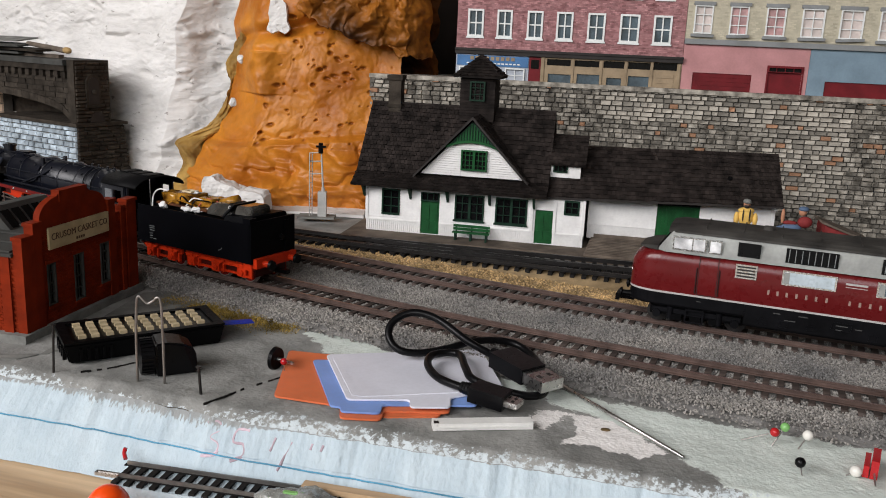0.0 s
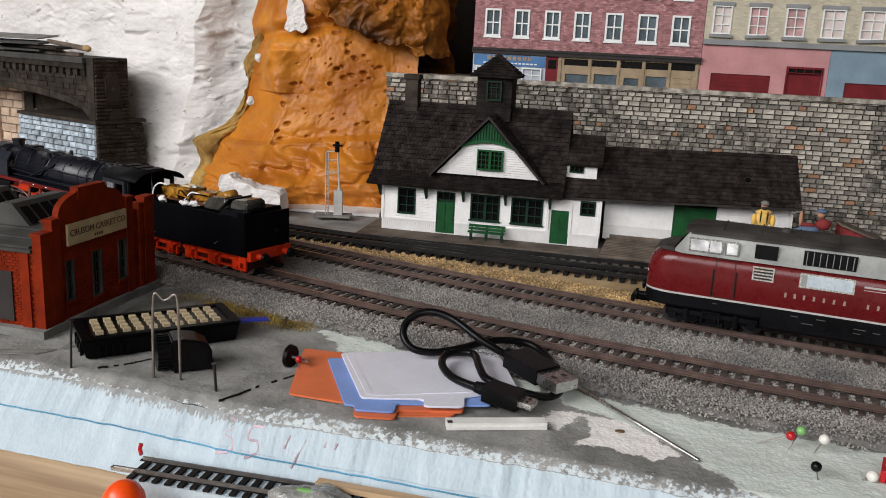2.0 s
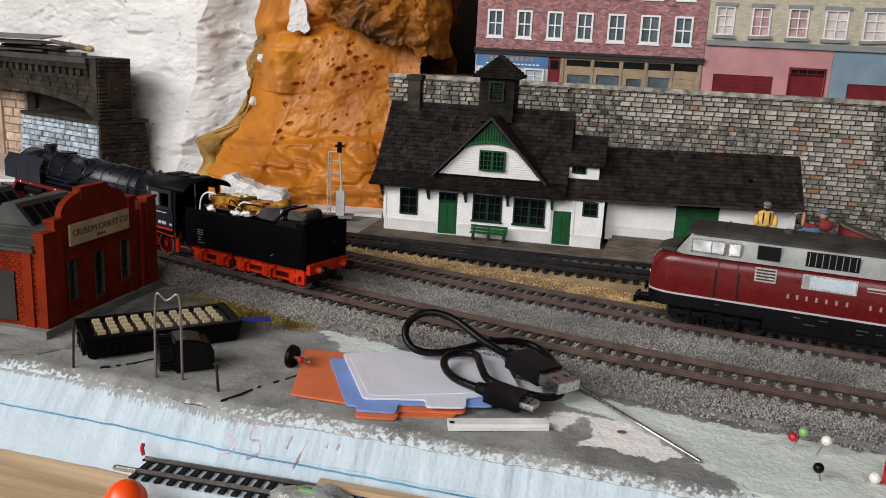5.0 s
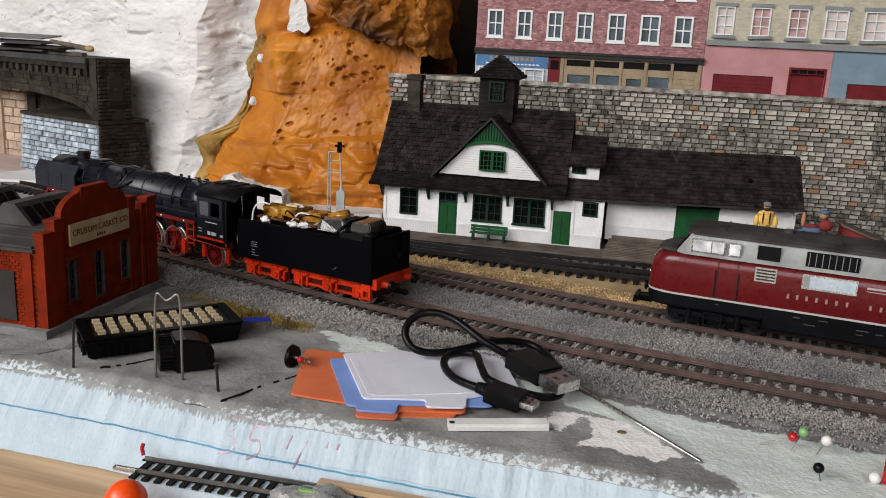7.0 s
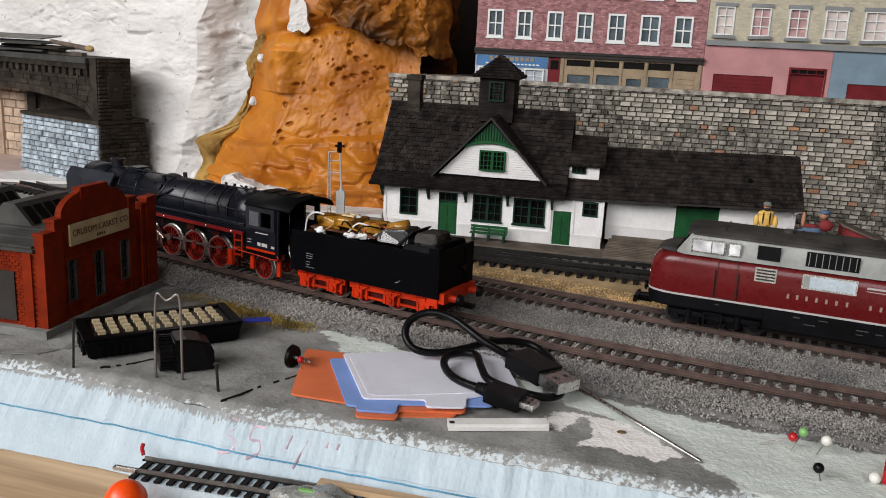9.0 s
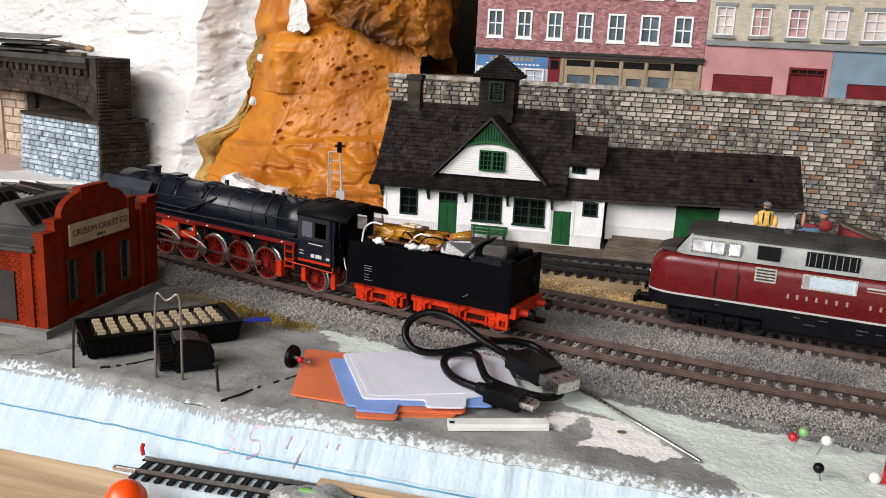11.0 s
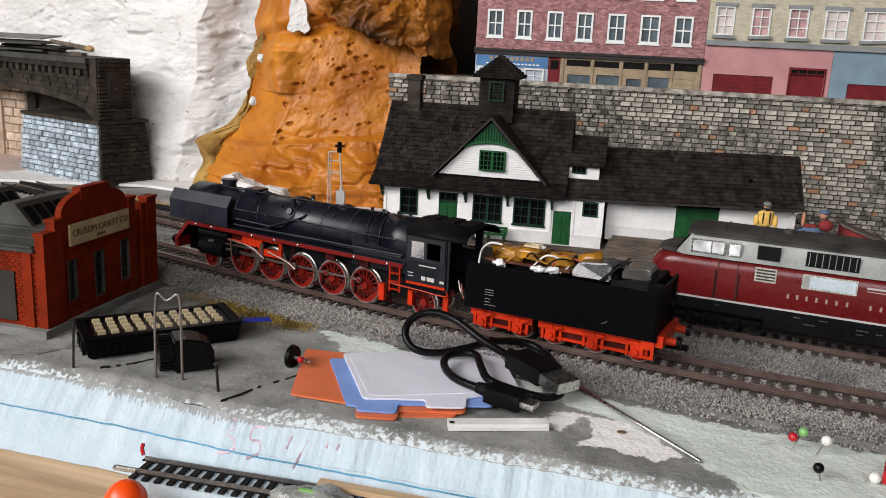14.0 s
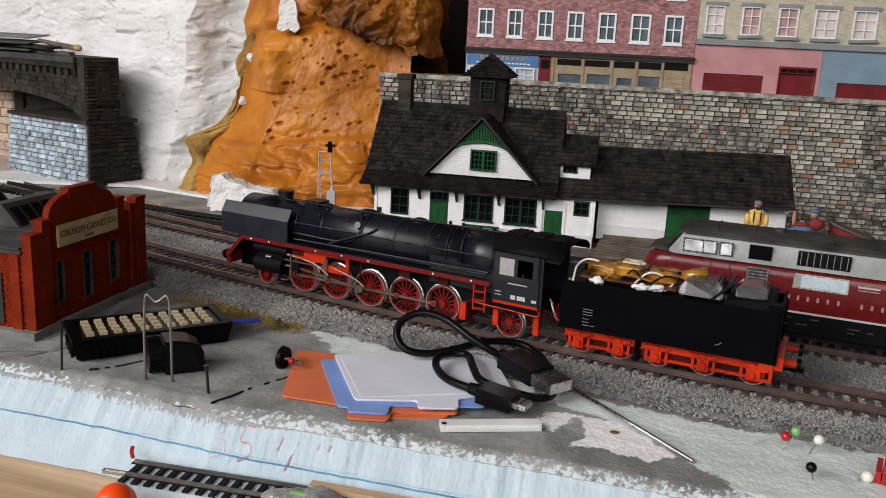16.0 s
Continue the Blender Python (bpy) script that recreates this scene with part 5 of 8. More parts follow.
roof_xs = [21.5, 23, 25.5, LEN - 25.5, LEN - 23, LEN - 21.5]
rf = part("roof", loft([roof_ring(x) for x in roof_xs]), M_GREYROOF, diesel, "dusty dark grey roof")
for x in np.arange(38, 190, 17.0):
    part("roof_seam", box(x, x + 0.5, -12.5, 12.5, 49.6, 50.5), M_GREYROOF, rf)
for x, y in ((66, 0), (120, 0), (150, 4)):
    part("roof_vent", cyl((x, y, 50), (x, y, 52), 2.6, 2.2, 14), M_GREYROOF, rf)
for sx in (0, 1):
    def fx(x):
        return LEN - x if sx else x
    for y in (-6.6, 6.6):
        part("windshield", loft([[(fx(17.9), y - 5.4, 38.5), (fx(17.9), y + 5.4, 38.5), (fx(17.5), y + 5.4, 39.0), (fx(17.5), y - 5.4, 39.0)],
                                 [(fx(22.5), y - 4.9, 46.3), (fx(22.5), y + 4.9, 46.3), (fx(22.1), y + 4.9, 46.8), (fx(22.1), y - 4.9, 46.8)]]), M_GLASSDARK, diesel)


def plate(parent, name, x0, x1, z0, z1, y, material, label="", thick=0.35, lean=0.0):
    """A thin panel on the near side or, with y above zero, on the far side of a vehicle."""
    s = -1 if y < 0 else 1
    o = part(name, box(x0, x1, min(0, s * thick), max(0, s * thick), z0, z1), material, parent, label)
    o.matrix_basis = Matrix.Translation((0, y / 1000, z0 / 1000)) @ pose(0, 0, 0, lean * -s, 0, 0) @ Matrix.Translation((0, 0, -z0 / 1000))
    return o


for side in (-1, 1):
    for flip in (0, 1):
        def X(a, b):
            return (LEN - b, LEN - a) if flip else (a, b)
        y = side * 17.45
        yb = side * 17.42
        # cab side windows with silver frames and panes whose white stands for a reflection
        for a, b, z0, z1 in ((24.2, 39.8, 39.0, 45.9), (40.8, 47.0, 39.0, 45.9)):
            a, b = X(a, b)
            w = plate(diesel, "cab_window", a, b, z0, z1, side * 17.2, M_SILVERFRAME, "silver framed cab window", 0.5, 9)
            for c, d in (((a + 0.7, (a + b) / 2 + 1.2), ((a + b) / 2 + 1.8, b - 0.7)) if b - a > 10 else ((a + 0.7, b - 0.7),)):
                g = part("glass", box(c, d, side * 0.5 - (0.25 if side < 0 else 0), side * 0.5 + (0.25 if side > 0 else 0), z0 + 0.8, z1 - 0.8), M_LITGLASS, w)
        a, b = X(54.0, 64.0)
        plate(diesel, "dark_window", a, b, 39.4, 46.2, side * 17.15, M_GLASSDARK, "", 0.4, 6)
        a, b = X(75.0, 97.2)
        g = plate(diesel, "air_grille", a, b, 39.2, 46.2, side * 17.15, M_GLASSDARK, "dark air grille with pale bars", 0.4, 6)
        for i in range(8):
            u = a + 1.4 + i * (b - a - 2.8) / 7
            part("grille_bar", box(u - 0.16, u + 0.16, side * 0.4 - 0.15, side * 0.4 + 0.15, 39.6, 45.8), M_TRIMGREY, g)
        a, b = X(54.0, 63.6)
        v = plate(diesel, "vent", a, b, 29.0, 35.8, y, M_SILVERFRAME, "silver louvred vent", 0.45)
        for i in range(4):
            part("louvre_gap", box(a + 0.7, b - 0.7, side * 0.45 - 0.12, side * 0.45 + 0.12, 29.8 + i * 1.5, 30.5 + i * 1.5), M_DARKBAND, v)
        a, b = X(74.6, 97.8)
        r = plate(diesel, "side_window", a, b, 28.6, 35.6, y, M_SILVERFRAME, "long pale window showing the motor housing", 0.4)
        part("glass", box(a + 0.8, b - 0.8, side * 0.4 - 0.15, side * 0.4 + 0.15, 29.4, 34.8), M_PALEBLUE if not flip else M_PANE, r)
        part("inner_edge", box(a + 0.8, a + 3.2, side * 0.6 - 0.1, side * 0.6 + 0.1, 29.4, 34.8), M_GREYBAND, r)
        a, b = X(37.4, 46.4)
        part("door_seam", wall_with_holes(a, b, 17.8, 37.0, min(y, y + side * 0.15), max(y, y + side * 0.15), [(a + 0.3, b - 0.3, 18.1, 36.7)]), M_DARKBAND, diesel)
        for u in (a - 0.7, b + 0.7):
            part("grab_rail", cyl((u, side * 18.1, 18.6), (u, side * 18.1, 31.5), 0.28, n=8), M_BLACKRAIL, diesel)
    y = side * 17.5
    for i, u in enumerate([69.6, 73.6, 77.6, 81.8, 86.0, 90.2, 94.6, 98.6 - 0.2, 104.2, 108.4, 112.6, 116.8, 121.0, 125.2, 129.4, 133.6, 137.8]):
        if i == 7:
            continue
        plate(diesel, "letter_bar", u - 0.5, u + 0.5, 22.9, 25.1, y, M_LETTER, thick=0.1)
    plate(diesel, "number_bar", 101.5, 110.5, 32.4, 33.3, y, M_WHITELINE, thick=0.12)
    plate(diesel, "number_line", 101.5, 110.5, 31.2, 31.5, y, M_WHITELINE, thick=0.12)
    for i, (u, z, w) in enumerate(((38, 14.4, 2), (73, 14.2, 3), (78, 11.5, 5), (84, 14.3, 4), (100, 12.6, 5), (100, 10.6, 3), (108, 12, 3))):
        plate(diesel, "small_marking", u, u + w, z, z + 0.4, side * 17.3, M_FAINT, thick=0.1)
    for x in (8, LEN - 8):
        part("headlight", cyl((x, side * 9.5, 25), (x + (-3 if x < 50 else 3), side * 9.5, 25), 1.7, 1.6, 14), M_SILVERFRAME, diesel)
for x0 in (38, LEN - 38):
    bogie = part("bogie", box(x0 - 22, x0 + 22, -12.5, 12.5, 4.5, 9.5), M_BLACKPLASTIC, diesel, bevel=0.6)
    for dx in (-18.5, 18.5):
        for sy in (-1, 1):
            part("wheel", cyl((x0 + dx, sy * 7.4, 5.4), (x0 + dx, sy * 9.9, 5.4), 5.35, 5.3, 28), M_BLACKRAIL, bogie, bevel=0.25)
    for dx in (-9, 0, 9):
        for sy in (-1, 1):
            part("axle_box", box(x0 + dx - 2.6, x0 + dx + 2.6, sy * 14.2 - 1.4, sy * 14.2 + 1.4, 3.2, 6.2), M_BLACKPLASTIC, bogie, bevel=0.3)
    for sy in (-1, 1):
        part("side_beam", box(x0 - 21, x0 + 21, sy * 13.8 - 0.9, sy * 13.8 + 0.9, 6.3, 8.6), M_DARKGREYBODY, bogie, bevel=0.3)
        for dx in (-18.5, 18.5):
            part("axle_cover", cyl((x0 + dx, sy * 12.5, 5.4), (x0 + dx, sy * 15.6, 5.4), 2.3, 2.0, 16), M_DARKGREYBODY, bogie, bevel=0.2)
        part("step_frame", wall_with_holes(x0 - 5, x0 + 4, 3.0, 9.8, sy * 16.0 - 0.4, sy * 16.0 + 0.4, [(x0 - 4.2, x0 + 3.2, 3.8, 6.4), (x0 - 4.2, x0 + 3.2, 7.1, 9.0)]), M_DARKGREYBODY, bogie)
        for dx in (-12, 11):
            part("spring", cyl((x0 + dx, sy * 14.4, 3.4), (x0 + dx, sy * 14.4, 9.6), 1.5, 1.5, 12), M_DARKGREYBODY, bogie)
for x, sg in ((0, 1), (LEN, -1)):
    for y in (-10, 10):
        b = part("buffer", cyl((x + sg * 8, y, 12), (x + sg * 1, y, 12), 1.7, 1.3, 14), M_BLACKPLASTIC, diesel)
        part("buffer_head", cyl((x + sg * 1, y, 12), (x, y, 12), 2.6, 2.4, 18), M_BLACKPLASTIC, b)
    part("coupling", box(x - 1 if sg > 0 else x - 6, x + 6 if sg > 0 else x + 1, -1.5, 1.5, 6.2, 8.2), M_BLACKPLASTIC, diesel)
    part("coupling_loop", box(min(x - sg * 1.2, x - sg * 3), max(x - sg * 1.2, x - sg * 3), -5, 5, 6.0, 9.5), M_BLACKPLASTIC, diesel)

# steam engine and tender: local x is 0 at the tender's rear buffer and falls towards the engine's front
LOCO_PIVOTS, TENDER_PIVOTS = (-235, -140), (-80, -28)
loco = thing("steam_locomotive", on_line(LINE1, -86, *LOCO_PIVOTS), "black steam model engine with red frame and spoked wheels", "locomotive")
tender = thing("tender", on_line(LINE1, -86, *TENDER_PIVOTS), "black open tender on red bogies carrying taped electronics", "tender")
BX0, BX1, BZ, BR = -284.0, -128.0, 33.8, 12.3


def shell(name, x0, x1, r, material, parent, n=36, z=BZ, r1=None, label="", smooth=True):
    bm = cyl((x0, 0, z), (x1, 0, z), r, r1, n)
    o = part(name, bm, material, parent, label)
    if smooth:
        for p in o.data.polygons:
            p.use_smooth = len(p.vertices) == 4
    return o


boiler = shell("boiler", -262, -150, BR - 0.5, M_LOCOBLACK, loco, label="glossy blue-black boiler")
shell("smokebox", BX0, -261.9, BR, M_LOCOBLACK, loco)
shell("firebox", -150.1, -128.9, BR, M_LOCOBLACK, loco, r1=BR + 0.2)
shell("smokebox_door", BX0 - 2.2, BX0, BR - 4, M_LOCOBLACK, loco, r1=BR - 1.0)
for x in (-246, -230, -205, -186, -168, -156, -148):
    shell("boiler_band", x, x + 0.8, BR - 0.25, M_LOCOBLACK, boiler)
part("firebox_side", box(-165, -129, -12.1, 12.1, 20, 33), M_LOCOBLACK, loco, bevel=0.8)
chim = part("chimney", cyl((-261, 0, 43), (-261, 0, 48.6), 4.0, 3.9, 24), M_LOCOBLACK, loco)
part("chimney_rim", cyl((-261, 0, 48.6), (-261, 0, 50.0), 4.5, 4.5, 24), M_LOCOBLACK, chim, bevel=0.3)
part("chimney_mouth", cyl((-261, 0, 50.0), (-261, 0, 50.15), 3.6, 3.6, 24), M_GLASSDARK, chim)
for x, r, h, w in ((-208, 5.4, 47.2, 1.5), (-178, 5.0, 47.0, 1.25), (-233, 4.4, 46.8, 1.1)):
    part("dome", ball((x, 0, 42.6), r, None, 12, (w, 1.0, (h - 42.6) / r)), M_LOCOBLACK, loco, smooth=True)
part("feed_dome", box(-245, -236, -4.5, 4.5, 44, 47.4), M_LOCOBLACK, loco, bevel=1.4)
for x in (-160, -153, -144, -137):
    part("safety_valve", cyl((x, -2.5, 45), (x, -2.5, 48.2), 1.0, 0.8, 12), M_LOCOBLACK, loco)
part("top_rail", tube([(-262, -5, 46.4), (-200, -5, 46.6), (-132, -5, 47.2)], 0.35, 8), M_LOCOBLACK, loco)
# running boards and red frame
for side in (-1, 1):
    board = part("running_board", box(-279, -130, side * 14 - 2.6, side * 14 + 2.6, 25.6, 26.6), M_LOCOBLACK, loco)
    part("board_edge", box(-276, -131.2, side * 16.8 - 0.25, side * 16.8 + 0.25, 24.3, 26.3), M_DARKRED, board, "red running board edge")
    part("front_valance", prism([(-276.05, 24.6), (-276.05, 26.3), (-277.0, 26.3), (-287.6, 14.8), (-287.6, 12.6), (-287.0, 12.6)], side * 16.8 - 0.25, side * 16.8 + 0.25), M_DARKRED, board, "red valance sloping down to the front beam")
    for x in (-270, -258, -228, -212, -196, -160, -140):
        part("lamp_stud", ball((x, side * 17.2, 25.4), 0.75, None, 8), M_SILVERFRAME, board, smooth=True)
    plate_b = part("smoke_deflector", loft([[(x, side * 16.9, 26.7), (x, side * 16.9, 37.5), (x, side * 13.2, 43.2), (x, side * 12.6, 42.9), (x, side * 16.2, 37.2), (x, side * 16.2, 26.7)] for x in (-291, -246.5)]), M_DEFLECTOR, loco, "tall bent smoke deflector plate")
    for x in (-276, -261):
        part("plate_seam", box(x, x + 0.4, side * 16.95 - 0.12, side * 16.95 + 0.12, 27, 37.2), M_DARKBAND, plate_b)
    part("boiler_handrail", tube([(-246, side * 12.9, 37.0), (-200, side * 12.6, 36.8), (-130, side * 13.4, 36.6)], 0.35, 8), M_LOCOBLACK, loco)
    part("side_pipe", tube([(-244, side * 14.2, 28.6), (-205, side * 14.2, 29.0), (-150, side * 14.4, 29.6), (-133, side * 14.4, 29.8)], 0.55, 8), M_LOCOBLACK, loco)
    part("side_pipe", tube([(-246, side * 13.0, 31.6), (-214, side * 12.8, 31.4), (-206, side * 11.9, 37.0), (-204, side * 8.0, 42.8), (-203, side * 3.0, 45.4)], 0.6, 8), M_LOCOBLACK, loco)
    part("diagonal_pipe", tube([(-222, side * 14.2, 29.6), (-212, side * 13.6, 33.4), (-200, side * 12.2, 37.8), (-196, side * 10.4, 40.4)], 0.55, 8), M_LOCOBLACK, loco)
    for x in (-156.5, -148.5):
        part("boiler_strap", tube([(x, side * 12.9, 32), (x, side * 12.2, 38.5), (x, side * 9.4, 43.0), (x, side * 5, 45.8)], 0.42, 8), M_LOCOBLACK, loco)
    for x in (-240, -222, -205, -188, -170, -153, -138):
        part("rail_stanchion", cyl((x, side * 11.4, 36.4), (x, side * 13.3, 36.9), 0.5, 0.45, 8), M_LOCOBLACK, loco)
    for x in (-232, -214, -196, -179, -162, -144):
        part("washout_plug", ball((x, side * 9.2, 41.9), 0.7, None, 6), M_LOCOBLACK, loco, smooth=True)
    for x, w in ((-246, 9), (-181, 6), (-160, 6), (-140, 5)):
        part("gear_bracket", box(x, x + w, side * 12.6 - 0.6, side * 12.6 + 0.6, 19.6, 24.2), M_FRAMERED, loco, bevel=0.3)
    part("side_pipe", tube([(-236, side * 13.0, 28.0), (-170, side * 13.6, 28.4), (-134, side * 13.8, 28.6)], 0.6, 8), M_LOCOBLACK, loco)
    part("valve_stack", cyl((-207, side * 7.6, 42.0), (-207, side * 7.9, 47.0), 1.5, 1.2, 12), M_LOCOBLACK, loco)
    part("valve_wheel", cyl((-207, side * 10.4, 40.2), (-207, side * 11.6, 40.8), 1.8, 1.8, 14), M_LOCOBLACK, loco)
    part("frame_plate", box(-276, -132, side * 6.0 - 0.5, side * 6.0 + 0.5, 7.5, 24.4), M_SOOT, loco)
    cylm = part("cylinder", cyl((-269, side * 12.6, 12.6), (-251, side * 12.6, 12.6), 4.6, 4.6, 24), M_SOOT, loco, "sooty black cylinder block", bevel=0.4)
    part("cylinder_block", box(-268, -252, side * 10.8 - 3.0, side * 10.8 + 3.0, 12.8, 24.2), M_SOOT, cylm, bevel=0.6)
    part("cylinder_cover", cyl((-270.2, side * 12.6, 12.6), (-269, side * 12.6, 12.6), 3.2, 3.8, 20), M_SOOT, cylm)
    part("relief_valve", cyl((-261, side * 15.9, 17.2), (-257.5, side * 15.9, 17.2), 0.8, 0.8, 10), M_DULLSTEEL, cylm)
    part("valve_chest", cyl((-271, side * 12.6, 20.6), (-249, side * 12.6, 20.6), 2.4, 2.4, 18), M_SOOT, cylm)
    part("gear_frame", wall_with_holes(-238, -210, 14.6, 23.6, side * 13.4 - 0.6, side * 13.4 + 0.6, [(-238.1, -226, 14.5, 18.4), (-224, -212, 18.2, 22.4)]), M_REDFRAME, loco, "orange red valve gear frame")
    part("guide_carrier", box(-251, -238.05, side * 13.4 - 0.45, side * 13.4 + 0.45, 18.8, 20.0), M_REDFRAME, loco)
    part("crosshead", box(-246.5, -241, side * 13.0 - 1.3, side * 13.0 + 1.3, 11.2, 15.9), M_SOOT, loco, bevel=0.4)
    part("piston_rod", cyl((-252, side * 13.0, 13.4), (-241, side * 13.0, 13.4), 0.7, 0.7, 10), M_RODSTEEL, loco)
    part("return_rod", tube([(-219, side * 14.6, 17.4), (-206, side * 14.6, 14.2), (-200, side * 14.6, 11.0)], 0.5, 8), M_RODSTEEL, loco)
    for x in (-229, -207, -186, -165, -143.5):
        part("brake_hanger", box(x - 0.7, x + 0.7, side * 9.0 - 0.9, side * 9.0 + 0.9, 4.0, 14.5), M_FRAMERED, loco, bevel=0.3)
    part("brake_rod", box(-232, -142, side * 8.6 - 0.4, side * 8.6 + 0.4, 3.4, 4.4), M_FRAMERED, loco)
    part("sand_pipe", tube([(-203.5, side * 12.0, 25), (-204.5, side * 12.0, 14), (-206, side * 10.0, 5)], 0.45, 6), M_FRAMERED, loco)
    part("guide_bar", box(-252, -226, side * 13.2 - 0.5, side * 13.2 + 0.5, 16.2, 17.0), M_RODSTEEL, loco)
    part("radius_rod", tube([(-250, side * 13.8, 19.6), (-232, side * 14.2, 17.8), (-222, side * 14.4, 13.0)], 0.5, 8), M_RODSTEEL, loco)
    part("expansion_link", box(-224.5, -222.5, side * 14.2 - 0.5, side * 14.2 + 0.5, 11, 21), M_RODSTEEL, loco, bevel=0.3)
    part("drain_pipe", tube([(-246, side * 14.6, 20), (-246, side * 14.8, 8), (-252, side * 14.8, 6)], 0.4, 8), M_RODSTEEL, loco)
    # rear frame, steps and ladder under the cab
    part("rear_frame", box(-137, -104, side * 13.0 - 0.5, side * 13.0 + 0.5, 14.4, 17.6), M_FRAMERED, loco)
    part("step_rail", tube([(-139, side * 15.8, 18.0), (-138, side * 15.8, 15.6), (-122, side * 15.8, 15.0), (-107.4, side * 15.8, 14.6), (-107.4, side * 15.8, 17.8)], 0.38, 6), M_REDFRAME, loco)
    part("trailing_guard", box(-130.2, -127.6, side * 12.2 - 0.7, side * 12.2 + 0.7, 5.6, 14.5), M_REDFRAME, loco, bevel=0.3)
    part("trailing_guard", box(-110.2, -107.6, side * 12.2 - 0.7, side * 12.2 + 0.7, 4.6, 14.5), M_REDFRAME, loco, bevel=0.3)
    part("sand_box", box(-147, -143.8, side * 12.6 - 1.2, side * 12.6 + 1.2, 5.0, 13.5), M_REDFRAME, loco, bevel=0.6)
    for x in (-139.2, -133.4):
        part("ladder_post", box(x - 0.32, x + 0.32, side * 15.6 - 0.4, side * 15.6 + 0.4, 11.5, 25.4), M_REDFRAME, loco)
    for z in (12.5, 16.5, 20.5):
        part("ladder_step", box(-138.7, -133.9, side * 15.6 - 0.9, side * 15.6 + 0.9, z, z + 0.45), M_REDFRAME, loco)
    # cab side
    cab = part("cab_side", wall_with_holes(-128.8, -107.2, 19.0, 42.5, min(side * 16.9, side * 16.1), max(side * 16.9, side * 16.1), [(-117.6, -110.2, 31.2, 39.0)]), M_LOCOBLACK, loco)
    part("cab_frame", wall_with_holes(-128.4, -107.8, 29.6, 41.2, min(side * 16.95, side * 17.4), max(side * 16.95, side * 17.4), [(-126.4, -119.2, 31.2, 39.0), (-117.6, -110.2, 31.2, 39.0)]), M_CABGREY, cab, "grey panel round the cab windows")
    part("cab_pane", box(-126.4, -119.2, side * 17.1 - 0.1, side * 17.1 + 0.1, 31.2, 39.0), M_CABGLASS, cab, "bright reflecting cab pane")
    part("cab_edge", box(-128.8, -107.2, side * 16.9 - 0.3, side * 16.9 + 0.3, 17.8, 18.95), M_REDFRAME, cab)
    for a, b, z0, z1 in ((-120.3, -118.0, 20.6, 22.5), (-117.2, -113.2, 20.6, 22.5), (-110.2, -107.9, 20.6, 21.9), (-122, -112.6, 27.4, 27.9), (-128, -125, 23.2, 23.5), (-128, -125, 21.6, 21.9)):
        plate(cab, "marking_bar", a, b, z0, z1, side * 16.92, M_WHITELINE, thick=0.12)
part("cab_floor", box(-131, -107.3, -16, 16, 14.4, 18.9), M_BLACKPLASTIC, loco)
part("cab_front", box(-130.2, -128.9, -16.0, 16.0, 16, 43), M_LOCOBLACK, loco)
part("backhead", cyl((-130, 0, 31), (-126, 0, 31), 11.5, 11, 24), M_BLACKPLASTIC, loco)


def cab_roof_ring(x):
    top = [(17.2 * math.cos(a), 41.4 + 6.4 * math.sin(a)) for a in np.linspace(math.pi, 0, 19)]
    pts = top + [(16.4 * math.cos(a), 41.4 + 5.7 * math.sin(a)) for a in np.linspace(0, math.pi, 19)]
    return [(x, y, z) for y, z in pts]


cr = part("cab_roof", loft([cab_roof_ring(x) for x in (-130, -97)]), M_SOOT, loco, "arched sooty cab roof overhanging the tender", smooth=True)
for x in (-124, -114, -104):
    part("roof_hatch", box(x - 3.4, x + 3.4, -5.5, 5.5, 47.0, 48.2), M_SOOT, cr, bevel=0.3)
for y in (-15.6, 15.6):
    part("cab_pillar", box(-107.2, -105.8, y - 0.6, y + 0.6, 17, 43), M_LOCOBLACK, loco)
part("front_beam", box(-289, -286, -15.5, 15.5, 9.5, 15.5), M_DARKRED, loco, bevel=0.4)
part("front_apron", loft([[(-287, -15, 15.6), (-287, 15, 15.6), (-286, 15, 15.6), (-286, -15, 15.6)], [(-279, -15, 26.4), (-279, 15, 26.4), (-278, 15, 26.4), (-278, -15, 26.4)]]), M_LOCOBLACK, loco)
part("front_frame", box(-286, -262, -7, 7, 7.5, 16), M_BLACKPLASTIC, loco, bevel=0.5)
for y in (-10, 10):
    b = part("buffer", cyl((-289, y, 12.1), (-293.6, y, 12.1), 1.7, 1.4, 14), M_REDFRAME, loco)
    part("buffer_head", cyl((-293.6, y, 12.1), (-295, y, 12.1), 2.7, 2.5, 18), M_BLACKPLASTIC, b)


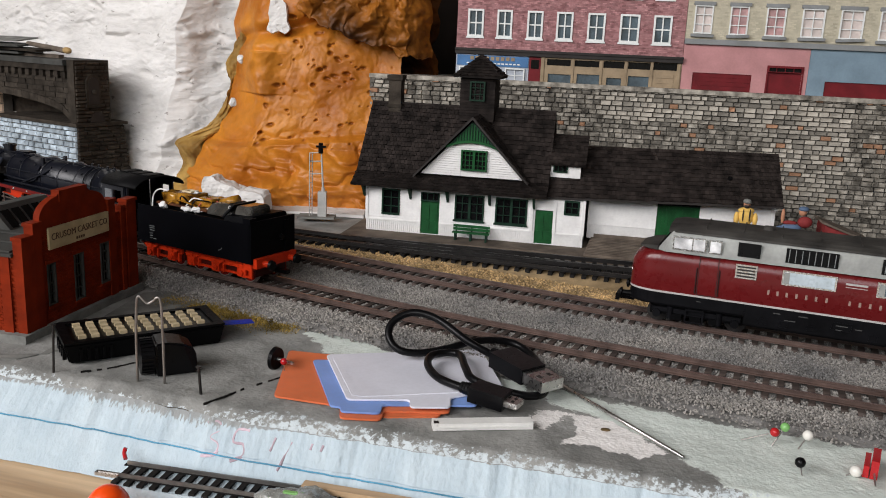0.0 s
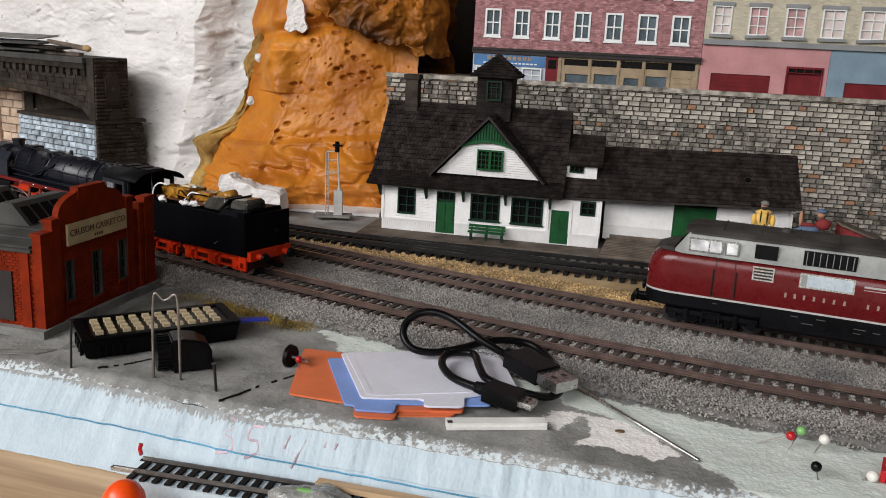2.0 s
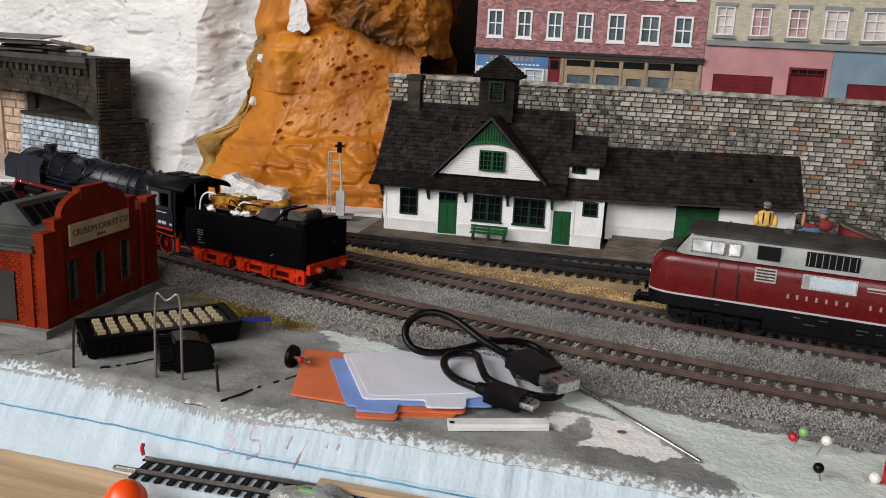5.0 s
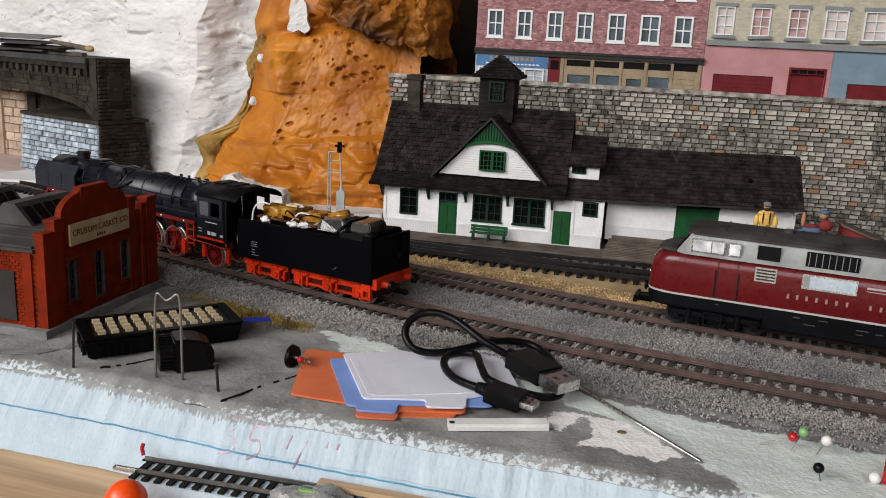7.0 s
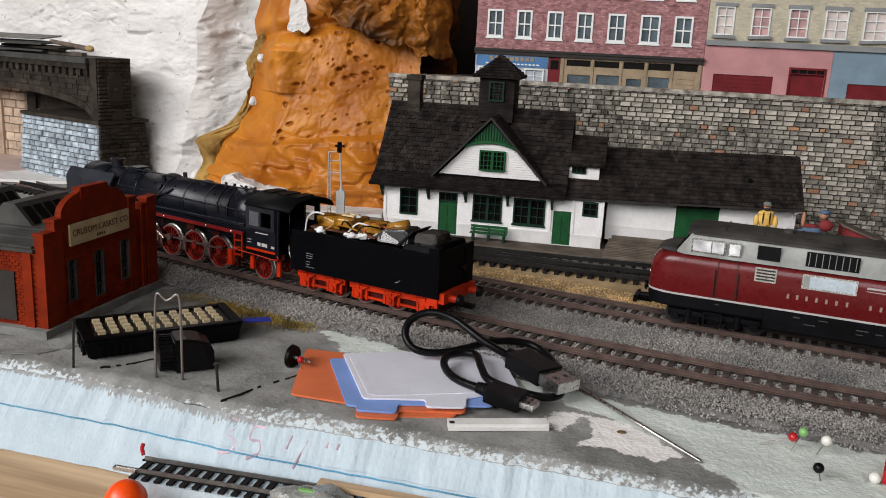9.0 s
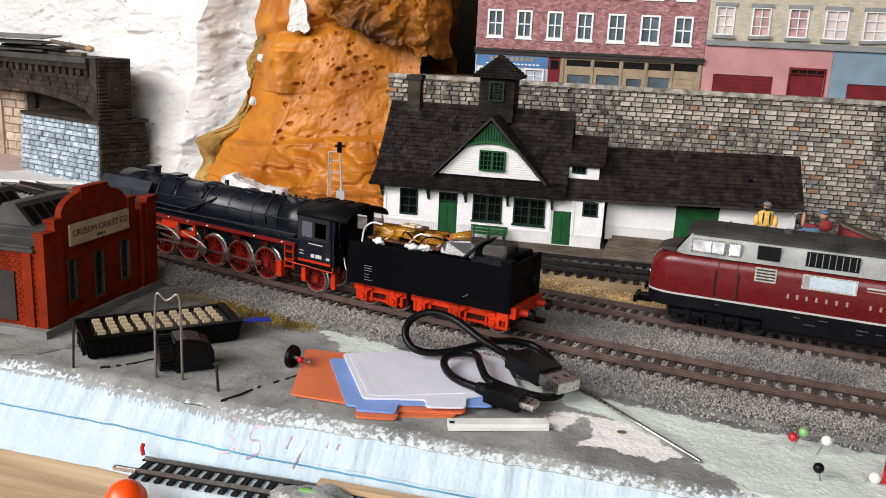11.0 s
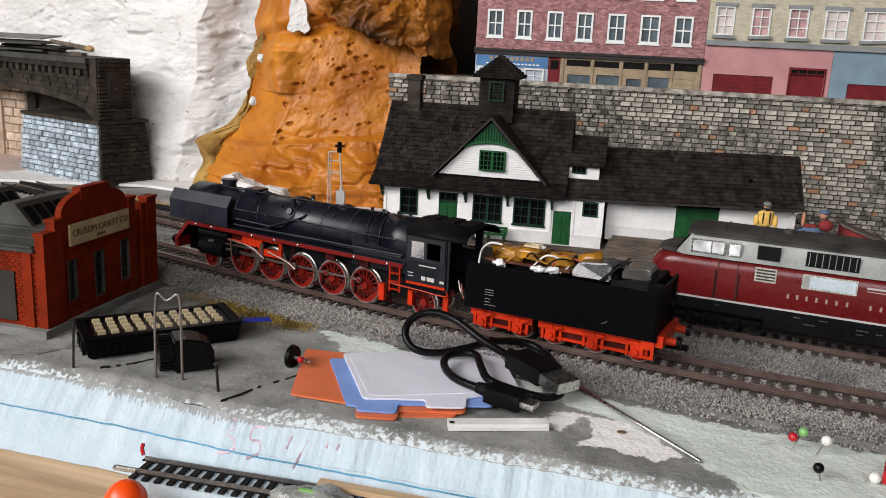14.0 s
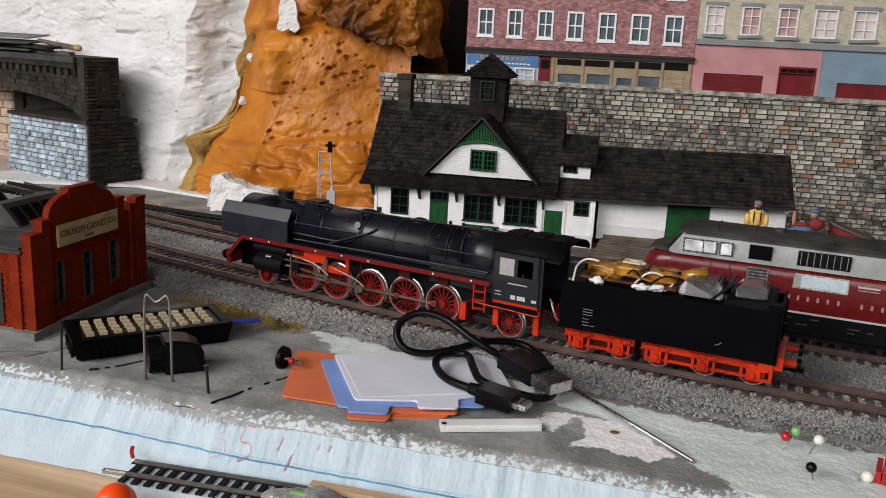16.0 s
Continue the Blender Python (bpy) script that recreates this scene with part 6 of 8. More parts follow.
def wheelset(parent, x, radius, spokes, material, width=2.5, name="wheelset", crank=0.0):
    """A pair of spoked wheels on an axle, turning as one part."""
    w = part(name, cyl((0, -9.5, 0), (0, 9.5, 0), 1.0, 1.0, 12), M_BLACKRAIL, parent)
    w.matrix_basis = mm(x, 0, radius)
    for side in (-1, 1):
        y0, y1 = side * 7.4, side * 9.9
        bm = bmesh.new()
        ring = []
        n = 36
        prof = [(radius - 0.6, y0), (radius + 0.6, y0), (radius + 0.5, y0 + side * 0.7), (radius, y0 + side * 0.9), (radius - 0.1, y1), (radius - 0.5, y1), (radius - 0.6, y1 - side * 0.3)]
        inner = [(radius - 1.5, y0 + side * 0.2), (radius - 0.62, y0 + side * 0.2), (radius - 0.62, y1 - side * 0.35), (radius - 1.5, y1 - side * 0.35)]
        for i in range(n):
            a = 2 * math.pi * i / n
            ring.append([bm.verts.new((r * math.cos(a), y, r * math.sin(a))) for r, y in prof])
        for i in range(n):
            for k in range(len(prof)):
                bm.faces.new((ring[i][k], ring[i][(k + 1) % 7], ring[(i + 1) % n][(k + 1) % 7], ring[(i + 1) % n][k]))
        bmesh.ops.recalc_face_normals(bm, faces=bm.faces)
        part("tyre", bm, M_TYRE, w, "bright worn steel tyre")
        bm = bmesh.new()
        ring = [[bm.verts.new((r * math.cos(2 * math.pi * i / n), y, r * math.sin(2 * math.pi * i / n))) for r, y in inner] for i in range(n)]
        for i in range(n):
            for k in range(4):
                bm.faces.new((ring[i][k], ring[i][(k + 1) % 4], ring[(i + 1) % n][(k + 1) % 4], ring[(i + 1) % n][k]))
        bmesh.ops.recalc_face_normals(bm, faces=bm.faces)
        part("wheel_rim", bm, material, w)
        part("hub", cyl((0, y0, 0), (0, y1 + side * 0.2, 0), 2.1, 1.9, 14), material, w)
        spoke = part("spoke", box(1.6, radius - 1.0, y0 + side * 0.9 - 0.5, y0 + side * 0.9 + 0.5, -0.27, 0.27), material, w)
        for k in range(1, spokes):
            share(spoke, Matrix.Rotation(-2 * math.pi * k / spokes, 4, "Y"))
        if crank:
            bm = bmesh.new()
            pts = [(-(radius - 1.1) * math.cos(t), (radius - 1.1) * math.sin(t)) for t in np.linspace(-0.75, 0.75, 9)]
            prism(pts, min(y0 + side * 0.6, y0 + side * 1.9), max(y0 + side * 0.6, y0 + side * 1.9), "y", bm)
            part("balance_weight", bm, material, w)
            part("crank_pin", cyl((crank, y1 - side * 1.5, 0), (crank, y1 + side * 2.6, 0), 1.0, 0.9, 12), material, w)
    return w


CRANK, PHASE = 3.7, 90.8
DRIVERS = [wheelset(loco, x, 9.2, 16, M_WHEELRED, name="driving_wheelset", crank=CRANK) for x in (-241.6, -220.8, -200.0, -179.2, -158.4)]
LEADING = [wheelset(loco, -266, 5.4, 9, M_WHEELRED, name="leading_wheelset"), wheelset(loco, -123.0, 7.0, 12, M_WHEELRED, name="trailing_wheelset")]
RODS = []
for side in (-1, 1):
    bm = box(0, 83.2, side * 11.3 - 0.4, side * 11.3 + 0.4, -0.55, 0.55)
    for k in range(5):
        cyl((20.8 * k, side * 10.6, 0), (20.8 * k, side * 12.0, 0), 1.5, 1.5, 16, bm)
    RODS.append((part("coupling_rod", bm, M_RODSTEEL, loco, "steel coupling rod"), side))
MAIN = []
for side in (-1, 1):
    bm = box(-40.0, 0, side * 12.7 - 0.4, side * 12.7 + 0.4, -0.6, 0.6)
    cyl((0, side * 12.0, 0), (0, side * 13.6, 0), 2.0, 2.0, 16, bm)
    cyl((-40, side * 12.0, 0), (-40, side * 13.4, 0), 1.5, 1.5, 16, bm)
    MAIN.append((part("main_rod", bm, M_RODSTEEL, loco, "steel main rod"), side))

# tender
TB = [(-15.6, 12.4), (-17.0, 12.4), (-17.0, 33.6), (-16.2, 33.6), (-16.2, 14.0), (16.2, 14.0), (16.2, 33.6), (17.0, 33.6), (17.0, 12.4), (15.6, 12.4)]
tank = part("tank", loft([[(x, y, z) for y, z in TB] for x in (-97.5, -9.5)]), M_TENDERBLACK, tender, "matt black open tender tank")
part("tank_end", box(-10.2, -9.0, -17, 17, 12.4, 35.0), M_TENDERBLACK, tank)
part("tank_front", box(-98.3, -97.4, -17, 17, 12.4, 30.0), M_TENDERBLACK, tank)
part("inner_deck", box(-97, -11, -16.1, 16.1, 26, 31.2), M_BLACKPLASTIC, tank)
part("rear_box", loft([[(x, -16.4, 31.3), (x, 16.4, 31.3), (x, 14.0, z), (x, -14.0, z)] for x, z in ((-31, 35.5), (-12.5, 36.8))]), M_TENDERBLACK, tank, bevel=0.5)
part("rear_notch", box(-14.5, -9.2, -17.4, -12.0, 33.7, 36.8), M_TENDERBLACK, tank, bevel=0.3)
part("rear_ladder", box(-8.95, -8.3, 8.5, 12.5, 14, 33), M_TENDERBLACK, tank)
part("rear_lamp", cyl((-9, 5.8, 24), (-7.4, 5.8, 24), 1.7, 1.5, 14), M_BLACKPLASTIC, tank)
for z in (17.5, 18.9, 20.3, 22.2, 23.4, 24.6):
    w = 9 if z < 18 else 4.5 if z < 22 else 7
    plate(tank, "marking_bar", -88, -88 + w * 0.6, z - 2.6, z - 2.40, -17.02, M_TRIMGREY, thick=0.1)
part("scratch", tube([(-33, -17.05, 16.5), (-31.6, -17.05, 17.0), (-30.4, -17.05, 18.0)], 0.12, 5), M_TRIMGREY, tank)
BOG = [(-96, -65.5), (-62.5, -11)]
TWHEELS = []
part("chip_frame", wall_with_holes(-76, -68.5, -3.2, 2.6, 0, 0.9, [(-74.4, -70.1, -1.8, 1.2)]), M_SIGNCREAM, tender, "cream frame of a small chip").data.transform(Matrix.Translation((0, 0, 0.0423)) @ Matrix(((1, 0, 0, 0), (0, 0, 1, 0), (0, -1, 0, 0), (0, 0, 0, 1))))
for k, (a, b) in enumerate(BOG):
    bg = part("bogie", box(a, b, -11.8, 11.8, 4, 12.2), M_FRAMERED, tender, bevel=0.4)
    for side in (-1, 1):
        sf = part("side_frame", box(a, b, side * 13.0 - 0.7, side * 13.0 + 0.7, 8.2, 13.2), M_REDFRAME, bg, "bright red side frame", bevel=0.3)
        axles = (a + 6.5, b - 6.5) if k == 0 else (a + 6.5, (a + b) / 2, b - 6.5)
        for x in axles:
            ab = part("axle_box", box(x - 2.3, x + 2.3, side * 13.8 - 1.8, side * 13.8 + 1.8, 3.9, 9.0), M_REDFRAME, sf, bevel=0.6)
            part("box_cover", cyl((x, side * 15.4, 6.2), (x, side * 16.5, 6.2), 1.7, 1.3, 12), M_REDFRAME, ab)
            for lf in range(3):
                part("leaf_spring", box(x - 5.4 + lf * 1.3, x + 5.4 - lf * 1.3, side * 14.6 - 0.7, side * 14.6 + 0.7, 9.9 - lf * 0.75, 10.55 - lf * 0.75), M_REDFRAME, sf)
            part("spring_band", box(x - 0.9, x + 0.9, side * 14.8 - 0.9, side * 14.8 + 0.9, 8.1, 10.9), M_REDFRAME, sf, bevel=0.2)
            for dx in (-4.2, 4.2):
                part("spring_hanger", box(x + dx - 0.6, x + dx + 0.6, side * 13.4 - 0.8, side * 13.4 + 0.8, 3.6, 8.2), M_REDFRAME, sf)
        if side < 0:
            for x in axles:
                TWHEELS.append(wheelset(tender, x, 5.7, 9, M_WHEELRED))
        part("lower_tie", box(a + 3, b - 3, side * 13.4 - 0.5, side * 13.4 + 0.5, 4.2, 5.4), M_REDFRAME, sf)
part("rear_beam", box(-9.5, -6.4, -15.5, 15.5, 10.0, 15.2), M_REDFRAME, tender, bevel=0.4)
part("frame_step", wall_with_holes(-15.5, -9.8, 4.2, 12.3, -16.0, -14.6, [(-14.2, -11.2, 5.4, 8.4)]), M_REDFRAME, tender)
for y in (-10, 10):
    b = part("buffer", cyl((-6.4, y, 12.1), (-1.6, y, 12.1), 1.8, 1.5, 16), M_REDFRAME, tender, "red buffer")
    part("buffer_head", cyl((-1.6, y, 12.1), (0, y, 12.1), 2.8, 2.5, 20), M_BLACKPLASTIC, b)
part("coupling", box(-8, 1.5, -1.5, 1.5, 6.0, 8.0), M_BLACKPLASTIC, tender, bevel=0.4)
# electronics in the open tender
part("circuit_board", box(-93, -52, -7.5, 9.5, 33.4, 34.4), mat("brown_circuit_board", (0.10, 0.035, 0.015), 0.4, vary=0.4, scale=200, bump=0.1), tender, bevel=0.2)
part("board_stand", box(-90, -55, -4, 6, 31.25, 33.3), M_BLACKPLASTIC, tender)
re_ = random.Random(8)
AM = [(-91, -76, -5, 7.5, 34.5, 39.4), (-79, -66, -6.0, 7, 36.0, 40.6), (-67, -53, -3.5, 8.5, 35.0, 39.4)]
for a, b, c, d, e, f in AM:
    bm = box(a, b, c, d, e, f)
    bmesh.ops.subdivide_edges(bm, edges=bm.edges, cuts=4, use_grid_fill=True)
    for v in bm.verts:
        v.co += noise.noise_vector(v.co * 0.35) * 1.3 + noise.noise_vector(v.co * 0.9) * 0.5
    part("taped_decoder", bm, M_AMBER, tender, "crumpled amber tape round a decoder", smooth=True)
bm = cyl((-52, 4, 37.5), (-41.5, 6.5, 39.2), 2.4, 3.6, 14)
part("amber_plug", bm, M_AMBER, tender, "amber wrapped cable end", smooth=True)
part("black_sleeve", cyl((-57, 3, 37), (-51, 4.2, 37.6), 2.0, 2.0, 10), M_BLACKPLASTIC, tender)
for c, r, q in (((-85, -9.5, 33.3), 2.1, (1.5, 0.9, 0.7)), ((-66, -9.0, 33.3), 2.2, (1.8, 0.8, 0.65)), ((-60, -7.5, 33.6), 1.9, (1.6, 1, 0.8)), ((-70, 1, 41.0), 2.0, (1.5, 1.4, 0.4))):
    bm = ball(c, r, None, 16, q)
    for v in bm.verts:
        v.co += noise.noise_vector(v.co * 0.5) * 1.1 + noise.noise_vector(v.co * 1.4) * 0.55
    part("glue_blob", bm, M_WHITEGLUE, tender, "white glue blob", smooth=True)
for k in range(7):
    x = re_.uniform(-88, -60)
    pts = [(x, re_.uniform(-9, -2), 34), (x + re_.uniform(2, 8), re_.uniform(-11, 0), 38 + re_.uniform(-1, 3)), (x + re_.uniform(8, 16), re_.uniform(-9, 3), 36), (x + re_.uniform(12, 20), re_.uniform(-8, 2), 33)]
    part("wire", tube(pts, 0.42, 6), (M_COPPER, M_BLACKPLASTIC, M_AMBER, M_WHITEGLUE)[k % 4], tender)
part("white_lead", tube([(-96, -8, 30.5), (-95, -7.5, 38), (-91, -6.5, 41.5), (-86, -5, 41)], 0.45, 8), M_WHITEGLUE, tender)
part("clear_block", loft([[(x, -9, 33.0), (x, 9, 33.0), (x, 7, z), (x, -7, z)] for x, z in ((-51, 36.2), (-48, 39.0), (-35, 40.4), (-33, 38.0))]), M_CLEAR, tender, "clear plastic covered weight", bevel=0.7)
part("slanted_plate", loft([[(-38, -10, 33), (-36.5, -10, 33), (-36.5, 9, 33), (-38, 9, 33)], [(-30, -9, 41), (-28.7, -9, 41), (-28.7, 8, 41), (-30, 8, 41)]]), M_DARKGREYBODY, tender)
part("clear_block", loft([[(x, -10, 35.6), (x, 6, 35.6), (x, 5, z), (x, -9, z)] for x, z in ((-28, 39.6), (-26.5, 40.6), (-17.5, 41.2), (-15.8, 40.0))]), M_CLEAR, tender, "clear plastic covered weight", bevel=0.6)
part("drawbar_wire", tube([(-104, -10, 22), (-101, -12, 17), (-98.5, -10, 14)], 0.35, 6), M_DULLSTEEL, loco)
part("drawbar_wire", tube([(-104, -7, 20), (-101.5, -9, 14), (-98.5, -8, 12)], 0.4, 6), M_COPPER, loco)

TRAVEL = [(0, -86), (0.25, -95.5), (0.5, -101.0), (0.75, -102.0), (1, -102.0), (2.75, -101.5), (3, -100.6), (3.25, -97.6), (3.5, -93), (4, -83.6), (6.5, -29.6), (7, -20.6), (7.5, -10.6),
          (8, -1.0), (8.5, 6.8), (9, 17.2), (11.5, 63.2), (12, 73.7), (12.5, 85.6), (13, 97.5), (13.5, 108.6), (14, 119.5), (14.5, 130.2), (15, 142.6), (15.5, 156.4), (16, 169.2)]


def travelled(t):
    """Where the tender's rear buffer is along its track, in mm: a smooth curve through the table."""
    ts, ss = [a for a, b in TRAVEL], [b for a, b in TRAVEL]
    i = max(0, min(len(ts) - 2, int(np.searchsorted(ts, t, side="right")) - 1))
    sl = [(ss[k + 1] - ss[k]) / (ts[k + 1] - ts[k]) for k in range(len(ts) - 1)]

    def slope(k):
        if k == 0 or k == len(ts) - 1:
            return sl[0] if k == 0 else sl[-1]
        a, b = sl[k - 1], sl[k]
        return 0.0 if a * b <= 0 else 2 * a * b / (a + b)
    h = ts[i + 1] - ts[i]
    u = (t - ts[i]) / h
    return ((2 * u ** 3 - 3 * u ** 2 + 1) * ss[i] + (u ** 3 - 2 * u ** 2 + u) * h * slope(i) + (-2 * u ** 3 + 3 * u ** 2) * ss[i + 1] + (u ** 3 - u ** 2) * h * slope(i + 1))


def motions():
    times = [k * 0.25 for k in range(65)]
    walk(loco, [(t, on_line(LINE1, travelled(t), *LOCO_PIVOTS)) for t in times])
    walk(tender, [(t, on_line(LINE1, travelled(t), *TENDER_PIVOTS)) for t in times])
    for sets, radius in ((DRIVERS, 9.2), (LEADING[:1], 5.4), (LEADING[1:], 7.0), (TWHEELS, 5.7)):
        for w in sets:
            x = w.location.x * 1000
            walk(w, [(t, mm(x, 0, radius, 0, math.degrees((travelled(t) + PHASE) / radius), 0)) for t in times])
    for rod, side in RODS:
        walk(rod, [(t, mm(-241.6 + CRANK * math.cos((travelled(t) + PHASE) / 9.2), 0, 9.2 - CRANK * math.sin((travelled(t) + PHASE) / 9.2))) for t in times])
    for rod, side in MAIN:
        rows = []
        for t in times:
            a = (travelled(t) + PHASE) / 9.2
            x, z = -200.0 + CRANK * math.cos(a), 9.2 - CRANK * math.sin(a)
            rows.append((t, mm(x, 0, z, 0, -math.degrees(math.asin((z - 13.4) / 40.0)) , 0)))
        walk(rod, rows)

# ---------------------------------------------------------------- brick factory
M_ORANGEBRICK = mat("orange_red_brick", (0.190, 0.019, 0.004), 0.7, spec=0.08, vary=0.2, scale=120, fine=700, bump=0.15, piece=0.12, island=0.16)
M_FACTORYROOF = mat("grey_tarred_roof", (0.060, 0.060, 0.055), 0.8, vary=0.25, scale=60, bump=0.3, stain=0.2)
M_SIGN = mat("cream_sign", (0.48, 0.38, 0.22), 0.6, vary=0.12, scale=120, bump=0.05)
M_SIGNINK = mat("faded_brown_ink", (0.10, 0.055, 0.035), 0.7, vary=0.2)
M_GREYBASE = mat("grey_concrete", (0.20, 0.20, 0.185), 0.85, vary=0.25, scale=80, bump=0.3)
FACTORY = mm(-175.7, 361.3, 0, 0, 0, 76.5)        # x along the gabled front, y to the back, the front looks along -y
factory = thing("brick_factory", FACTORY, "orange-red brick model factory with stepped gable and cream sign", "factory")
FW = [(15.7, 21.8, 12.0, 32.0), (35.0, 42.4, 9.0, 32.2), (55.7, 63.2, 12.0, 33.2)]
front = part("front_wall", wall_with_holes(0, 86, 4, 46, 0, 3, FW), M_ORANGEBRICK, factory)
arch = [(12.0, 46.02)] + [(12 + 1.0 + 16 * (1 - math.cos(t)), 46 + 7 + 9.0 * math.sin(t)) for t in np.linspace(0.05, 1.35, 9)] + [(27.5, 63.6), (46.5, 63.6)] + \
       [(62 - 16 * (1 - math.cos(t)), 46 + 7 + 8.0 * math.sin(t)) for t in np.linspace(1.3, 0.05, 9)] + [(63.5, 46.02)]
part("stepped_gable", prism(arch, 0.0, 3.2), M_ORANGEBRICK, front)
part("gable_block", box(26.8, 47.2, -0.6, 3.8, 59.0, 64.2), M_ORANGEBRICK, front, bevel=0.3)
for u0, u1, z in ((-0.6, 7.0, 46.0), (7.05, 12.5, 51.0), (63.0, 68.5, 52.5), (73.5, 76.5, 47.5), (78.6, 87.0, 50.0)):
    part("pier", box(u0, u1, -1.0, 3.6, 4, z), M_ORANGEBRICK, front, bevel=0.25)
    part("pier_cap", box(u0 - 0.5, u1 + 0.5, -1.5, 4.1, z + 0.02, z + 1.6), M_ORANGEBRICK, front, bevel=0.3)
bm = bmesh.new()
for r, z in enumerate(np.arange(5, 45, 1.35)):
    u = 0.4 + 1.5 * (r % 2)
    while u < 82:
        if not any(h[0] - 0.2 < u + 2.7 and u < h[1] + 0.2 and h[2] - 0.3 < z + 0.6 < h[3] + 0.3 for h in FW):
            box(u, u + 2.7, -0.3, 0, z, z + 1.0, bm)
        u += 3.0
part("brick_facing", bm, M_ORANGEBRICK, front)["kind"] = "stuff"
for h in FW:
    w = sash(factory, *h, 0.9, 2, 4, M_FACTORYROOF, M_GLASSDARK, bar=0.6, rim=0.8)
    part("lintel", box(h[0] - 1.2, h[1] + 1.2, -0.9, -0.25, h[3], h[3] + 1.6), M_ORANGEBRICK, w)
    part("sill", box(h[0] - 0.8, h[1] + 0.8, -1.2, -0.2, h[2] - 1.2, h[2]), M_ORANGEBRICK, w)
sign = part("sign_board", box(17.0, 62.0, -1.5, -0.4, 38.4, 48.4), M_SIGN, factory, "cream sign board with dark lettering", bevel=0.2)


def lettering(text, size, m, material, parent):
    """Raised letters in the built-in font, as a mesh."""
    cu = bpy.data.curves.new("letters", "FONT")
    cu.body, cu.size, cu.extrude, cu.resolution_u = text, size / 1000, 0.00008, 3
    tmp = new("letters_curve", cu)
    me = bpy.data.meshes.new_from_object(tmp)
    bpy.data.objects.remove(tmp)
    me.materials.append(material)
    ob = new("lettering", me)
    ob.parent = parent
    ob.matrix_basis = m
    return ob


lettering("CRUSOM CASKET CO", 4.35, mm(18.2, -1.62, 42.6, 90, 0, 0), M_SIGNINK, sign)
bm = bmesh.new()
for i in range(4):
    box(36 + i * 1.7, 37.1 + i * 1.7, -1.66, -1.5, 39.6, 40.9, bm)
part("letter_bars", bm, M_SIGNINK, sign)
# the side that runs away to the left, with its roof and skylights
part("side_wall", wall_with_holes(0, 2.5, 4, 40, 3.25, 110, []), M_ORANGEBRICK, factory)
bm = bmesh.new()
for r, z in enumerate(np.arange(5, 39, 1.35)):
    y = 3.8 + 1.5 * (r % 2)
    while y < 60:
        if not (14.2 < y < 28 and 6 < z < 30):
            box(-0.4, 0, y, y + 2.7, z, z + 0.95, bm)
        y += 3.0
part("brick_facing", bm, M_ORANGEBRICK, factory)["kind"] = "stuff"
part("side_door", box(-1.0, -0.45, 15.0, 27.5, 6.2, 29.2), M_DARKBAND, factory, "dark loading door", bevel=0.2)
for y in (8, 34):
    part("pier", box(-1.2, 0, y - 2.4, y + 2.4, 4, 40), M_ORANGEBRICK, factory)
part("roof", slab_between((-2, 3.8, 40.2), (-2, 110, 40.2), (41, 110, 46.5), (41, 3.8, 46.5), 1.4), M_FACTORYROOF, factory, "grey tarred roof")
part("roof_half", slab_between((41, 3.8, 46.5), (41, 110, 46.5), (82, 110, 40.2), (82, 3.8, 40.2), 1.4), M_FACTORYROOF, factory)
for k in range(4):
    part("roof_sheet", box(-1 + k * 10, 8.6 + k * 10, 5, 60, 40.6 + k * 1.46, 41.5 + k * 1.46), M_FACTORYROOF, factory)
part("back_wall", box(3, 82, 108, 110, 4, 40), M_ORANGEBRICK, factory)
part("far_wall", box(80, 82, 3.3, 107.9, 4, 40), M_ORANGEBRICK, factory)
for y in (22, 56):
    sk = part("skylight", loft([[(x, y, z0), (x, y + 26, z0), (x, y + 16, z0 + 11), (x, y + 10, z0 + 11)] for x, z0 in ((22, 43.5), (60, 43.5))]), M_FACTORYROOF, factory, "ridged grey skylight")
    for i in range(5):
        part("skylight_pane", loft([[(24.5 + i * 7, y + 1.6, 44.8), (29.5 + i * 7, y + 1.6, 44.8), (29.5 + i * 7, y + 1.2, 45.2), (24.5 + i * 7, y + 1.2, 45.2)], [(24.5 + i * 7, y + 8.0, 52.2), (29.5 + i * 7, y + 8.0, 52.2), (29.5 + i * 7, y + 7.6, 52.6), (24.5 + i * 7, y + 7.6, 52.6)]]), M_GLASSDARK, sk)
part("foundation", box(-4, 89, -2.5, 112, 0.1, 4.0), M_GREYBASE, factory, "grey concrete foundation", bevel=0.6)
tagged(part("factory_yard", prism([(-215, 338), (-170, 339), (-163, 346), (-150, 440), (-120, 452), (-112, 430), (-140, 400), (-160, 346)], 0.2, 0.7, "z"), M_GREYBASE), "thin grey card ground beside the factory", "ground", kind="structure")

# ---------------------------------------------------------------- stone viaduct
VIA = mm(-299.3, 726.5, 0, 0, 0, -33.5)           # x runs to the right along the arch face, y to the back
viaduct = thing("stone_viaduct", VIA, "dark stone model viaduct with an arch and a pier coloured pale on its lit front", "viaduct")


def taper_box(x0, x1, y0, y1, z0, z1, batter, bm=None):
    bm = bm or bmesh.new()
    a = [bm.verts.new(p) for p in ((x0, y0, z0), (x1, y0, z0), (x1, y1, z0), (x0, y1, z0))]
    b = [bm.verts.new(p) for p in ((x0 + batter, y0 + batter, z1), (x1 - batter, y0 + batter, z1), (x1 - batter, y1 - batter, z1), (x0 + batter, y1 - batter, z1))]
    bm.faces.new(a[::-1])
    bm.faces.new(b)
    for i in range(4):
        bm.faces.new((a[i], a[(i + 1) % 4], b[(i + 1) % 4], b[i]))
    return bm


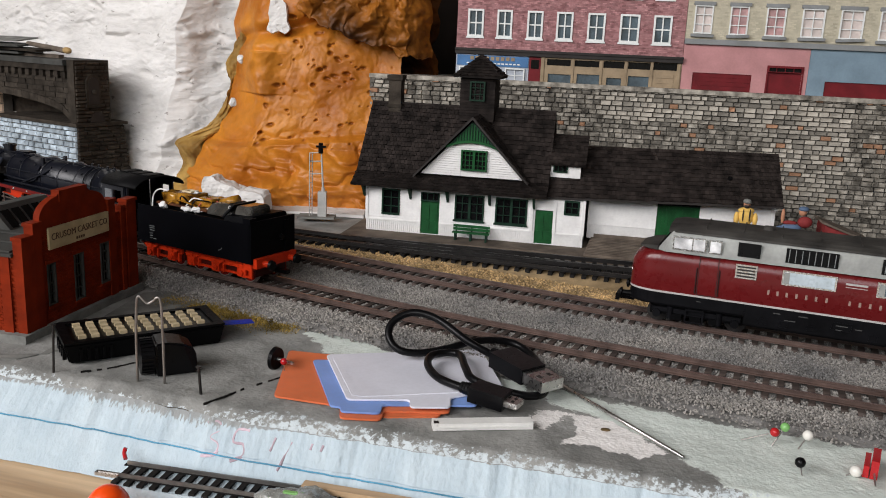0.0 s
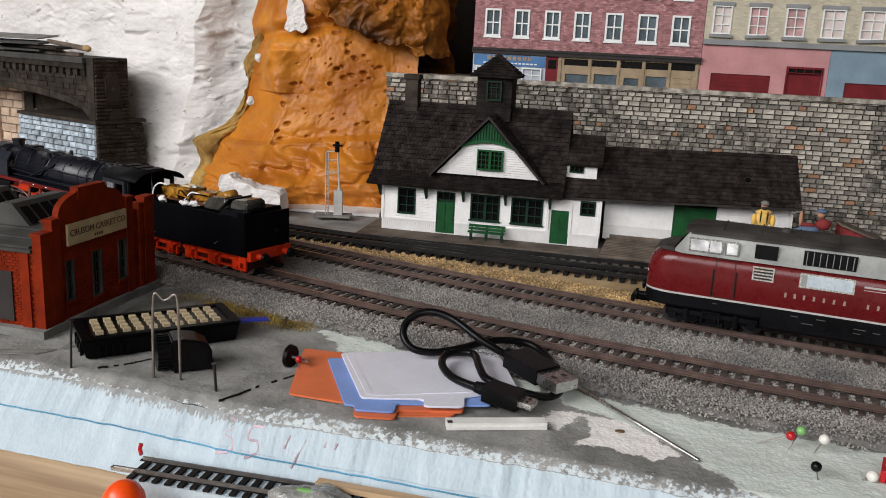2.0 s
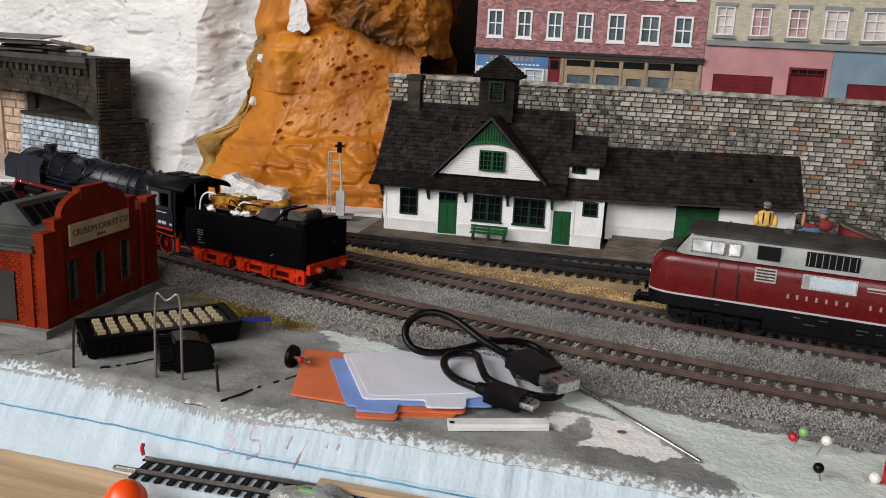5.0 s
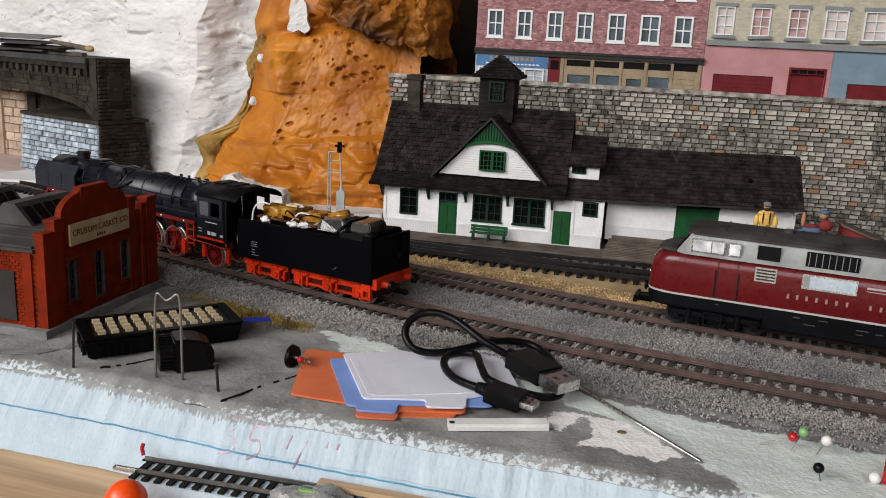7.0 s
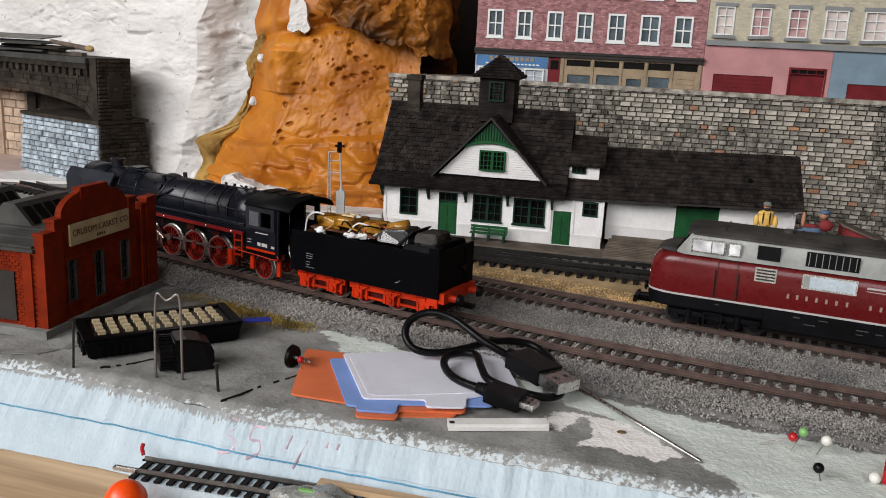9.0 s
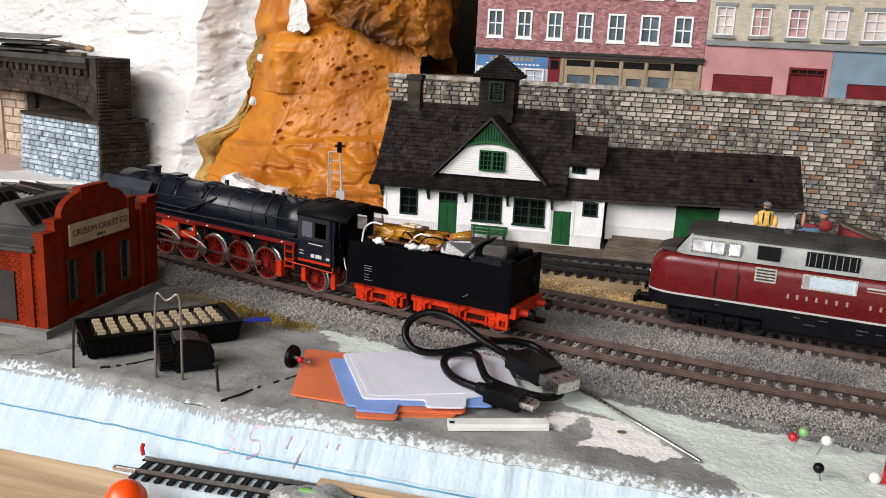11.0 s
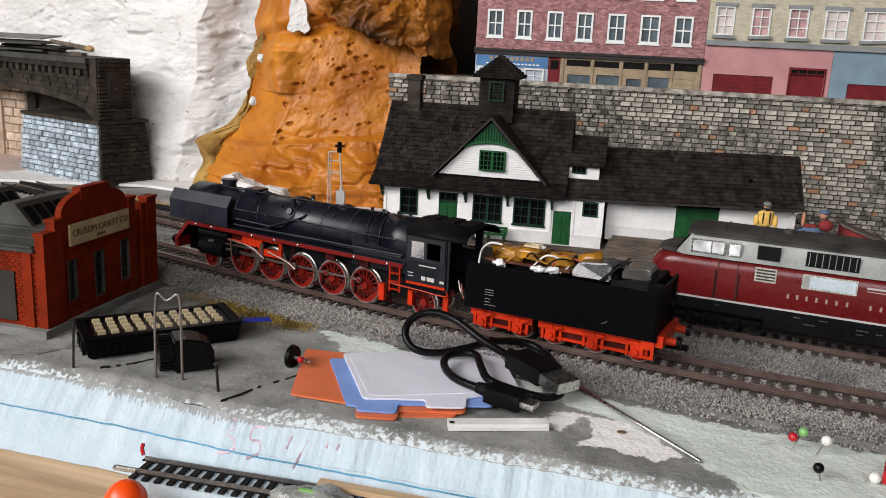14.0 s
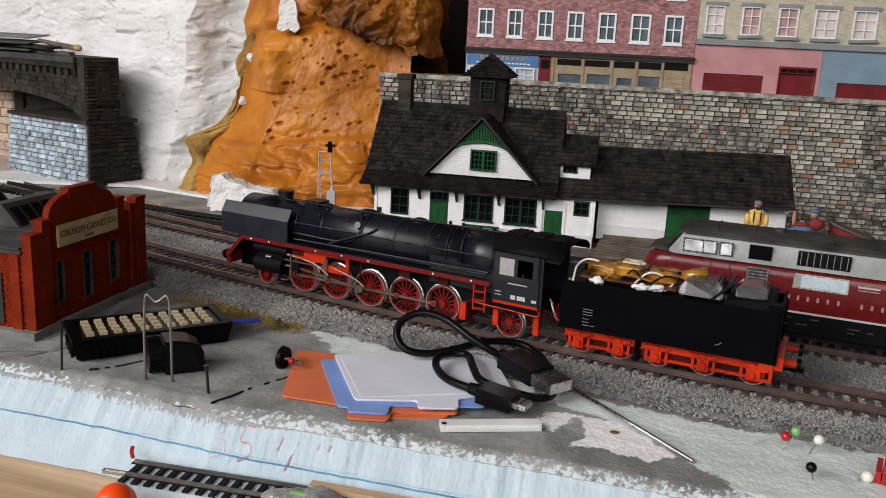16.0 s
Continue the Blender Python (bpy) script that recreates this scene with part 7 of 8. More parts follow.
pier = part("pier", taper_box(-122.4, -0.6, 0.6, 54, 0, 55, 3.6), M_MORTAR, viaduct, "grey-blue stone pier, its front coloured pale as lit, its right side dark as shaded")


def face_stones(parent, origin, along, width, z0, z1, lean, material, seed, course=(4.4, 5.6), length=(7, 15)):
    """Squared stones over a leaning face; origin in mm at its foot, along a unit direction."""
    rng = random.Random(seed)
    bm = bmesh.new()
    al = Vector(along)
    out = Vector((al.y, -al.x, 0))
    z = z0
    while z < z1 - 1:
        h = min(rng.uniform(*course), z1 - z)
        u = -rng.uniform(0, 6)
        ins = lean * (z - z0) / max(1, z1 - z0)
        while u < width:
            w = rng.uniform(*length)
            a, b = max(ins, u), min(u + w, width - ins)
            if b - a > 1:
                p = Vector(origin) + out * (0.1 - ins)
                d = rng.uniform(1.0, 2.3)
                vs = []
                for uu, zz, dd in ((a + 0.25, z + 0.25, 0), (b - 0.25, z + 0.25, 0), (b - 0.25, z + h - 0.25, 0), (a + 0.25, z + h - 0.25, 0),
                                   (a + 0.8, z + 0.8, d), (b - 0.8, z + 0.8, d * rng.uniform(0.7, 1.2)), (b - 0.8, z + h - 0.8, d), (a + 0.8, z + h - 0.8, d * rng.uniform(0.6, 1.1))):
                    q = p + al * uu + out * dd
                    vs.append(bm.verts.new((q.x, q.y, zz)))
                for f in ((4, 5, 6, 7), (0, 1, 5, 4), (1, 2, 6, 5), (2, 3, 7, 6), (3, 0, 4, 7)):
                    bm.faces.new([vs[k] for k in f])
            u += w
        z += h
    bmesh.ops.recalc_face_normals(bm, faces=bm.faces)
    ob = part("stone_facing", bm, material, parent)
    ob["kind"] = "stuff"
    return ob


# window light is in the front stones' pale colour, shade in the side's dark one
face_stones(pier, (-122.4, 0.6, 0), (1, 0, 0), 121.8, 1, 54.5, 3.4, M_PIERLIT, 21, (3.8, 5.2), (6, 15))
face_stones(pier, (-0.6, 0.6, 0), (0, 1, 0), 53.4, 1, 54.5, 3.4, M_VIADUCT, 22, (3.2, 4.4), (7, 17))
part("rear_arch", prism([(-84, 40), (-196, 40), (-207, 46), (-225, 54), (-245, 61), (-272, 67), (-303, 70), (-303, 100.9), (-84, 100.9)], 55.5, 62, "y"), M_VIADUCT, viaduct, "far face of the arch in dark stone")
part("pier_ledge", box(-121, -1.4, 1.6, 53, 55.1, 58.0), M_VIADUCT, viaduct, "dark stone ledge", bevel=0.6)
tower = part("tower", box(-14, -4.6, 4, 38, 58.1, 110.6), M_VIADUCT, viaduct, "dark tower with an arched niche")
face_stones(tower, (-4.6, 4.0, 0), (0, 1, 0), 34, 58.5, 110.4, 1.0, M_VIADUCT, 23, (2.6, 3.8), (7, 17))
nb = [(14.0, 72.0)] + [(21 - 7 * math.cos(t), 92 + 7 * math.sin(t)) for t in np.linspace(0, math.pi, 11)] + [(28.0, 72.0)]
part("niche_rim", prism([(y + 0.0, z) for y, z in nb], -4.5, -2.6, "x"), M_VIADUCT, tower)
ni = [(16.0, 74.0)] + [(21 - 5 * math.cos(t), 91.5 + 5 * math.sin(t)) for t in np.linspace(0, math.pi, 11)] + [(26.0, 74.0)]
part("niche_back", prism(ni, -2.55, -2.2, "x"), M_DARKBAND, tower)
part("niche_boss", ball((-1.9, 21, 84), 2.2, None, 8, (0.6, 1, 1)), M_VIADUCT, tower)
part("niche_sill", box(-4.5, -1.2, 12.5, 29.5, 71, 73.4), M_VIADUCT, tower, bevel=0.5)
lo = [(17 + 0, 58.2)] + [(24 - 7 * math.cos(t), 60 + 7 * math.sin(t)) for t in np.linspace(0, math.pi, 9)] + [(31, 58.2)]
part("lower_niche", prism(lo, -4.5, -2.9, "x"), M_DARKBAND, tower)
# arch wall: spandrel over a segmental arch
A0, A1, CR = -300.0, -13.5, 77.0
arc = []
for k in range(25):
    x = A1 + (A0 - A1) * k / 24
    q = (x - (A0 + A1) / 2) / ((A1 - A0) / 2)
    arc.append((x, 57.8 + (CR - 57.8) * (1 - q * q) ** 0.46 if abs(q) < 1 else 57.8))
sp_ = part("arch_wall", prism([(A1 + 2.5, 57.8)] + arc + [(A0 - 3, 57.8), (A0 - 3, 101), (A1 + 2.5, 101)], 7.0, 40), M_VIADUCT, viaduct, "dark stone arch wall")
for (xa, za), (xb, zb) in zip(arc, arc[1:]):
    part("arch_stone", prism([(xa - 0.15, za + 0.1), (xb + 0.15, zb + 0.1), (xb + 0.15, zb + 6.0), (xa - 0.15, za + 6.0)], 5.6, 7.0), M_VIADUCT, sp_)
rv = random.Random(31)
bm = bmesh.new()
for z in np.arange(64, 97, 4.6):
    x = -290
    while x < -14:
        w = rv.uniform(8, 17)
        k = min(24, max(0, int((x + w / 2 - A1) / (A0 - A1) * 24)))
        if arc[k][1] + 6 < z:
            box(x + 0.3, min(x + w - 0.3, -13), 7.0 - rv.uniform(0.5, 1.3), 7.0, z + 0.3, z + 4.3, bm)
        x += w
part("stone_facing", bm, M_VIADUCT, sp_)["kind"] = "stuff"
for i in range(26):
    part("bracket", box(-16 - i * 10.5 - 5.2, -16 - i * 10.5, 3.4, 7.0, 95.5, 101), M_VIADUCT, sp_, bevel=0.3)
part("deck", box(-303, -14.2, 1.6, 44, 101.1, 105.8), M_VIADUCT, viaduct, bevel=0.4)
part("deck_top", box(-303, -14.3, 0.6, 45, 105.85, 110.5), M_FACTORYROOF, viaduct, "dull grey deck slab", bevel=0.4)

# planks and sheets lying on the viaduct
for i, (x, y, z, l, w, h, rz, rx, m) in enumerate(((-150, 18, 113.5, 110, 26, 1.6, 6, 2, M_FACTORYROOF), (-118, 22, 116.6, 120, 18, 2.0, -7, 3, M_VIADUCT), (-140, 14, 120, 90, 22, 1.5, 9, 5, M_FACTORYROOF), (-104, 20, 112.2, 130, 5, 3, -3, 0, M_DARKWOOD), (-150, 20, 124.8, 84, 26, 1.3, 14, 7, M_GREYBASE))):
    o = thing("loose_sheet", VIA @ mm(x, y, z, rx, 0, rz), "grey sheet of card lying on the viaduct" if i != 3 else "dark wooden strip lying on the viaduct", "sheet", "sheets piled on the viaduct")
    part("sheet", box(-l / 2, l / 2, -w / 2, w / 2, -h / 2, h / 2), m, o, bevel=0.3)
stick = thing("broken_stick", VIA @ mm(-40, 20, 117.5, 0, 4, -4), "tan stick end lying on the viaduct", "stick")
part("stick", cyl((-60, 0, 0), (2, 0, 0), 2.0, 2.4, 10), M_DARKWOOD, stick)
part("stick_tip", ball((5, 0, 0.5), 3.2, None, 8, (1.7, 1, 0.9)), mat("tan_wood_tip", (0.42, 0.28, 0.12), 0.7), stick, "pale broken tip")
back = thing("beige_stone_wall", mm(-460, 880, 0, 0, 0, -28), "pale beige stone block wall behind the arch", "wall", kind="structure")
part("wall_core", box(-160, 40, 0, 10, 1, 100), M_MORTAR, back)
face_stones(back, (-160, 0, 0), (1, 0, 0), 200, 2, 98, 0, mat("beige_stone", (0.55, 0.42, 0.31), 0.85, vary=0.2, scale=100, bump=0.4, island=0.15), 41, (7, 9), (12, 22))
part("pilaster", box(-4, 4, -4, 0, 1, 60), mat("beige_pilaster", (0.45, 0.34, 0.25), 0.85, vary=0.2), back)
tagged(part("pink_ground", prism([(-700, 730), (-430, 755), (-380, 800), (-420, 870), (-700, 930)], 3.1, 4.2, "z"), mat("pinkish_plaster", (0.55, 0.42, 0.37), 0.85, vary=0.12, scale=30, bump=0.3)), "pinkish plaster ground behind the viaduct", "ground", kind="structure")

# ---------------------------------------------------------------- lineside signal
M_PALEGREY = mat("pale_grey_paint", (0.42, 0.42, 0.40), 0.5, vary=0.12, scale=120, bump=0.1)
signal = thing("signal_mast", mm(-83, 646, 3), "pale grey lineside signal with ladder frame and black head", "signal")
part("base", box(-16, 12, -7, 8, -0.2, 1.2), M_GREYBASE, signal, bevel=0.4)
part("cabinet", box(-1, 5.4, -3, 3, 1.2, 20.4), M_PALEGREY, signal, "grey relay cabinet", bevel=0.3)
part("cabinet_band", box(-1.1, 5.5, -3.1, 3.1, 8.2, 9.0), M_WHITELINE, signal)
part("post", cyl((2.8, 0, 20.3), (1.2, 0, 50), 0.75, 0.6, 10), M_PALEGREY, signal)
part("post_collar", cyl((2.8, 0, 20.4), (2.7, 0, 23.4), 1.5, 1.1, 10), M_WHITELINE, signal)
for x in (-7.4, -5.8):
    part("ladder_rail", cyl((x, -1.5 if x < -6 else 1.5, 1.2), (x, -1.5 if x < -6 else 1.5, 50), 0.4, 0.4, 8), M_PALEGREY, signal)
for z in (33.5, 43.0, 49.6):
    part("bracket", cyl((-7.4, 0, z), (2.0, 0, z + 0.6), 0.45, 0.45, 8), M_PALEGREY, signal)
for z in np.arange(6, 48, 4.2):
    part("rung", cyl((-7.4, -1.5, z), (-5.8, 1.5, z), 0.25, 0.25, 6), M_PALEGREY, signal)
head = part("signal_head", cyl((0.6, 0.5, 49.5), (0.6, 0.5, 57.5), 1.9, 1.7, 12), M_BLACKPLASTIC, signal)
part("visor", box(-2.6, 4.8, -1.8, -1.0, 54.0, 55.6), M_BLACKPLASTIC, head, bevel=0.2)
part("lamp", cyl((0.6, -1.2, 56.5), (0.6, -2.2, 56.5), 0.9, 0.9, 10), M_GLASSDARK, head)

# plaster lumps and flakes near the rock
def plaster_block(m, outline, thick, label, seed):
    """A torn slab of plaster: an outline in the upright plane, roughened all over."""
    bm = prism(outline, 0, thick)
    bmesh.ops.triangulate(bm, faces=bm.faces)
    bmesh.ops.subdivide_edges(bm, edges=bm.edges, cuts=5, use_grid_fill=True)
    for v in bm.verts:
        v.co += noise.noise_vector(v.co * 0.11 + Vector((seed, 0, 0))) * 1.6 + noise.noise_vector(v.co * 0.45 + Vector((0, seed, 0))) * 0.6
    ob = part("plaster_block", bm, M_PLASTER)
    ob.matrix_basis = m
    return tagged(ob, label, "plaster block", "plaster blocks by the rock")


plaster_block(mm(-176, 657, 1, 0, 0, -12), [(0, 0), (0, 20), (3, 27.5), (9, 28.5), (14, 25), (24, 22.5), (33, 19), (33, 0)], 16, "torn white plaster block against the rock foot", 3)
plaster_block(mm(-145, 647, 1, 0, 0, -14), [(0, 0), (0, 18.5), (2, 21), (17, 19), (20, 16.5), (19, 0)], 17, "squared white plaster block at the rock foot", 9)
plaster_block(mm(-183, 672, 1, 0, 0, 10), [(0, 0), (1, 9), (6, 13), (11, 8), (12, 0)], 9, "small broken plaster block by the rock", 14)
plaster_block(pose(-0.137, 0.722, 0.1395, -10, 0, 0), [(0, 3), (1.5, 12), (1, 26), (9, 30), (15, 24), (15.5, 11), (18, 4), (14, 0), (10, 2.5), (5, 0.5)], 4, "leaf-shaped plaster piece hanging on the orange rock", 21)
for x, z, s in ((-112, 0.036, 3.2), (-158, 0.118, 3), (-163, 0.083, 3.4)):
    bm = ball((0, 0, 0), s, None, 7, (0.9, 0.5, 1.3))
    for v in bm.verts:
        v.co += noise.noise_vector(v.co * 0.3 + Vector((x, 0, 0))) * s * 0.4
    ob = part("plaster_flake", bm, M_PLASTER)
    ob.matrix_basis = Matrix.Translation((x / 1000, 0.704 + 0.20 * max(0, z - 0.05), z))
    tagged(ob, "white plaster flake stuck on the orange rock", "plaster flake", "plaster flakes on the rock")

# ---------------------------------------------------------------- figures behind the diesel engine
M_YELLOW = mat("yellow_shirt", (0.74, 0.47, 0.12), 0.6, vary=0.12, scale=200)
M_SKIN = mat("painted_flesh", (0.45, 0.22, 0.13), 0.6, vary=0.1, scale=200)
M_BLUECLOTH = mat("grey_blue_cloth", (0.10, 0.15, 0.24), 0.7, vary=0.15, scale=200)
M_REDCLOTH = mat("dull_red_cloth", (0.22, 0.03, 0.03), 0.7, vary=0.15, scale=200)


def figure(m, label, shapes, mats):
    """A small painted model figure as one plain mesh."""
    bm = bmesh.new()
    for k, (c, r, q) in shapes:
        n0 = len(bm.faces)
        ball(c, r, bm, 9, q)
        bm.faces.ensure_lookup_table()
        for f in bm.faces[n0:]:
            f.material_index = k
    ob = part("model_figure", bm, mats, smooth=True)
    ob.matrix_basis = m
    return tagged(ob, label, "figurine", "figures on the platform")


figure(STATION @ mm(258, -20, 9), "standing model figure in yellow shirt, braces and grey cap",
       [(0, ((0, 0, 29.5), 5.0, (1.0, 0.6, 1.25))), (0, ((0, 0, 33.2), 3.4, (1.5, 0.8, 0.6))), (0, ((-5.6, -0.6, 28.0), 1.7, (1, 1, 2.5))), (0, ((5.8, -0.6, 28.0), 1.7, (1, 1, 2.5))), (1, ((-6.6, -1.5, 23.4), 1.3, (1, 1, 1.2))), (1, ((6.8, -1.5, 23.4), 1.3, (1, 1, 1.2))),
        (1, ((0, 0, 37.2), 2.3, (0.95, 1, 1.15))), (4, ((0, -0.9, 36.2), 1.9, (1.0, 0.8, 0.9))), (2, ((0, 0.2, 39.2), 2.5, (1.05, 1.05, 0.6))), (2, ((0, -2.0, 38.6), 2.2, (1.1, 1, 0.22))), (3, ((-2.2, 0, 10.5), 3.0, (0.9, 0.9, 3.4))), (3, ((2.4, 0, 10.5), 3.0, (0.9, 0.9, 3.4))),
        (4, ((-2.0, -2.9, 30.6), 0.9, (0.55, 0.5, 4.6))), (4, ((2.0, -2.9, 30.6), 0.9, (0.55, 0.5, 4.6)))], [M_YELLOW, M_SKIN, M_GREYBASE, M_BLUECLOTH, M_DARKBAND])
figure(STATION @ mm(290, -20, 25.5), "reclining model figure in red shirt and blue cap", [(0, ((4, 0, 12), 3.7, (1.25, 0.8, 1.0))), (1, ((2.0, 0, 18.4), 2.4, (1, 1, 1.1))), (2, ((2.4, 0, 20.4), 2.8, (1.15, 1.1, 0.6))),
       (2, ((-4, 0, 8.0), 3.2, (2.0, 0.9, 0.8))), (1, ((-9.6, 0, 15.0), 1.4, (0.9, 0.9, 3.4))), (0, ((-5.0, 0, 11.0), 1.9, (2.4, 0.8, 0.8))), (2, ((-10, 0, 7), 2.3, (1.4, 1, 0.8)))], [M_REDCLOTH, M_SKIN, M_BLUECLOTH])
crate = thing("red_shed_roof", STATION @ mm(318, -16, 5), "small red hut with a brown pitched roof", "hut")
part("hut_body", prism([(-13, 0), (13, 0), (13, 24), (-13, 34)], -9, 12), M_REDCLOTH, crate)
part("hut_roof", slab_between((-15, -11, 35), (15, -11, 24.6), (15, 14, 24.6), (-15, 14, 35), 1.2), M_DARKWOOD, crate)
plinth = thing("loading_dock", STATION @ mm(300, -20, 4.05), "dark brown loading dock beside the freight room", "platform")
part("dock_deck", box(-26, 60, -6, 24, 0, 21.5), M_DARKWOOD, plinth, bevel=0.5)
part("dock_post", box(-26, 60, -6.6, -6.05, 2, 20), M_DARKWOOD, plinth)

# ---------------------------------------------------------------- clutter on the foam's front strip
M_CREAM = mat("cream_keys", (0.47, 0.38, 0.23), 0.5, vary=0.12, scale=200, piece=0.12)
M_ORANGECARD = mat("orange_plastic_card", (0.68, 0.165, 0.062), 0.45, vary=0.08, scale=60, bump=0.04)
M_BLUECARDP = mat("blue_plastic_card", (0.21, 0.335, 0.68), 0.45, vary=0.08, scale=60, bump=0.04)
M_WHITECARD = mat("milky_plastic_card", (0.72, 0.73, 0.80), 0.4, vary=0.04, scale=50, bump=0.03)
M_WHITEPLASTIC = mat("white_plastic", (0.78, 0.775, 0.74), 0.4, vary=0.05, bump=0.03)
M_PINRED = mat("red_pin_head", (0.42, 0.012, 0.016), 0.2, vary=0.05, bump=0.0)
M_PINGREEN = mat("green_pin_head", (0.20, 0.44, 0.14), 0.2, vary=0.05, bump=0.0)
M_PINWHITE = mat("white_pin_head", (0.74, 0.72, 0.66), 0.2, vary=0.05, bump=0.0)
M_RUBBER = mat("black_rubber", (0.0028, 0.0028, 0.0034), 0.34, vary=0.15, scale=120, bump=0.05, spec=0.2)
M_GRASS = mat("dry_grass", (0.27, 0.19, 0.05), 0.9, spec=0.08, vary=0.4, scale=90, island=0.5)
M_ORANGECAP = mat("orange_cap", (0.86, 0.075, 0.004), 0.35, vary=0.05, bump=0.02)
M_BAG = mat("milky_plastic_bag", (0.40, 0.41, 0.38), 0.25, vary=0.15, scale=50, bump=0.3, see=0.3)


M_CRACK = mat("dark_crack", (0.015, 0.014, 0.013), 0.9, vary=0.3)
rc = random.Random(6)
for pts in ([(-82, 302), (-76, 309), (-70, 318), (-60, 328), (-52, 338)], [(-139, 329), (-130, 333), (-122, 340), (-112, 345)]):
    bm = bmesh.new()
    for (ax, ay), (bx, by) in zip(pts, pts[1:]):
        for k in range(5):
            if rc.random() < 0.88:
                f0, f1 = k / 5, (k + 0.9) / 5
                w = rc.uniform(0.05, 0.20)
                x0, y0, x1, y1 = ax + (bx - ax) * f0, ay + (by - ay) * f0, ax + (bx - ax) * f1, ay + (by - ay) * f1
                prism([(x0 - w, y0 + rc.uniform(-0.5, 0.5)), (x0 + w, y0), (x1 + w, y1 + rc.uniform(-0.5, 0.5)), (x1 - w, y1)], -0.5, 0.55, "z", bm)
    part("crack", bm, M_CRACK, foam, "dark crack in the painted top").matrix_basis = FOAM.inverted()


# dry grass: many small blades
def blades():
    rng = np.random.default_rng(3)
    v, f = [], []
    pts = [(-128, 428), (-112, 420), (-98, 410), (-84, 400), (-70, 393), (-106, 414), (-90, 406)]
    for k in range(5200):
        c = pts[rng.integers(0, len(pts))]
        x, y = rng.normal(c[0], 6.5), rng.normal(c[1], 4.5)
        h, a = rng.uniform(0.3, 1.5), rng.uniform(0, 6.28)
        dx, dy = 0.26 * math.cos(a), 0.26 * math.sin(a)
        lx, ly = rng.normal(0, 1.0, 2)
        i = len(v)
        v += [(x - dx, y - dy, 0.2), (x + dx, y + dy, 0.2), (x + lx, y + ly, 0.4 + h)]
        f.append((i, i + 1, i + 2))
    ob = raw("dry_grass", np.array(v) / 1000, f, M_GRASS)
    return tagged(ob, "tuft of dry yellow-brown scatter grass", "grass", kind="stuff")


blades()

# black tray with rows of cream keys
TRAY = mm(-143.4, 336.5, 0.3, 0, 0, 30.5)
tray = thing("key_tray", TRAY, "black plastic tray with rows of small cream keys", "tray")
shell_ = part("tray_body", loft([[(x0, y0, z), (x1, y0, z), (x1, y1, z), (x0, y1, z)] for x0, x1, y0, y1, z in ((-3, 60.5, 1.5, 27.5, 0), (-5, 62.5, 0, 29.5, 8.6))]), M_BLACKPLASTIC, tray, bevel=0.6)
part("tray_rim", wall_with_holes(-5, 62.5, 0, 29.5, 0, 1, [(-1, 58.5, 3.2, 26.3)]), M_BLACKPLASTIC, tray).data.transform(Matrix.Translation((0, 0, 0.0097)) @ Matrix(((1, 0, 0, 0), (0, 0, 1, 0), (0, -1, 0, 0), (0, 0, 0, 1))))
bed_ = part("key_bed", box(-1, 58.5, 3.2, 26.3, 8.5, 8.8), M_RUBBER, tray)
key0 = None
for r in range(4):
    for cidx in range(10):
        m = mm(3.0 + cidx * 5.6 + random.uniform(-0.2, 0.2), 6.6 + r * 5.4 + random.uniform(-0.2, 0.2), 8.82)
        if key0 is None:
            key0 = part("key", box(-1.5, 1.5, -1.35, 1.35, 0, 1.5), M_CREAM, tray, bevel=0.7)
            key0.matrix_basis = m
        else:
            share(key0, m)
for i in range(5):
    part("side_rib", box(1 + i * 3.0, 2.2 + i * 3.0, -0.5, 0.9, 1.2, 6.4), M_BLACKPLASTIC, tray)
for i in range(4):
    part("end_rib", box(-5.2, -3.6, 4 + i * 5, 5.4 + i * 5, 1.2, 6.4), M_BLACKPLASTIC, tray)
tag_ = thing("blue_tag", mm(-90, 379, 6.6, 0, 4, 30), "small dark blue plastic strip sticking out of the tray", "strip")
part("strip", box(-6, 11, -2.6, 2.6, -0.3, 0.3), mat("dark_blue_plastic", (0.012, 0.035, 0.36), 0.4), tag_, bevel=0.1)
motor = thing("geared_block", mm(-107.5, 333, 0.3, 0, 0, 26), "black plastic block with a ridged thumb wheel", "block")
part("block", loft([[(x, -7, 0), (x, 7, 0), (x, 7, h), (x, -7 + 1.5 * (x > 8), h)] for x, h in ((-3, 14.0), (2, 14.2), (8, 13.0), (12, 10.5), (13.4, 7.5))]), M_RUBBER, motor, bevel=0.8)
wheel_ = part("thumb_wheel", cyl((-8.5, 0, 7.4), (-3.2, 0, 7.4), 7.2, 7.2, 30), M_RUBBER, motor, bevel=0.4)
for i in range(26):
    a = 2 * math.pi * i / 26
    part("ridge", box(-8.3, -3.4, -0.35, 0.35, 7.1, 7.7, m=Matrix.Translation((0, 0, 7.4)) @ Matrix.Rotation(a, 4, "X")), M_RUBBER, wheel_)

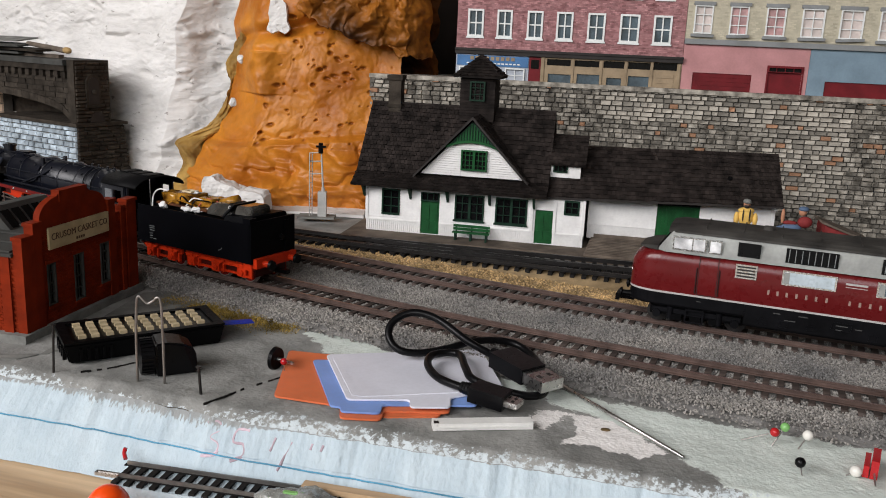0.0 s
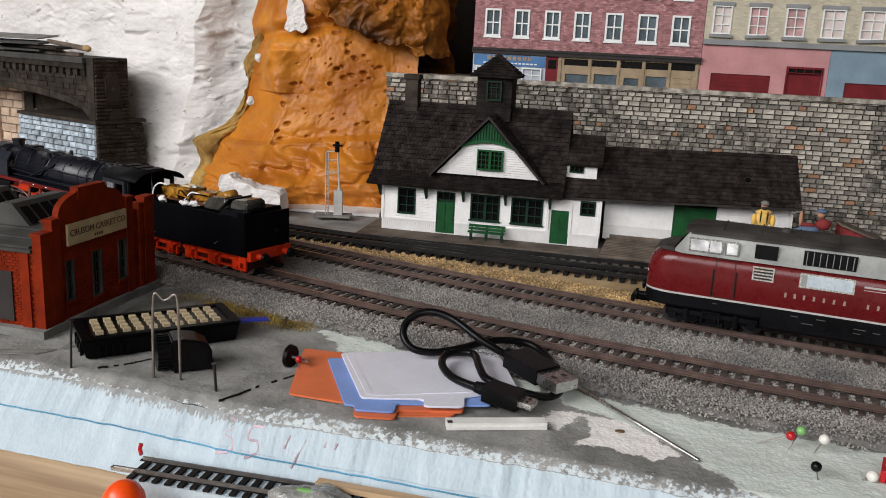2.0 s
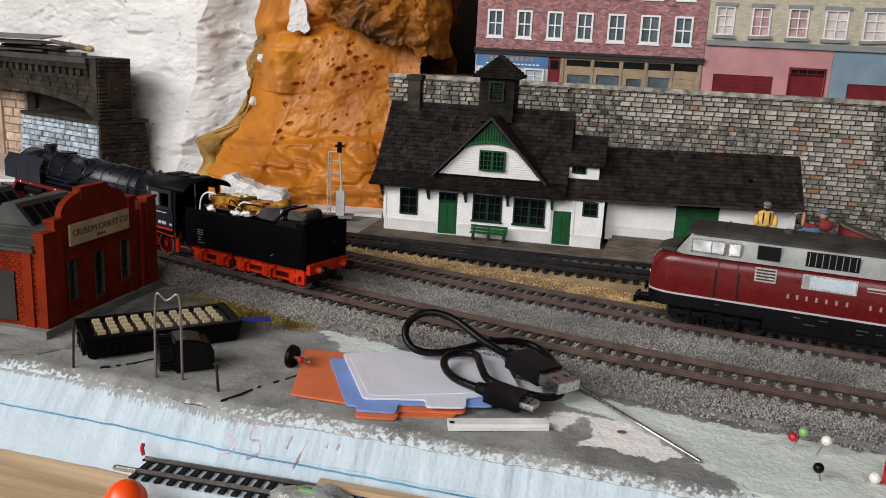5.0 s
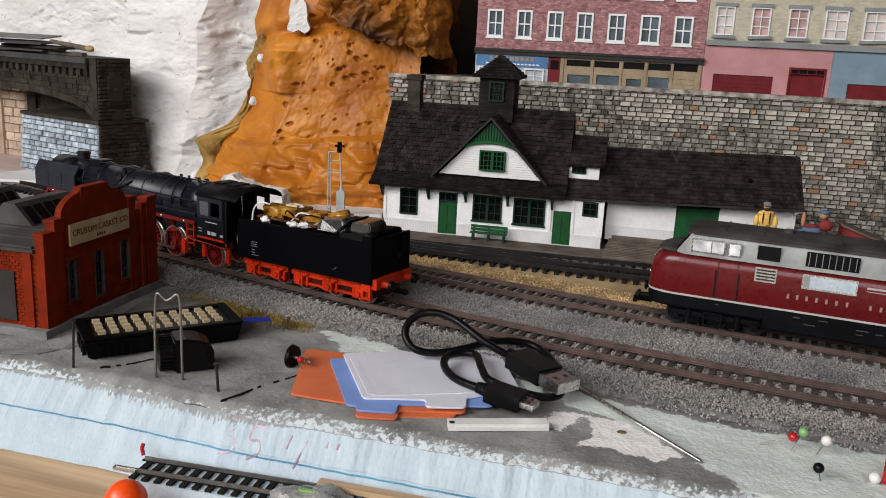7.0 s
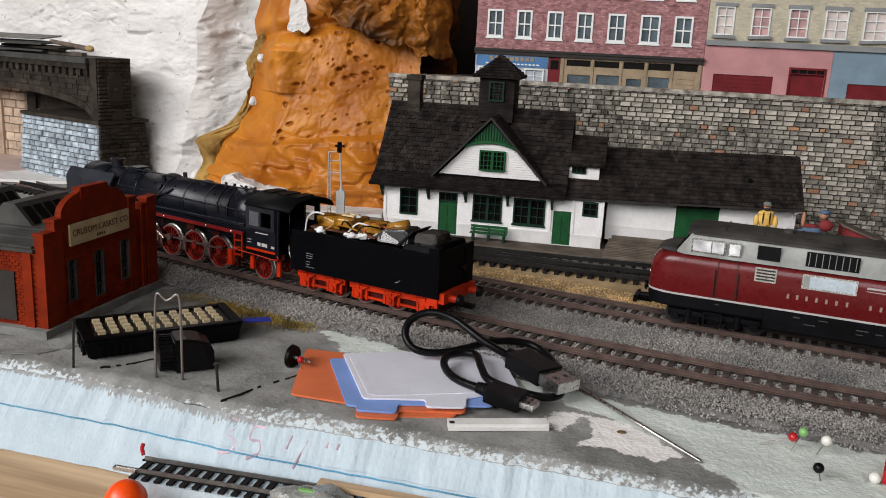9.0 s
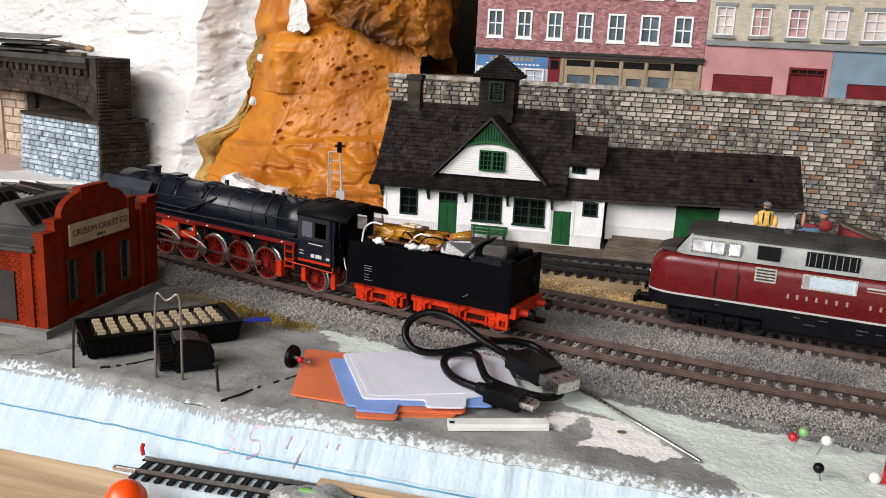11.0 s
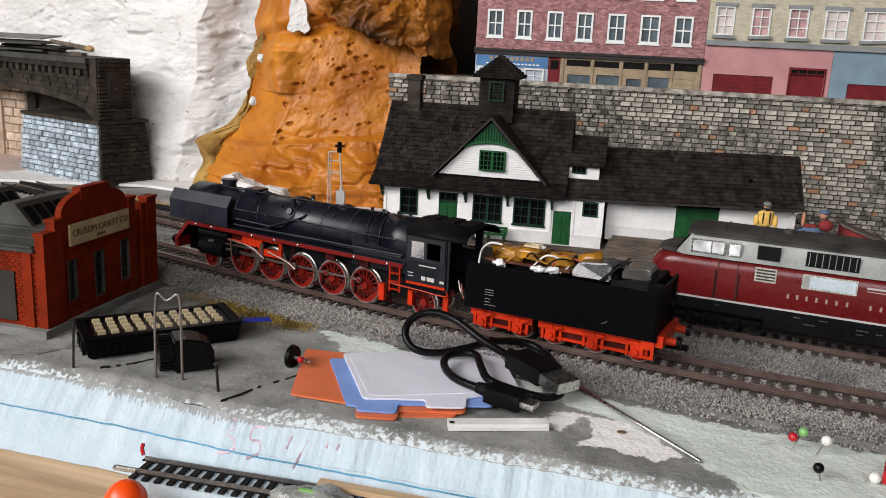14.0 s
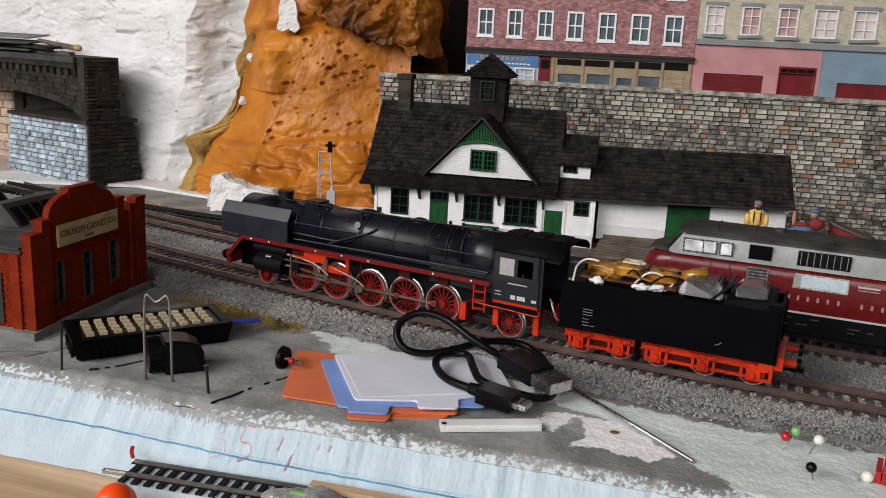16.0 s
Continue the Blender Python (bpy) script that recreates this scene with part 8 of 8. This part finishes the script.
# wire loops and nails pushed into the foam
hook = thing("wire_hook", mm(-108, 321.4, 0), "bent grey steel wire bracket pushed into the foam", "wire")
part("wire", tube([(-5.5, 0, -3), (-5.3, 0, 20), (-4.6, 0, 33.5), (-3.6, 0, 35.8), (-2.2, 0, 34.6), (-0.4, 0, 33.0), (1.8, 0, 34.0), (3.6, -0.3, 35.6), (5.0, -0.4, 33.6), (5.3, -0.4, 20), (5.4, -0.5, -3)], 0.55, 8), M_DULLSTEEL, hook, smooth=True)
for x, y, h, r, lean in ((-149.9, 328.2, 20, 0.5, 3), (-85.6, 311.4, 11, 0.6, -3)):
    n_ = thing("nail", mm(x, y, 0, 0, lean, 0), "thin dark steel nail standing in the foam", "nail", "nails in the foam")
    part("shank", cyl((0, 0, -4), (0, 0, h), r, r, 10), M_BLACKRAIL, n_)
    part("nail_head", cyl((0, 0, h), (0, 0, h + 0.5), r * 1.9, r * 1.9, 12), M_BLACKRAIL, n_)

# wheel on an axle lying by the cards
disc = thing("loose_wheelset", mm(-61.5, 340, 4.8, 0, 0, -25), "loose black wheel on a steel axle", "wheel")
part("wheel", cyl((-0.8, 0, 0), (0.9, 0, 0), 5.0, 4.7, 28), M_BLACKPLASTIC, disc, bevel=0.3)
part("axle", cyl((0.9, 0, 0), (9, 0, -0.6), 0.8, 0.7, 10), M_STEEL, disc)
pinr = thing("red_ball_pin", mm(-57.2, 334.6, 0.2), "red ball-headed pin beside the wheel", "pin", "ball pins")
part("needle", cyl((0.5, 0, -2), (0, 0, 5), 0.25, 0.25, 8), M_STEEL, pinr)
part("head", ball((0, 0, 5.4), 1.5, None, 10), M_PINRED, pinr, smooth=True)


def card(name, points, z, material, label, rim=True):
    """A thin plastic card with a raised rim, outline in mm on the foam."""
    t = thing(name, mm(0, 0, z), label, "card", "plastic cards in a stack")
    part("sheet", prism(points, 0, 0.8, "z"), material, t, bevel=0.18)
    if rim:
        c = Vector((sum(p[0] for p in points[:4]) / 4, sum(p[1] for p in points[:4]) / 4))
        q = [c + (Vector(p) - c) * 0.90 for p in points[:4]]
        bm = bmesh.new()
        for a, b in zip(q, q[1:] + q[:1]):
            d = (b - a).normalized()
            n_ = Vector((-d.y, d.x)) * 0.45
            prism([tuple(a - n_), tuple(b - n_), tuple(b + n_), tuple(a + n_)], 0.8, 1.05, "z", bm)
        part("rim", bm, material, t)
    return t


def rounded(points, r=2.2):
    """The outline with its corners rounded."""
    out = []
    n = len(points)
    for i in range(n):
        p, a, b = Vector(points[i]), Vector(points[i - 1]), Vector(points[(i + 1) % n])
        k = min(r, (a - p).length * 0.4, (b - p).length * 0.4)
        s, e = p + (a - p).normalized() * k, p + (b - p).normalized() * k
        for u in (0, 0.33, 0.67, 1):
            q = (1 - u) ** 2 * s + 2 * u * (1 - u) * p + u * u * e
            out.append((q.x, q.y))
    return out


def plain_card(name, pts, z, material, label):
    return card(name, rounded(pts), z, material, label, rim=False)


plain_card("orange_card", [(-59, 359), (-56.7, 308.5), (-30, 301.5), (-29.3, 290.8), (-14, 290.2), (-13.2, 298.2), (11.4, 298.6), (16, 345)], 0.8, M_ORANGECARD, "flat orange plastic card with a notched tab")
plain_card("blue_card", [(-46.8, 346), (-33.6, 298.8), (-29.7, 298.4), (-29.4, 294.4), (-14.3, 293.8), (-14.1, 301.6), (22, 303.8), (30, 352)], 1.8, M_BLUECARDP, "flat blue plastic card with a notched tab")
w_ = plain_card("white_card", [(-41.5, 350), (-27.8, 303.3), (-3.8, 304.9), (-3.7, 298.2), (11.8, 299.2), (12.0, 308.5), (33.8, 319), (27, 364)], 2.8, M_WHITECARD, "milky white plastic card on top of the stack")
bm = bmesh.new()
for a, b, high in (((-37.0, 347.0), (-24.8, 306.8), 0.92), ((-24.0, 306.9), (29.0, 317.5), 0.97)):
    a, b = Vector(a), Vector(b)
    n_ = Vector((-(b - a).y, (b - a).x)).normalized() * 1.3
    prism([tuple(a - n_), tuple(b - n_), tuple(b + n_), tuple(a + n_)], 0.5, high, "z", bm)
part("rim", bm, M_WHITECARD, w_)
o_ = thing("card_divider", mm(0, 0, 0.1), "second orange plastic card under the stack", "card", "plastic cards in a stack")
part("sheet", prism(rounded([(-52, 352), (-30, 300), (-29.6, 292.6), (8, 297), (10, 330)]), 0, 0.65, "z"), M_ORANGECARD, o_)

speck_ = part("glue_speck", ball((0, 0, 0.25), 1.6, None, 8, (1.2, 0.8, 0.3)), mat("brown_glue", (0.13, 0.085, 0.035), 0.5, vary=0.3, scale=300))
speck_.matrix_basis = mm(69.5, 291.5, 0)
tagged(speck_, "brown speck of dried glue on the white spill", "glue speck")

# white plastic bar
bar_ = thing("white_bar", mm(5, 287.2, 0.4, 0, 0, 6.5), "white plastic bar with a clip notch", "bar")
part("bar", box(1.6, 37.2, -2.2, 2.9, 0, 2.7), M_WHITEPLASTIC, bar_, bevel=0.4)
part("clip_end", box(0, 1.55, -2.2, 2.9, 0, 2.7), M_WHITEPLASTIC, bar_, bevel=0.3)
part("groove", box(2.6, 36, -2.5, -2.25, 1.1, 1.5), M_WHITEPLASTIC, bar_)
part("clip_slot", box(0.4, 2.2, -1.6, 0.4, 2.72, 2.8), M_DARKBAND, bar_)

# cable with two plugs
cable = thing("usb_cable", Matrix(), "coiled black charging cable with two metal plugs on the cards", "cable")
CP = [(29.5, 343.6, 9), (19.3, 345.3, 14), (6.7, 354.4, 20), (-4.1, 356.9, 22), (-12.3, 354.5, 19), (-14.6, 349.8, 14), (-10.5, 345.6, 9.0), (-1, 346.8, 7), (11.5, 351.4, 8), (22.4, 358.2, 9),
      (33.4, 364, 8), (43.5, 364.3, 6), (50, 352.7, 4), (51.1, 335.7, 3.5), (50, 317.8, 3.5), (42.6, 311.9, 3.8), (30.1, 312.9, 6), (20.9, 319.6, 7), (18.2, 329.6, 8), (16.4, 343.8, 8),
      (10.4, 345.8, 8), (4.2, 341.4, 8), (2.9, 332.6, 7), (7.3, 320.3, 6.6), (16.6, 311.2, 6.6)]
part("cord", tube(CP, 1.65, 12, None, 6), M_RUBBER, cable, smooth=True)


def plug(p, q, w, h, name, tip_w, tip_h, tip_len, boot):
    p, q = Vector(p), Vector(q)
    d = (q - p).normalized()
    m = Matrix.Translation(p / 1000) @ d.to_track_quat("X", "Z").to_matrix().to_4x4()
    l = (q - p).length
    o = part(name, box(0, l, -w / 2, w / 2, -h / 2, h / 2), M_RUBBER, cable, bevel=1.2)
    o.matrix_basis = m
    for k in range(4):
        part("strain_relief", cyl((-boot + k * boot / 4, 0, 0), (-boot + k * boot / 4 + boot / 5, 0, 0), 2.3 + 0.15 * k, 2.3 + 0.15 * k, 12), M_RUBBER, o)
    t = part("metal_shell", wall_with_holes(-tip_w / 2, tip_w / 2, -tip_h / 2, tip_h / 2, 0, tip_len, []), M_STEEL, o, "steel plug shell")
    t.data.transform(Matrix.Translation((l / 1000, 0, 0)) @ Matrix.Rotation(radians(-90), 4, "Z"))
    for sx in (-1, 1):
        part("latch_hole", box(l + tip_len * 0.45, l + tip_len * 0.65, sx * tip_w * 0.22 - 0.9, sx * tip_w * 0.22 + 0.9, tip_h / 2, tip_h / 2 + 0.12), M_DARKBAND, o)
    return o


plug((33.5, 339.5, 9.5), (45.5, 322.5, 8.6), 12.5, 6.6, "large_plug", 11.6, 4.4, 11.5, 5)
plug((20.5, 308.6, 6.8), (33.2, 301.6, 6.0), 9.5, 6.0, "small_plug", 6.8, 2.2, 5.5, 5)

# steel rod
rod_ = thing("steel_rod", Matrix(), "thin dull steel rod lying across the foam", "rod")
part("rod", cyl((54, 335, 2.6), (92.3, 269.3, 1.2), 0.85, 0.7, 12), M_STEEL, rod_, smooth=True)


# ball pins by the ballast edge
def ball_pin(x, y, hx, hy, hz, r, material, label):
    p = thing("ball_pin", mm(x, y, 0), label, "pin", "ball pins")
    part("needle", cyl((0, 0, 0.1), (hx - x, hy - y, hz), 0.24, 0.24, 8), M_DULLSTEEL, p)
    part("head", ball((hx - x, hy - y, hz), r, None, 12), material, p, smooth=True)


ball_pin(119.0, 287.3, 129.2, 283.4, 5.4, 1.7, M_PINRED, "red ball-headed pin leaning in the foam")
ball_pin(128.5, 283.0, 133.2, 284.5, 7.0, 1.7, M_PINGREEN, "green ball-headed pin stuck in the foam")
ball_pin(137.6, 281.3, 140.0, 280.4, 6.0, 1.9, M_PINWHITE, "white ball-headed pin leaning in the foam")
ball_pin(130.4, 261.0, 129.6, 262.0, 4.6, 1.8, M_RUBBER, "black ball-headed pin stuck in the foam")
ball_pin(146.0, 262.5, 149.0, 262.0, 2.0, 2.0, M_PINWHITE, "white ball-headed pin lying low")
clip_ = thing("red_clip", mm(156.5, 264.0, 0.4, 0, 0, 60), "small red plastic clip on the foam", "clip")
part("clip_arm", box(-5, 7, -1.2, 1.2, 0, 6.5), M_PINRED, clip_, bevel=0.4)
part("clip_arm", box(-5, 7, 1.6, 3.4, 0, 4.2), M_PINRED, clip_, bevel=0.4)
part("clip_pin", cyl((-5, 0, 2), (-12, -1, 1), 0.4, 0.3, 8), M_STEEL, clip_)

# hand-written figures on the foam's face
marks = thing("red_marks", FOAM, "faint red hand-drawn figures on the foam edge", "marking")
for name, pts in (("figure", [(103, 0.08), (107, 0.05), (109, 0.14), (105.5, 0.25), (109.5, 0.33), (109, 0.46), (104, 0.5)]), ("figure", [(121, 0.08), (116, 0.1), (115.4, 0.26), (119.5, 0.27), (120.5, 0.4), (116, 0.5)]),
                  ("stroke", [(131.5, 0.12), (130.5, 0.3)]), ("stroke", [(138.0, 0.14), (136.5, 0.34), (135.0, 0.52)]), ("stroke", [(146, 0.12), (145.6, 0.2)]), ("stroke", [(150, 0.12), (149.6, 0.2)])):
    part(name, tube([tuple(Vector(on_face(*p)) + Vector((0, 0.85, -0.6))) for p in pts], 0.75, 6, None, 5), M_REDMARK, marks)

# loose piece of black track leaning against the foam
LT = mm(-108.9, 276.2, -18.6, 0, 0, -11.9)
lt = thing("loose_track", LT, "loose length of narrow black track with steel rails", "track")
for y in (1.0, 10.0):
    r_ = part("rail", box(-5 if y < 5 else 1, 150, y - 0.36, y + 0.36, 1.2, 2.6), M_DULLSTEEL, lt, "dull steel rail")
    part("rail_foot", box(0, 150, y - 0.75, y + 0.75, 0.9, 1.25), M_BLACKSLEEPER, r_)
sl0 = None
for i in range(30):
    m = mm(3 + i * 4.9, 0, 0)
    if sl0 is None:
        sl0 = part("sleeper", box(-1.1, 1.1, -2.6, 13.2, 0, 0.9), M_BLACKSLEEPER, lt)
        sl0.matrix_basis = m
    else:
        share(sl0, m)
part("joiner", box(-6, 3, 0.1, 1.9, 0.95, 2.2), M_STEEL, lt)
part("end_wire", tube([(-1.0, 12, 2), (-2.4, 13.5, 3.4), (-2.2, 14.2, 5.2)], 0.8, 8), M_PINRED, lt, "red wire end")
batten = thing("foam_strip", mm(-108.9, 276.2, -26.15, 0, 0, -11.9), "strip of pale blue foam under the loose track", "foam strip")
part("strip", box(2, 150, -3, 14.5, 0, 7.5), M_FOAM, batten, bevel=0.5)
cap = thing("bottle_cap", mm(-102.3, 257, -26), "bright orange rounded plastic cap on the bench", "cap")
part("cap", ball((0, 0, 8), 7.2, None, 14, (1, 1, 1.1)), M_ORANGECAP, cap, smooth=True)
part("cap_skirt", cyl((0, 0, 0), (0, 0, 8), 7.2, 7.2, 28), M_ORANGECAP, cap)
ruler = thing("wooden_lath", LT @ mm(69, 7.0, 2.62, 0, 0, -2.5), "thin pale wooden lath lying on the track", "lath")
part("lath", box(0, 84, 0, 3.8, 0, 2.1), M_BENCHWOOD, ruler, bevel=0.5)
bag = thing("plastic_bag", LT @ mm(72, -2.5, 2.65), "crumpled clear plastic bag with a green stripe", "bag")
bm = ball((0, 0, 1.6), 6.5, None, 26, (2.5, 1.05, 0.5))
for v in bm.verts:
    v.co += noise.noise_vector(v.co * 0.16) * 1.8 + noise.noise_vector(v.co * 0.5) * 0.9
    v.co.z = max(0.0, v.co.z)
part("bag_body", bm, M_BAG, bag, smooth=True)
part("stripe", box(-5.5, 1.5, -1.2, 0, 3.2, 5.0), M_PINGREEN, bag)

motions()
